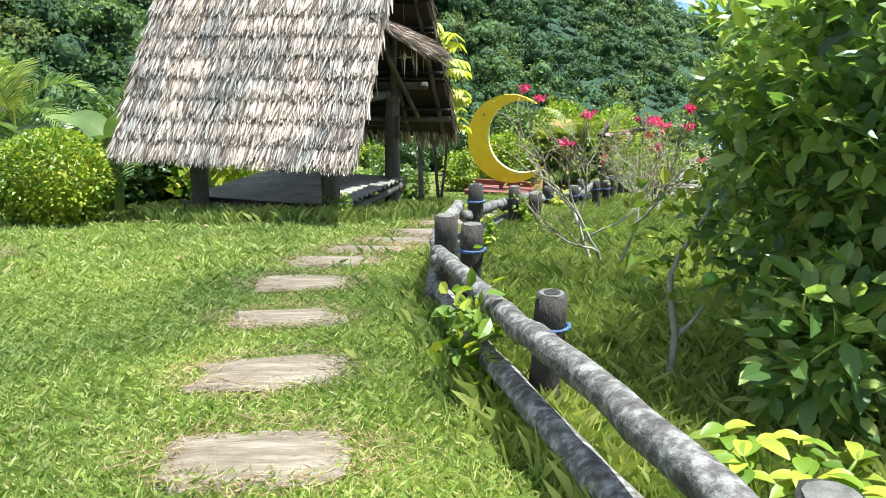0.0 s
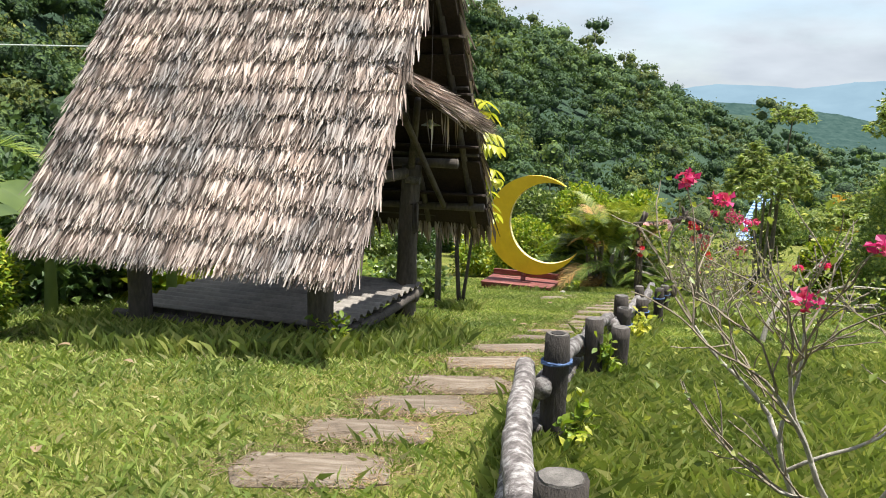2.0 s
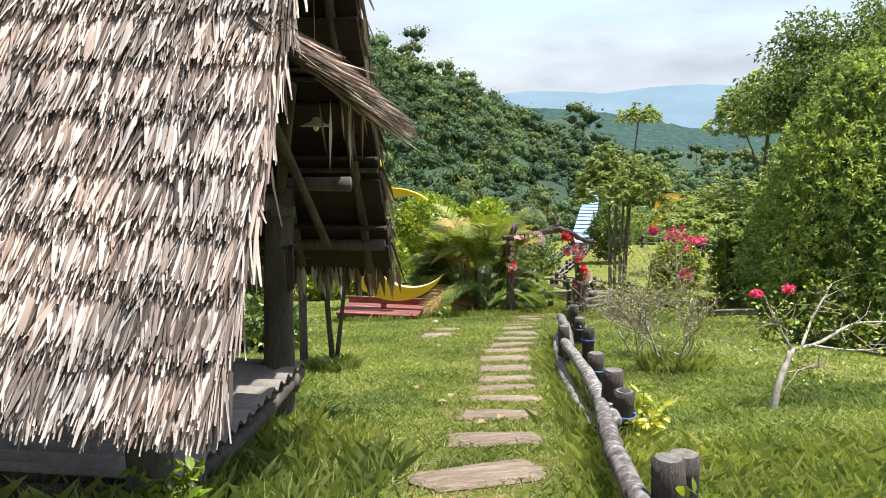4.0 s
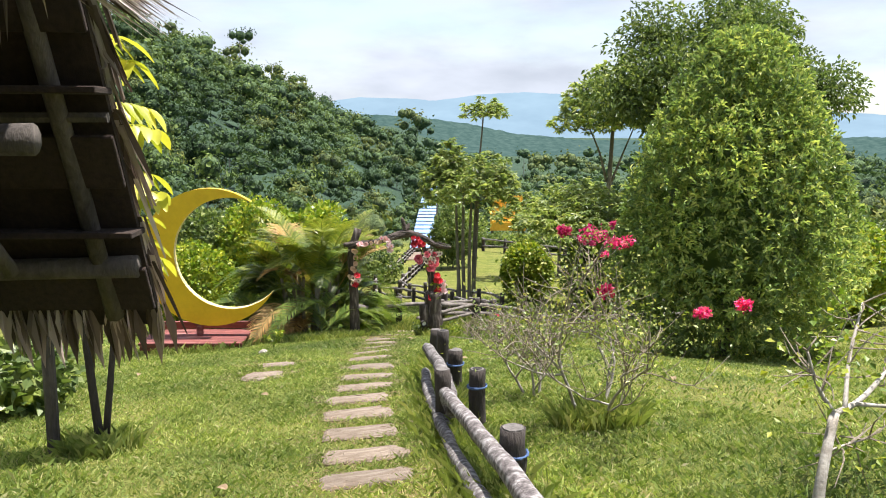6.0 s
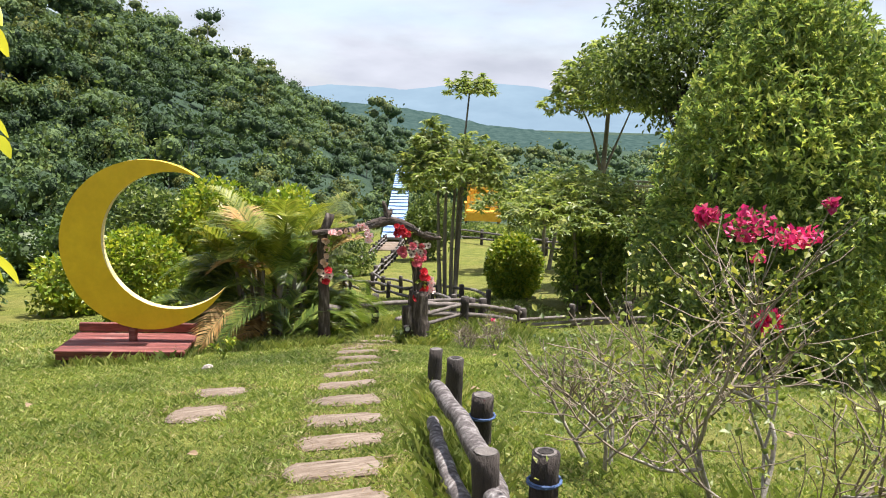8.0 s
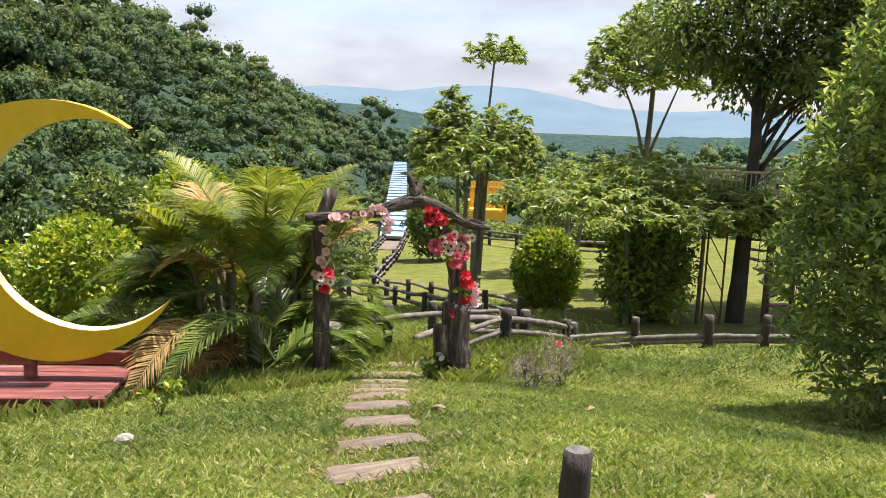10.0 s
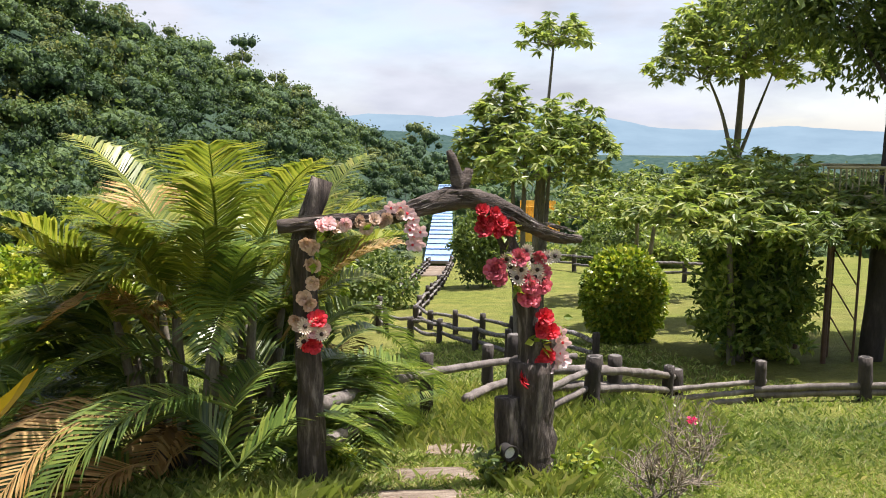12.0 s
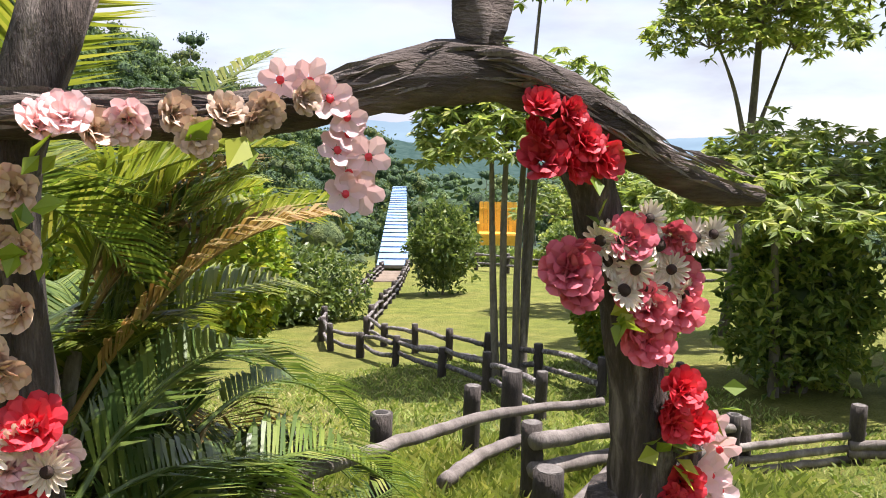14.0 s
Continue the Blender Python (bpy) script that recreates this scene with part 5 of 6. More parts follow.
make_shrub("conical_tree", (11.4, 20.5, L(11.4, 20.5)), (2.45, 2.45, 3.2), 66000, 0.115, "leaf_sprig", 61, "large dense cone-shaped tree with small glossy yellow-green leaves", "tree", lift=-0.15, lump=0.07, freq=8, cone=0.5, trunk=0.18, width=0.2, sprig=8, deep=True)
make_shrub("clipped_shrub", (-4.45, 9.2, L(-4.45, 9.2)), (0.72, 0.66, 0.62), 6500, 0.06, "leaf_bright", 62, "round clipped shrub with small bright green leaves", lift=-0.1, lump=0.05)
make_shrub("garden_bush", (2.5, 2.9, L(2.5, 2.9)), (0.95, 1.05, 1.15), 10500, 0.105, "leaf_bush", 63, "tall dark green leafy bush beyond the fence", lift=0.05, lump=0.2, freq=5, width=0.26, fine=True, sprig=5, deep=True)
make_shrub("garden_bush", (2.3, 4.1, L(2.3, 4.1)), (0.45, 0.5, 0.9), 1500, 0.10, "leaf_bush", 64, "slender green bush with broad leaves", lift=0.3, lump=0.25, freq=4, inner=False, fine=True, width=0.27)
make_shrub("low_bush", (1.75, 2.1, L(1.75, 2.1)), (0.30, 0.30, 0.34), 380, 0.13, "leaf_bush", 65, "low broad-leaved plant under the bush", inner=False, trunk=0.015, fine=True, width=0.26)
make_shrub("clipped_shrub", (14.1, 33.7, L(14.1, 33.7)), (0.92, 0.92, 1.08), 6500, 0.11, "leaf_bright", 66, "rounded light green shrub on the lower lawn", lift=-0.1, lump=0.06)
make_shrub("clipped_shrub", (15.2, 30.95, L(15.2, 30.95)), (0.95, 0.95, 1.25), 7000, 0.17, "leaf_bush", 67, "rounded dark green shrub under the umbrella trees", lift=-0.05, lump=0.3, freq=4, width=0.24, sprig=6, deep=True)
make_shrub("garden_bush", (18.1, 49.6, L(18.1, 49.6)), (1.0, 1.0, 1.35), 3200, 0.22, "leaf", 68, "small round-headed tree on the lower lawn", lift=0.3, lump=0.35, freq=4, width=0.25, sprig=5)
make_shrub("clipped_shrub", (2.75, 33.0, L(2.75, 33.0)), (1.15, 1.1, 1.35), 5000, 0.14, "leaf_bright", 69, "yellow-green rounded shrub behind the moon", lift=-0.1, lump=0.12)
make_shrub("hedge_shrub", (6.3, 41.5, L(6.3, 41.5)), (1.9, 1.6, 2.2), 5000, 0.2, "leaf_bright", 70, "tall yellow-green shrub behind the palm", lift=-0.2, lump=0.2)
make_shrub("hedge_shrub", (8.5, 41.0, L(8.5, 41.0)), (1.6, 1.5, 2.0), 4200, 0.2, "leaf_bright", 71, "tall yellow-green shrub behind the palm", lift=-0.2, lump=0.22)
make_shrub("hedge_shrub", (4.2, 43.5, L(4.2, 43.5)), (1.8, 1.6, 2.1), 4200, 0.2, "leaf", 72, "tall green shrub at the edge of the lower garden", lift=-0.2, lump=0.22)
make_shrub("hedge_shrub", (11.2, 45.0, L(11.2, 45.0)), (2.2, 1.6, 1.2), 3600, 0.18, "leaf", 73, "spreading green shrub beside the lower path", lift=-0.3, lump=0.25)
make_shrub("clipped_shrub", (17.6, 23.2, L(17.6, 23.2)), (1.2, 1.2, 1.4), 3600, 0.14, "leaf_bright", 74, "rounded yellow-green shrub on the side slope", lift=-0.1, lump=0.1)
make_shrub("clipped_shrub", (20.5, 25.2, L(20.5, 25.2)), (1.1, 1.1, 1.2), 3000, 0.14, "leaf", 75, "rounded green shrub on the side slope", lift=-0.1, lump=0.1)


def broad_leaf(base, d, length, width, g, seg=5):
    """A long leaf blade bent along its rib, with a fold at the middle."""
    d = unit(np.asarray(d, float))
    s = np.linspace(0, 1, seg + 1)
    rib = np.asarray(base) + np.outer(s, d) * length + np.outer(s**2, [0, 0, -0.35 * length])
    side = unit(np.cross(d, [0, 0, 1.0]) + g.normal(0, 0.12, 3))
    w = width * np.sin(np.pi * np.clip(0.06 + 0.92 * s, 0, 1)) ** 0.7
    up = np.cross(side, d)
    a = rib - side * w[:, None] + up * w[:, None] * 0.35
    b = rib + side * w[:, None] + up * w[:, None] * 0.35
    n = seg + 1
    f = [(i, i + 1, n + i + 1, n + i) for i in range(seg)] + [(n + i, n + i + 1, 2 * n + i + 1, 2 * n + i) for i in range(seg)]
    return np.concatenate([a, rib, b]), f


def make_sapling(at, hgt, sprays, seed):
    """A thin sapling with hanging sprays of large yellow-green leaves."""
    g = np.random.default_rng(seed)
    e = thing("sapling", at, "slim sapling with hanging sprays of yellow-green leaves", "sapling")
    part("stem", tube(curve_pts([(0, 0, -0.1), (-0.08, 0.05, hgt * 0.35), (0.05, 0.1, hgt)], 12), [0.035, 0.028, 0.012], 8, 0.08, seed), M["bark_dark"], e, smooth=True)
    part("stem", tube(curve_pts([(0.03, 0, 0.1), (0.14, 0.02, hgt * 0.3), (0.22, 0.06, hgt * 0.75)], 12), [0.028, 0.022, 0.01], 8, 0.08, seed + 1), M["bark_dark"], e, smooth=True)
    for k in range(sprays):
        z = hgt * (0.38 + 0.62 * (k + 0.5) / sprays)
        a = g.uniform(-1.1, 1.1) if k % 3 else g.uniform(0, 6.28)
        d = np.array([math.cos(a), math.sin(a), 0.25])
        p0 = np.array([0.02, 0.07, z])
        rib = curve_pts([p0, p0 + d * 0.28, p0 + d * 0.5 + [0, 0, -0.10]], 8)
        pieces = [tube(rib, [0.008, 0.004], 5)]
        for i in range(2, 8):
            for sg in (-1, 1):
                sd = unit(np.array([-d[1] * sg, d[0] * sg, -0.55 + g.normal(0, 0.2)]))
                pieces.append(broad_leaf(rib[i], sd + 0.35 * d, g.uniform(0.17, 0.24), 0.045, g))
        part("leaf_spray", joined(*pieces), M["leaf_yellow"], e, "pale yellow-green leaflets", True)


make_sapling((0.15, 14.9, L(0.15, 14.9)), 3.4, 13, 81)


def make_pot_plant():
    g = np.random.default_rng(83)
    at = (1.27, 1.28, L(1.27, 1.28))
    e = thing("variegated_plant", at, "leafy yellow-green plant at the foot of a fence post", "plant")
    for k in range(9):
        a = k * 2.4
        p = np.array([0.06 * math.cos(a), 0.06 * math.sin(a), -0.05])
        t = np.array([0.22 * math.cos(a) * g.uniform(0.5, 1.2), 0.2 * math.sin(a), g.uniform(0.22, 0.36)])
        pieces = [tube(curve_pts([p, (p + t) / 2 + [0, 0, 0.05], t], 6), [0.008, 0.005], 5)]
        for i in range(8):
            b = g.uniform(0, 6.28)
            pieces.append(broad_leaf(t - [0, 0, 0.02 * (i % 4)], [math.cos(b), math.sin(b), 0.35], g.uniform(0.08, 0.14), 0.026, g))
        part("leafy_stem", joined(*pieces), M["leaf_bright"], e, "", True)
    e2 = thing("sapling", (1.32, 2.85, L(1.32, 2.85)), "thin grey sapling with a few leaves in the long grass", "sapling")
    part("stem", tube(curve_pts([(0, 0, -0.1), (0.03, 0, 0.25), (0.0, 0.03, 0.5), (0.16, 0.02, 0.85)], 12), [0.022, 0.016, 0.008], 7, 0.1, 4), M["bark_pale"], e2, smooth=True)
    part("branch", tube(curve_pts([(0.02, 0, 0.22), (0.12, 0, 0.33), (0.16, 0, 0.40)], 6), [0.014, 0.006], 6, 0.1, 5), M["bark_pale"], e2, smooth=True)
    n = 120
    q = np.array([0.03, 0.02, 0.68]) + g.normal(0, 1, (n, 3)) * [0.13, 0.12, 0.17]
    part("leaves", leaves(q, g.normal(0, 1, (n, 3)), g.uniform(0.05, 0.10, n), 0.3, 0.15, g), M["leaf_bright"], e2, kind="stuff")
    n = 130
    e3 = thing("climbing_weed", (0.42, 2.75, L(0.42, 2.75)), "broad-leaved weed growing through the fence rails", "plant")
    q = np.array([0, 0, 0.25]) + g.normal(0, 1, (n, 3)) * [0.08, 0.14, 0.14]
    part("leaves", fine_leaves(q, g.normal(0, 1, (n, 3)), g.uniform(0.06, 0.12, n), 0.3, g), M["leaf_bright"], e3, kind="stuff")
    part("stem", tube(curve_pts([(0, 0, -0.05), (0.02, 0.02, 0.2), (0, 0, 0.42)], 6), [0.008, 0.005], 5), M["leaf"], e3)


make_pot_plant()


def umbrella_crown(e, c, r, th, n, size, seed, mat="leaf_pale"):
    """A flat-topped head of whorled long leaves on spreading twigs."""
    g = np.random.default_rng(seed)
    c = np.asarray(c, float)
    whorls = int(n * 1.35) // 14
    a = g.uniform(0, 6.28, whorls)
    k = np.sqrt(g.random(whorls))
    w = c + np.stack([r * k * np.cos(a), r * k * np.sin(a), th * 1.35 * np.sqrt(1 - k**2) * g.uniform(0.0, 1.0, whorls) - 0.3 * th * k + g.normal(0, 0.12 * th, whorls)], 1)
    p = np.repeat(w, 14, 0)
    b = g.uniform(0, 6.28, len(p))
    d = np.stack([np.cos(b), np.sin(b), g.uniform(-1.1, 0.3, len(p))], 1)
    part("foliage", leaves(p, d, size * g.uniform(0.5, 0.9, len(p)), 0.16, 0.06, g), M[mat], e, kind="stuff")
    tw = [tube(curve_pts([c + [0, 0, -th * 0.35], c + (w[i] - c) * 0.55 + [0, 0, -0.12 * th], w[i]], 5), [0.014, 0.006], 5) for i in range(0, whorls, max(1, whorls // 16))]
    part("twig_tangle", joined(*tw), M["bark_tree"], e, kind="stuff")


def make_umbrella_tree(at, trunks, crowns, seed, label, size=0.30, r=0.07, category="tree"):
    g = np.random.default_rng(seed)
    e = thing("umbrella_tree", at, label, category, "umbrella trees of the lower garden")
    for i, (off, top) in enumerate(trunks):
        b = np.array([off[0], off[1], -0.2])
        t = np.array(top, float)
        part("trunk", tube(curve_pts([b, (b + t) / 2 + g.normal(0, 0.06, 3), t], 12), [r, r * 0.8, r * 0.5], 9, 0.05, seed + i), M["bark_tree"], e, smooth=True)
    for i, (c, rr, th, n) in enumerate(crowns):
        umbrella_crown(e, c, rr, th, n, size, seed + 50 + i)
    return e


zb = L(11.8, 33.6)
make_umbrella_tree((11.8, 33.6, zb), [((-0.25, 0.1), (-0.4, 0.2, 3.7)), ((0.05, 0), (0.15, 0.1, 4.0)), ((0.25, 0.15), (0.45, 0.2, 3.8)), ((-0.05, 0.2), (0.0, 0.4, 4.6)), ((0.12, -0.15), (0.5, 0.5, 3.6))],
                   [((0.0, 0.2, 3.85), 1.6, 0.95, 3000), ((0.75, -0.1, 4.3), 0.95, 0.75, 1500), ((-0.75, 0.4, 4.3), 0.75, 0.7, 1000), ((-0.45, 0.5, 5.0), 0.55, 0.5, 600)], 91, "cluster of slim pale trunks with umbrella heads of long leaves")
make_umbrella_tree((12.6, 34.9, L(12.6, 34.9)), [((0, 0), (0.35, 0.1, 6.6))], [((0.35, 0.1, 6.75), 0.85, 0.42, 620)], 92, "tall thin tree with one flat head of leaves", 0.32, 0.055)
tall_head = make_umbrella_tree((18.3, 35.7, L(18.3, 35.7)), [((0, 0), (0.55, 0, 7.3))], [((0.55, 0, 7.3), 2.05, 1.2, 3000), ((1.8, 0.2, 6.6), 1.45, 1.0, 1700), ((-0.55, 0.3, 6.5), 1.4, 1.0, 1600), ((1.45, 0.5, 7.9), 1.35, 0.9, 1300)], 93, "tall umbrella tree with drooping leafy head", 0.34, 0.12)
for k, q in enumerate((((0.25, 0, 3.6), (0.9, 0.1, 4.9), (1.8, 0.25, 6.6)), ((0.3, 0, 4.2), (0.0, 0.15, 5.4), (-0.5, 0.3, 6.5)))):
    part("limb", tube(curve_pts(q, 10), [0.06, 0.04, 0.02], 8, 0.06, 40 + k), M["bark_tree"], tall_head, smooth=True)
make_umbrella_tree((14.7, 30.7, L(14.7, 30.7)), [((-0.2, 0), (-0.4, 0, 2.3)), ((0.1, 0.1), (0.2, 0.1, 2.5)), ((0.3, 0), (0.9, 0.1, 2.4))], [((0, 0, 2.75), 2.3, 0.6, 3200), ((1.7, -0.6, 2.8), 1.7, 0.55, 2800), ((-1.1, 0.2, 2.85), 1.4, 0.55, 2100), ((0.4, 0.4, 3.35), 1.7, 0.55, 2300), ((2.6, -1.6, 2.5), 1.4, 0.5, 2000)], 94, "low spreading umbrella tree forming a flat green canopy", 0.28, 0.09)
make_umbrella_tree((20.6, 42.5, L(20.6, 42.5)), [((0, 0), (0, 0, 3.0)), ((0.3, 0), (0.8, 0, 3.2))], [((0, 0, 3.3), 2.4, 0.9, 2400), ((1.5, 0, 3.6), 1.8, 0.8, 1600), ((-1.6, 0.5, 3.0), 1.6, 0.7, 1300)], 95, "spreading umbrella tree behind the round shrub", 0.36, 0.1)


def make_treehouse_tree():
    at = (16.95, 29.75, L(16.95, 29.75))
    e = thing("shade_tree", at, "large dark-trunked shade tree with a wide leafy crown", "tree")
    part("trunk", tube(curve_pts([(0, 0, -0.3), (0.05, 0, 1.2), (0.2, 0.1, 2.4), (0.35, 0.2, 4.6), (0.6, 0.5, 6.4)], 22), [0.23, 0.19, 0.16, 0.12, 0.06], 13, 0.09, 7), M["bark_dark"], e, smooth=True)
    g = np.random.default_rng(17)
    heads = [(q[0] * 1.0 + 1.35, q[1] * 1.5 - 0.9, q[2] * 0.95 + 0.85) for q in [(0.5, 0.4, 7.6), (2.2, 0.3, 7.2), (-1.4, 0.8, 7.0), (1.4, 1.6, 8.2), (-0.3, -0.9, 8.0), (3.1, -0.5, 6.4), (-2.3, 1.4, 6.2), (0.8, 0.4, 9.0), (2.4, 1.4, 8.4), (-1.0, 1.6, 8.3), (0.2, 0.0, 6.6), (2.0, 0.4, 6.3)]]
    heads += [(1.2, -1.6, 6.0), (2.7, -1.7, 5.7), (0.6, 0.7, 6.1), (2.3, 0.8, 5.9), (3.6, -0.6, 6.2)]
    for i, c in enumerate(heads):
        part("limb", tube(curve_pts([(0.25 + 0.02 * i, 0.2, 3.4 + 0.25 * (i % 12)), (0.45 * c[0] + 0.15, 0.45 * c[1] + 0.1, 0.5 * (3.4 + 0.25 * (i % 12)) + 0.5 * c[2] + 0.25), c], 10), [0.055, 0.032, 0.012], 8, 0.08, 20 + i), M["bark_dark"], e, smooth=True)
        part("foliage", crown(c, (1.35, 1.3, 0.95), 2400, 0.17, 300 + i, 0.95, 0.4, 4, 0.5, 0.24), M["leaf"], e, kind="stuff")
    # platform with a bamboo rail, and a steel stair round the trunk
    p = thing("tree_platform", (17.2, 30.0, at[2]), "round wooden tree platform with a bamboo railing", "platform", turn=-25)
    for k in range(9):
        part("deck_board", box(-1.3 + k * 0.29, -0.75, 2.98, -1.03 + k * 0.29, 0.95, 3.03), M["bamboo"], p)
    for z in (3.1, 3.62):
        for y in (-0.72, 0.92):
            part("handrail", tube([(-1.3, y, z), (1.3, y, z)], [0.03, 0.03], 7), M["bamboo"], p)
    for k in range(24):
        for y in (-0.72, 0.92):
            part("baluster", tube([(-1.28 + k * 0.111, y, 3.03), (-1.28 + k * 0.111, y, 3.62)], [0.013, 0.013], 5), M["bamboo"], p)
    for x, y in ((-1.1, -0.6), (1.1, -0.6), (-1.1, 0.8), (1.1, 0.8)):
        part("support_post", tube([(x, y, -0.4), (x, y, 3.0)], [0.05, 0.05], 7), M["steel"], p)
    st = thing("spiral_stair", (17.55, 29.45, L(17.55, 29.45)), "rusty red steel stair winding up to the tree platform", "stair")
    for k in range(11):
        a = -0.6 + k * 0.42
        m = pose(0, 0, 0.15 + k * 0.26, 0, 0, math.degrees(a))
        part("tread", turned(box(0.1, -0.12, 0, 0.72, 0.12, 0.03), m), M["red_paint"], st)
        part("riser_frame", tube([(0.7 * math.cos(a), 0.7 * math.sin(a), 0.15 + k * 0.26), (0.7 * math.cos(a), 0.7 * math.sin(a), 0.95 + k * 0.26)], [0.012, 0.012], 5), M["steel"], st)
    a = -0.6 + np.arange(0, 11, 0.5) * 0.42
    part("handrail", tube(np.stack([0.7 * np.cos(a), 0.7 * np.sin(a), 0.95 + np.arange(0, 11, 0.5) * 0.26], -1), [0.018], 6), M["steel"], st)
    part("stair_pole", tube([(0, 0, -0.2), (0, 0, 3.1)], [0.05, 0.05], 8), M["steel"], st)
    for x, y in ((-1.05, 0.3), (-1.05, 0.9)):
        part("brace_post", tube([(x, y, -0.4), (x, y, 2.9)], [0.025, 0.025], 6), M["steel"], st)
    for k in range(4):
        part("brace", tube([(-1.05, 0.3, 0.1 + k * 0.65), (-1.05, 0.9, 0.75 + k * 0.65)], [0.015, 0.015], 5), M["steel"], st)


make_treehouse_tree()

# ---------------------------------------------------------------- blue-roofed walk, giant chair
def make_blue_roof():
    x0, y0, x1, y1 = 20.55, 60.65, 43.1, 114.8
    at = (x0, y0, L(x0, y0))
    turn = -math.degrees(math.atan2(x1 - x0, y1 - y0))
    ln = math.hypot(x1 - x0, y1 - y0)
    e = thing("covered_walk", at, "long covered walk roofed with blue corrugated sheets", "walkway", turn=turn)
    z = -7.08 - at[2]
    rise = 1.0
    n = 26
    for k in range(n):
        ya, yb = ln * k / n, ln * (k + 1.06) / n
        m = 14
        xs = np.linspace(-0.8, 0.8, m)
        w = 0.004 * np.cos(np.arange(m) * np.pi)
        za, zb2 = z + rise * ya / ln + 0.07, z + rise * yb / ln - 0.02
        rows = [np.stack([xs, np.full(m, yy), w + zz], -1) for yy, zz in ((ya, za), (yb, zb2), (yb, zb2 - 0.012), (ya, za - 0.03))]
        v = np.concatenate(rows)
        f = [(q * m + i, q * m + i + 1, ((q + 1) % 4) * m + i + 1, ((q + 1) % 4) * m + i) for q in range(4) for i in range(m - 1)]
        part("roof_sheet", (v, f), M["blue_tin"], e, "light blue corrugated sheet")
    for x in (-0.72, 0.72):
        part("eave_beam", box(x - 0.05, 0, z - 0.12, x + 0.05, ln * 0.5, z - 0.03), M["hut_wood"], e)
        for k in range(12):
            y = 0.1 + k * 4.2
            part("post", tube([(x, y, -14), (x, y, z + rise * y / ln - 0.05)], [0.06, 0.06], 7), M["hut_wood"], e)
    part("end_board", box(-0.8, -0.06, z - 0.10, 0.8, -0.02, z + 0.06), M["tin"], e, "pale end board")
    for k in range(6):
        s = thing("garden_step", (20.3 - k * 0.42, 60.0 - k * 0.85, L(20.3 - k * 0.42, 60.0 - k * 0.85)), "pale concrete step of the lower path", "step", "steps of the lower path", turn=turn)
        part("tread", box(-0.55, -0.3, -0.2, 0.55, 0.25, 0.06, 0.02), M["stone"], s)


make_blue_roof()


def make_giant_chair():
    at = (32.7, 71.7, L(32.7, 71.7))
    e = thing("slatted_chair", at, "oversized orange-yellow slatted wooden chair above the shrubs", "chair", turn=-25)
    zz = -7.72 - at[2]
    for k in range(9):
        part("back_slat", turned(box(-0.135, -0.04, 0, 0.135, 0.04, 2.05), pose(-1.16 + k * 0.29, 0.7, zz + 0.85, -8, 0, 0)), M["orange_paint"], e)
    for z in (1.25, 2.35):
        part("back_rail", box(-1.3, 0.66 - 0.13 * z + 0.26, zz + z, 1.3, 0.76 - 0.13 * z + 0.26, zz + z + 0.12), M["orange_paint"], e)
    for k in range(5):
        part("seat_slat", box(-1.35, -0.7 + k * 0.27, zz + 0.78, 1.35, -0.46 + k * 0.27, zz + 0.86), M["orange_paint"], e)
    part("front_panel", box(-1.35, -0.78, zz + 0.05, 1.35, -0.71, zz + 0.775), M["orange_paint"], e)
    for x in (-1.43, 1.43):
        part("armrest", box(x - 0.09, -0.8, zz + 1.42, x + 0.09, 0.75, zz + 1.52), M["orange_paint"], e)
        part("arm_post", box(x - 0.07, -0.76, zz + 0.02, x + 0.07, -0.62, zz + 1.415), M["orange_paint"], e)
        for y in (-0.5, 0.5):
            part("leg", tube([(x * 0.93, y, -0.4), (x * 0.93, y, zz + 0.77)], [0.09, 0.09], 8), M["hut_wood"], e)


make_giant_chair()
for i, (x, y, r, h) in enumerate([(25.6, 62.5, 1.9, 0.55), (28.2, 61.5, 1.8, 0.5), (31.0, 59.5, 2.0, 1.2), (33.5, 57.5, 2.1, 1.3), (29.6, 66.0, 2.0, 0.4), (35.2, 66.0, 2.2, 1.3), (36.5, 61.5, 2.3, 1.6), (26.6, 67.5, 2.0, 1.35), (35.6, 54.5, 2.2, 1.3), (30.2, 53.6, 1.5, 0.8), (28.4, 56.5, 1.4, 0.55)]):
    make_shrub("hedge_shrub", (x, y, L(x, y)), (r, r * 0.85, h), 2600, 0.24, ("leaf", "leaf_pale")[i % 2], 760 + i, "leafy green shrub beyond the lower lawn fence", "shrub", "shrubs beyond the lower lawn", lift=-0.2, lump=0.22)

# ---------------------------------------------------------------- thicket and second hut on the near side
def make_banana(at, seed):
    g = np.random.default_rng(seed)
    e = thing("banana_plant", at, "banana plant with broad torn green leaves", "plant", "banana plants of the thicket")
    part("stem", tube(curve_pts([(0, 0, -0.1), (0.03, 0, 0.5), (0, 0, 1.1)], 6), [0.09, 0.07, 0.05], 9), M["leaf"], e, smooth=True)
    for k in range(7):
        a = k * 2.4 + g.uniform(-0.3, 0.3)
        part("leaf", broad_leaf((0, 0, 1.0), [math.cos(a), math.sin(a), g.uniform(0.6, 1.6)], g.uniform(1.1, 1.6), 0.21, g, 9), M["leaf"], e, smooth=True)


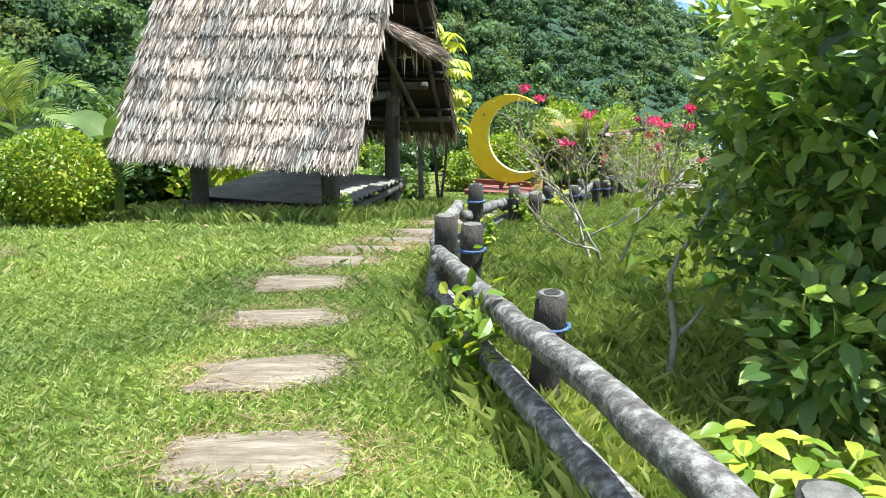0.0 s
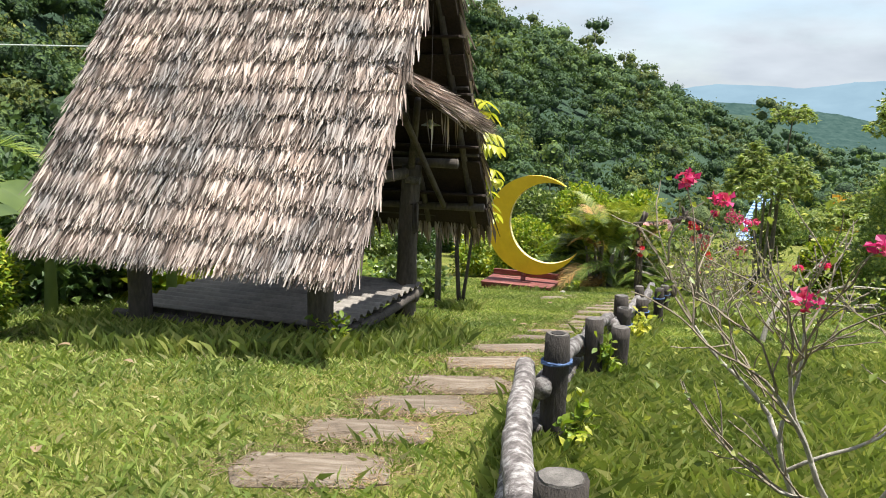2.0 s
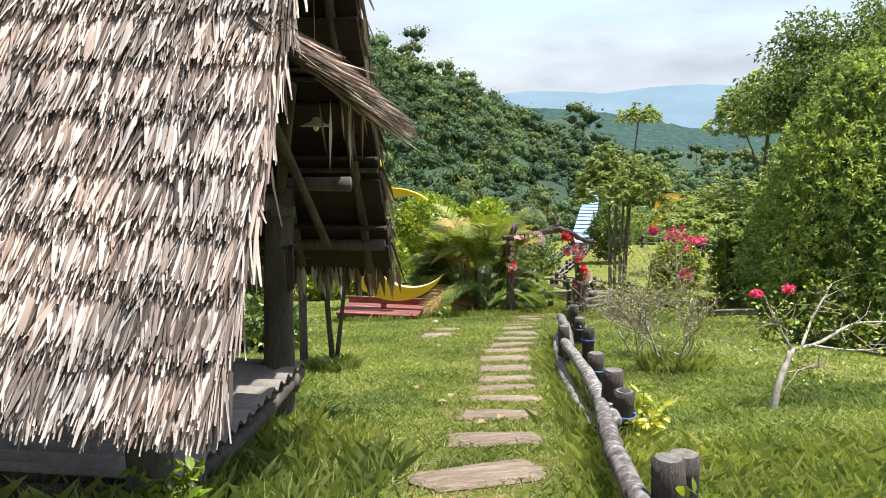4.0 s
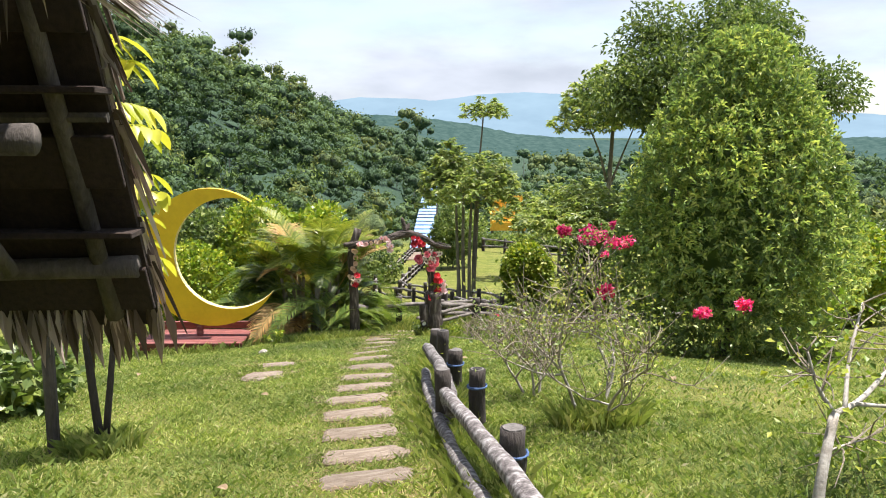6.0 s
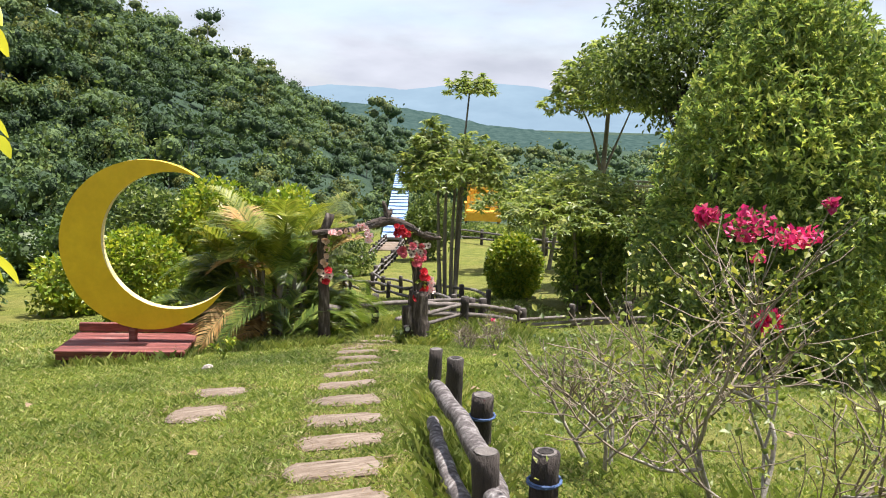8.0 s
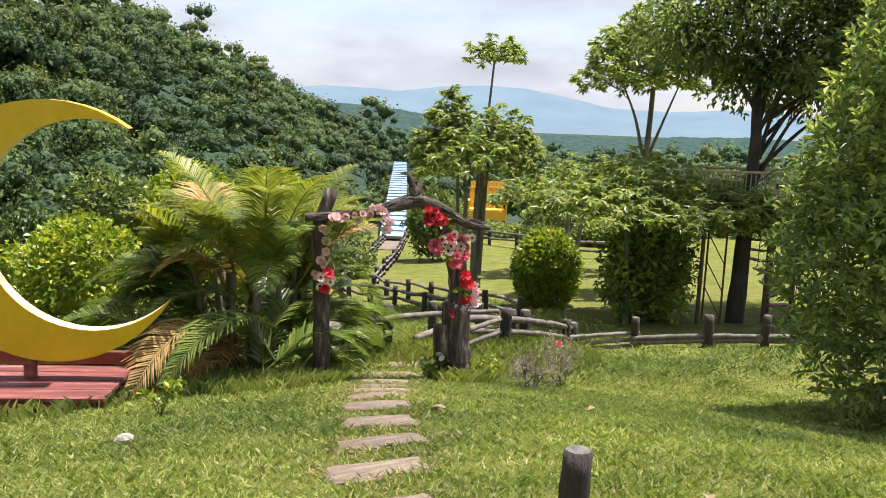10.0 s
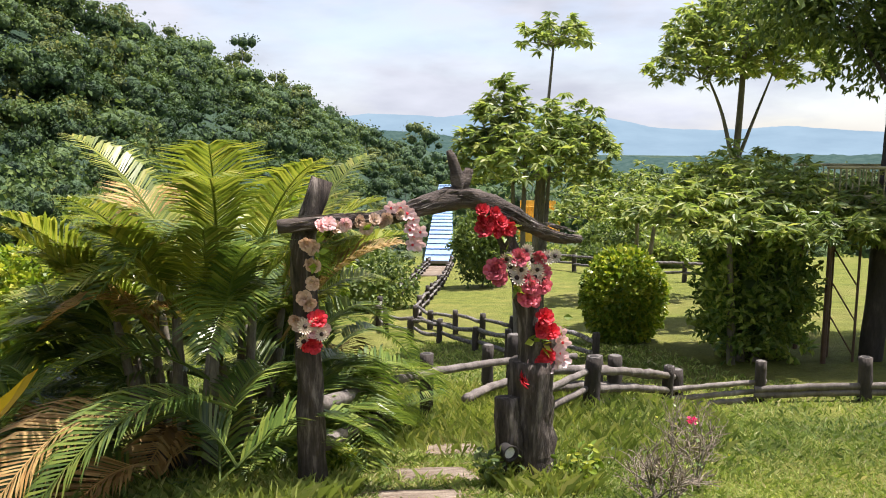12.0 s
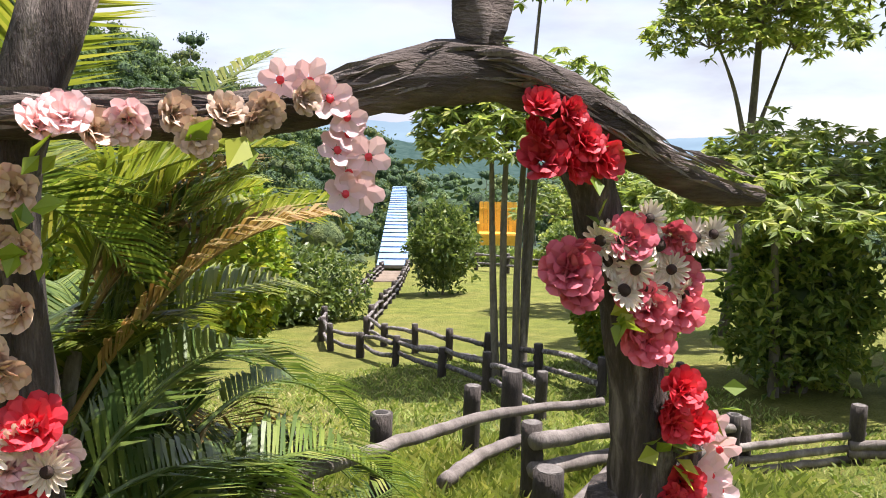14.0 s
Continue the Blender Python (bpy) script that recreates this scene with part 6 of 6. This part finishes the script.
for i, (x, y) in enumerate([(-4.9, 12.2), (-6.3, 12.9), (-3.9, 13.6), (-9.2, 13.6), (-2.9, 15.6)]):
    make_banana((x, y, L(x, y)), 120 + i)
for i, (x, y, s) in enumerate([(-6.9, 13.8, 2.2), (-8.6, 14.8, 2.5), (-5.2, 15.6, 2.3), (-10.4, 13.2, 2.4), (-7.5, 17.5, 2.8), (-4.2, 17.8, 2.2)]):
    make_palm((x, y, L(x, y)), "tall feathery palm in the thicket", 2, 15, s, 1.9, 140 + i, 0.04, 0.2, 0.62)
g0 = np.random.default_rng(19)
for i in range(44):
    x = -13 + 9.6 * g0.random() if i < 26 else -9 + 15 * g0.random()
    y = 13.8 + 9 * g0.random() if i < 26 else 38 + 14 * g0.random() + max(0, -3 - x) * -1.5
    h0 = g0.uniform(0.4, 0.9) + (0.12 * max(0, y - 14.5) if i < 26 else 0.5)
    make_shrub("thicket_shrub", (x, y, L(x, y)), (g0.uniform(0.9, 1.7), g0.uniform(0.9, 1.5), h0), 1500, 0.19, ("leaf", "leaf_dark", "leaf_bright")[i % 3 if i % 5 else 1], 400 + i, "dense green shrub of the thicket behind the hut", "shrub", "thicket behind the hut", lift=-0.2, lump=0.28)


for i, (x, y) in enumerate([(-0.9, 17.4), (-1.9, 17.0), (-3.0, 16.7), (-4.1, 16.3)]):
    make_shrub("hedge_shrub", (x, y, L(x, y)), (0.75, 0.6, 0.42), 1500, 0.13, ("leaf", "leaf_bush")[i % 2], 470 + i, "low leafy green hedge behind the hut", "shrub", "hedge behind the hut", lift=-0.1, lump=0.2)


def make_second_hut():
    at = (-8.2, 11.2, L(-8.2, 11.2))
    e = thing("thatched_hut", at, "edge of a second thatched hut at the lawn's side", "hut")
    r1 = part("roof_slope", slab(-1.0, 1.0, 1.45, 1.45, 0.0, 3.3, 0.05), M["thatch_core"], e)
    v, f = thatch_strips(-1.05, 1.05, 1.5, 1.4, 0.0, 3.3, 9, 420, 31, 1)
    part("thatch", (v, f), M["thatch"], r1, kind="stuff")
    for o in (r1,):
        o.matrix_basis = pose(0, 0, 0, 0, 0, -90)
    for x, y in ((0.9, -0.75), (0.9, 0.75), (-0.9, -0.75), (-0.9, 0.75)):
        part("post", tube([(x, y, -0.3), (x, y, 2.3)], [0.07, 0.065], 9, 0.06), M["hut_wood"], e, smooth=True)
    part("log_beam", tube([(1.15, -1.0, 1.75), (1.15, 1.0, 1.7)], [0.06, 0.055], 9, 0.06), M["bark"], e, smooth=True)


make_second_hut()
cb = thing("overhead_cable", (-8.2, 14.6, 2.74), "thin pale overhead cable", "cable")
part("cable", tube(curve_pts([(-12, -0.1, 0.05), (0, 0, 0), (3.3, 0.2, 0.02), (8, 0.4, 0.3)], 20), [0.011], 6), M["cable"], cb)
part("pole", tube([(8, 0.4, -4.5), (8, 0.4, 0.5)], [0.05, 0.045], 8), M["hut_wood"], cb)
part("pole", tube([(-12, -0.1, -3.5), (-12, -0.1, 0.3)], [0.05, 0.045], 8), M["hut_wood"], cb)

# ---------------------------------------------------------------- forest
def forest(name, label, spots, seed, leaf_k=1.0, mat="leaf_far", per=230):
    """Crowns of broken leafy clumps with trunks, as one wood."""
    g = np.random.default_rng(seed)
    lv, cores, trunks = ([], [], []), ([], [], []), []
    for i, (x, y, z, r, hgt) in enumerate(spots):
        sort = (0, 0, 1, 0, 2, 1)[int(g.integers(0, 6))]
        lobes = 5
        n = int(per * (1.3 if math.hypot(x, y) < 110 else 1.0 if math.hypot(x, y) < 190 else 0.7))
        for k in range(lobes):
            a = k * 1.4 + g.uniform(0, 1)
            rr = r * (0.62 if k == 0 else g.uniform(0.34, 0.58))
            off = 0.12 if k == 0 else g.uniform(0.4, 0.8)
            c = np.array([x + r * off * math.cos(a), y + r * off * math.sin(a), z + hgt - r * (0.6 if k == 0 else g.uniform(0.5, 1.35))])
            hull = np.array([rr, rr, rr * g.uniform(0.7, 1.15)])
            lv[sort].append(crown(c, hull, n // lobes, rr * 0.36 * leaf_k, seed * 7 + i * 5 + k, 0.5, 0.45, 5, 0.25, 0.36, lay=True))
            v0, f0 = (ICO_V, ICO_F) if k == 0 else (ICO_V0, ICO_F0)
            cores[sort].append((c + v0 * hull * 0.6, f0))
        if i % 3 == 0 or hgt > 2.4 * r:
            trunks.append(tube([(x, y, z - 1), (x, y, z + hgt * 0.8)], [0.014 * hgt, 0.008 * hgt], 5))
    e = thing(name, (0, 0, 0), label, "forest", kind="stuff")
    for k, m in enumerate((mat, "leaf_far_light", "leaf_far_olive")):
        part("foliage", joined_tris(*lv[k]), M[m], e, kind="stuff")
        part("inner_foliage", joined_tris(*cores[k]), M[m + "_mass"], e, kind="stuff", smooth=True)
    if trunks:
        part("trunks", joined(*trunks), M["bark_pale"], e, kind="stuff")


_b = bmesh.new()
bmesh.ops.create_icosphere(_b, subdivisions=1, radius=1.0)
_b.verts.index_update()
ICO_F0 = np.array([[q.index for q in face.verts] for face in _b.faces])
ICO_V0 = np.array([q.co[:] for q in _b.verts])
_b.free()
_b = bmesh.new()
bmesh.ops.create_icosphere(_b, subdivisions=2, radius=1.0)
_b.verts.index_update()
ICO_V = np.array([q.co[:] for q in _b.verts])
ICO_F = np.array([[q.index for q in face.verts] for face in _b.faces])
_b.free()


def hill_spots():
    g = np.random.default_rng(23)
    out = []
    while len(out) < 1230:
        b = g.uniform(-40, 24.5)
        t = g.random() ** 0.75
        near = np.interp(b, [-60, -20, 0, 10, 18, 30], [26, 32, 52, 60, 66, 110])
        far = np.interp(b, [-40, -15, 0, 10, 18, 30], [80, 125, 195, 268, 340, 370])
        r = near + (far - near) * t
        x, y = r * math.sin(radians(b)), 8 + r * math.cos(radians(b))
        if 19 < x - 0.37 * (y - 60) + 0 < 22 and y < 120:
            continue
        k = g.uniform(0.5, 1.0) + 0.35 * g.random() ** 3
        low = float(np.interp(b, [12, 18, 24], [1, 0.7, 0.55]))
        rad = (1.6 + r * 0.014) * k * low
        out.append((x, y, L(x, y) - 0.5, rad, rad * g.uniform(1.5, 2.3)))
    # a few that stand above the rest on the crest
    for b, r, hh in ((9.3, 262, 19), (8.9, 258, 14), (5.0, 240, 14), (6.6, 250, 12), (11.6, 280, 13), (12.6, 285, 12), (14.6, 310, 11), (2.2, 225, 14), (-1.5, 190, 13), (-6.0, 160, 12)):
        x, y = r * math.sin(radians(b)), 8 + r * math.cos(radians(b))
        out.append((x, y, L(x, y), 4.4, hh))
    return out


forest("hill_forest", "dense dark green rainforest covering the hillside", hill_spots(), 29, 0.8, "leaf_far", 420)


def valley_spots():
    g = np.random.default_rng(37)
    out = []
    while len(out) < 760:
        b = g.uniform(17, 75)
        r = 62 + 800 * g.random() ** 1.8
        x, y = r * math.sin(radians(b)), 8 + r * math.cos(radians(b))
        d = abs((x - 20.5) * 0.923 - (y - 60.6) * 0.385)
        if d < 4 and y < 122:
            continue
        if b < 20 and r > 110:
            continue
        if x < 34 and y < 66 or 19 < b < 33 and r < 84:
            continue
        rad = (1.7 + r * 0.014) * g.uniform(0.7, 1.3)
        z = L(x, y)
        out.append((x, y, z - 0.4, rad, min(rad * 2.2, -4.2 - z if r < 140 else 99)  if r < 140 else rad * 2.2))
    return [s for s in out if s[4] > 1.0]


forest("valley_forest", "dark green forest filling the valley floor", valley_spots(), 43, 1.0, "leaf_far", 150)

# ---------------------------------------------------------------- grass
def blades(x, y, hgt, width, g, bend=0.5):
    n = len(x)
    z = land(x, y)
    p = np.stack([x, y, z - 0.01], 1)
    a = g.uniform(0, 6.28, n)
    s = np.stack([np.cos(a), np.sin(a), 0 * a], 1) * (width * g.uniform(0.7, 1.3, n))[:, None]
    b = g.uniform(0, 6.28, n)
    lean = np.stack([np.cos(b), np.sin(b), 0 * b], 1) * (hgt * bend * g.uniform(0.3, 1.5, n))[:, None]
    up = np.stack([0 * hgt, 0 * hgt, hgt], 1)
    v = np.stack([p - s, p + s, p + up * 0.62 + lean * 0.35 + s * 0.7, p + up * 0.9 + lean], 1).reshape(-1, 3)
    i = np.arange(n)[:, None] * 4
    return v, np.concatenate([i + [0, 1, 2], i + [0, 2, 3]], 1).reshape(-1, 3)


FENCE_X = lambda y: np.interp(y, [-2, 1, 2.5, 4.1, 6.5, 8.8, 10.4, 12, 14, 16, 18, 24], [1.6, 1.1, 0.6, 0.25, 0.45, 1.2, 1.7, 2.2, 2.75, 3.5, 4.3, 7.0])


def keep_clear(x, y, pad):
    ok = np.ones(len(x), bool)
    for sx, sy in STONE_AT:
        w, d = (0.34, 0.22) if (sx, sy) not in PADS else (0.25, 0.31)
        ok &= (np.abs(x - sx) / (w - pad)) ** 4 + (np.abs(y - sy) / (d - pad)) ** 4 > 1
    return ok


def make_grass():
    g = np.random.default_rng(47)
    out = []
    # mown lawn, thickest along the walk
    for (x0, x1, y0, y1), n, h, w in (((-3.2, 1.6, 0.3, 5.5), 115000, 0.042, 0.0042), ((-5.5, 2.2, 0.2, 9.5), 100000, 0.042, 0.0046), ((6.0, 11.5, 18, 27), 60000, 0.05, 0.007), ((-3.0, 5.0, 9.5, 17.5), 110000, 0.045, 0.0048), ((-1.0, 8.5, 17.5, 25.5), 110000, 0.05, 0.0055), ((-9, 0, 5, 16), 30000, 0.07, 0.007), ((2, 16, 8, 26), 80000, 0.05, 0.009), ((-2, 14, 24, 36), 40000, 0.08, 0.012)):
        x, y = g.uniform(x0, x1, n), g.uniform(y0, y1, n)
        ok = keep_clear(x, y, 0.06)
        x, y = x[ok], y[ok]
        clump = 0.9 + 0.25 * (np.sin(x * 5.1 + 3 * np.sin(y * 2.2)) * np.sin(y * 4.3 + x))
        out.append(blades(x, y, h * clump * g.uniform(0.6, 1.5, len(x)), w, g, 0.9))
    v, f = joined_tris(*out)
    ob = solo("lawn_grass", (v, f), M["grass"], "short bright green mown lawn grass", "grass", kind="stuff")
    # long grass beyond the fence and under it, and round the hut and palm
    out = []
    n = 70000
    x, y = g.uniform(0.2, 5.2, n), g.uniform(0, 9.5, n)
    ok = x > FENCE_X(y) + 0.02
    out.append(blades(x[ok], y[ok], g.uniform(0.05, 0.17, ok.sum()), 0.004, g, 0.8))
    n = 16000
    y = g.uniform(0, 18, n)
    x = FENCE_X(y) + g.normal(-0.02, 0.12, n)
    out.append(blades(x, y, g.uniform(0.06, 0.2, n), 0.0055, g, 0.6))
    n = 7000
    a, r = g.uniform(0, 6.28, n), np.sqrt(g.random(n)) * 1.5
    out.append(blades(-1.8 + r * 1.35 * np.cos(a), 10.0 + r * np.sin(a), g.uniform(0.08, 0.26, n), 0.007, g, 0.6))
    for cx, cy, rr, m in ((4.1, 24.3, 0.9, 3000), (6.7, 23.9, 0.4, 1500), (4.96, 24.1, 0.3, 700), (1.38, 5.3, 0.35, 1300), (3.75, 13.35, 0.35, 1400), (0.15, 14.9, 0.3, 700), (-1.1, 9.2, 0.25, 700), (-2.7, 9.3, 0.3, 700), (-0.5, 11.2, 0.3, 600), (1.9, 24.2, 1.1, 1600), (8.0, 27.0, 2.5, 6000), (7.0, 27.5, 2.0, 4000)):
        a, r = g.uniform(0, 6.28, m), np.sqrt(g.random(m)) * rr
        out.append(blades(cx + r * np.cos(a), cy + r * np.sin(a), g.uniform(0.06, 0.24, m), 0.006, g, 0.6))
    solo("long_grass", joined_tris(*out), M["tall_grass"], "long uncut green grass along the fence", "grass", kind="stuff")
    # dry clippings round the slabs
    out = []
    for sx, sy in STONES + PADS:
        m = 800 if sy < 9 else 260
        a = g.uniform(0, 6.28, m)
        x = sx + np.cos(a) * g.normal(0.40, 0.09, m)
        y = sy + np.sin(a) * g.normal(0.30, 0.07, m)
        p = np.stack([x, y, land(x, y) + g.uniform(0.025, 0.05, m)], 1)
        d = np.stack([g.normal(0, 1, m), g.normal(0, 1, m), g.normal(0, 0.1, m)], 1)
        out.append(leaves(p, d, g.uniform(0.03, 0.085, m), 0.03, 0.02, g))
    solo("dry_clippings", joined_tris(*out), M["straw"], "dry brown grass clippings round the slabs", "dry grass", kind="stuff")


make_grass()


# ---------------------------------------------------------------- small things
def make_small_things():
    g = np.random.default_rng(61)
    # coil of hose on the hut's post
    c = thing("hose_coil", (-0.40, 11.02, 0.86), "thin dark hose coiled on a peg of the hut post", "hose")
    a = np.linspace(0, 8 * np.pi, 90)
    part("coil", tube(np.stack([0.012 * a / 6 - 0.02, 0.11 * np.cos(a) * (1 + 0.05 * np.sin(a * 0.37)), 0.15 * np.sin(a) + 0.01 * np.cos(a * 0.3)], -1), [0.008], 5), M["bark_dark"], c)
    part("peg", tube([(-0.05, 0, 0.15), (0.07, 0, 0.17)], [0.012, 0.012], 6), M["hut_wood"], c)
    # spotlight at the foot of the arch
    s = thing("garden_spotlight", (6.36, 23.88, L(6.36, 23.88)), "small black garden spotlight beside the arch stump", "lamp")
    n = 14
    t = np.linspace(0, 2 * np.pi, n, endpoint=False)
    prof = [(0.02, 0.0), (0.05, 0.01), (0.055, 0.10), (0.062, 0.105), (0.062, 0.125), (0.05, 0.12), (0.045, 0.09)]
    v = np.concatenate([np.stack([r * np.cos(t), -np.full(n, y), 0.33 + r * np.sin(t)], -1) for r, y in prof])
    f = [(k * n + j, k * n + (j + 1) % n, (k + 1) * n + (j + 1) % n, (k + 1) * n + j) for k in range(len(prof) - 1) for j in range(n)] + [tuple(range(n))]
    part("housing", (v, f), M["hollow"], s, "", True)
    part("lens", tube([(0, -0.088, 0.33), (0, -0.092, 0.33)], [0.044, 0.044], 14), M["white"], s, "pale glass lens")
    part("spike", tube([(0, -0.03, -0.1), (0, -0.03, 0.29)], [0.012, 0.014], 7), M["hollow"], s)
    # limes on the near bush
    for k, (x, y, z) in enumerate([(1.42, 2.62, 1.22), (1.62, 2.5, 1.05), (1.75, 3.6, 1.3)]):
        fr = thing("lime", (x, y, z), "round green lime hanging in the bush", "fruit", "limes in the bush")
        part("fruit", core((0, 0, 0), (0.035, 0.035, 0.033), 5, 0.04, 2, 1.0), M["lime"], fr, "", True)
        part("stalk", tube([(0, 0, 0.03), (0.05, 0.05, 0.16)], [0.003, 0.003], 5), M["leaf"], fr)
    # fallen leaves on the lawn
    for k in range(26):
        x, y = (g.uniform(-3.5, 1.2), g.uniform(3, 14)) if k < 16 else (g.uniform(0.5, 8), g.uniform(15, 23))
        if not keep_clear(np.array([x]), np.array([y]), -0.05)[0]:
            continue
        le = new("fallen_leaf", mesh_of("fallen_leaf", broad_leaf((0, 0, 0), [1, 0.2, 0.25], g.uniform(0.08, 0.14), 0.03, g), M["straw"]))
        le.matrix_world = pose(x, y, L(x, y) + 0.045, 0, 0, g.uniform(0, 360))
        tagged(le, "curled dry brown leaf fallen on the lawn", "leaf", "fallen leaves on the lawn")
    # leafy weeds by the fence posts
    for k, (x, y, r, m, mt) in enumerate([(1.72, 9.8, 0.16, 130, "leaf_yellow"), (0.62, 6.3, 0.14, 90, "leaf_bright"), (1.12, 8.0, 0.14, 110, "leaf_bright"), (6.95, 23.85, 0.16, 110, "leaf_bright"), (6.25, 23.9, 0.16, 90, "leaf"), (5.25, 24.5, 0.2, 120, "leaf_bright"), (3.0, 22.6, 0.16, 90, "leaf_bright"), (-0.95, 9.0, 0.14, 80, "leaf_bright")]):
        w = thing("leafy_weed", (x, y, L(x, y)), "leafy green weed growing at the foot of a post", "plant", "weeds at the posts")
        tips = g.normal(0, 1, (7, 3)) * [r * 0.6, r * 0.6, 0.05] + [0, 0, 0.26]
        for q in tips:
            part("stem", tube(curve_pts([(0, 0, -0.03), q * [0.4, 0.4, 0.6], q], 5), [0.005, 0.003], 4), M["leaf"], w)
        q = tips[g.integers(0, 7, m)] * g.uniform(0.55, 1.05, (m, 1)) + g.normal(0, 0.025, (m, 3))
        part("leaves", fine_leaves(q, g.normal(0, 1, (m, 3)) + [0, 0, 0.2], g.uniform(0.04, 0.09, m), 0.28, g), M[mt], w, kind="stuff")
    # pale pebble by the bench
    st = thing("pebble", (2.6, 21.35, L(2.6, 21.35)), "small whitish stone on the grass by the bench", "stone")
    part("stone", core((0, 0, 0.03), (0.07, 0.055, 0.045), 8, 0.18, 2, 1.0), M["bark_pale"], st)


make_small_things()
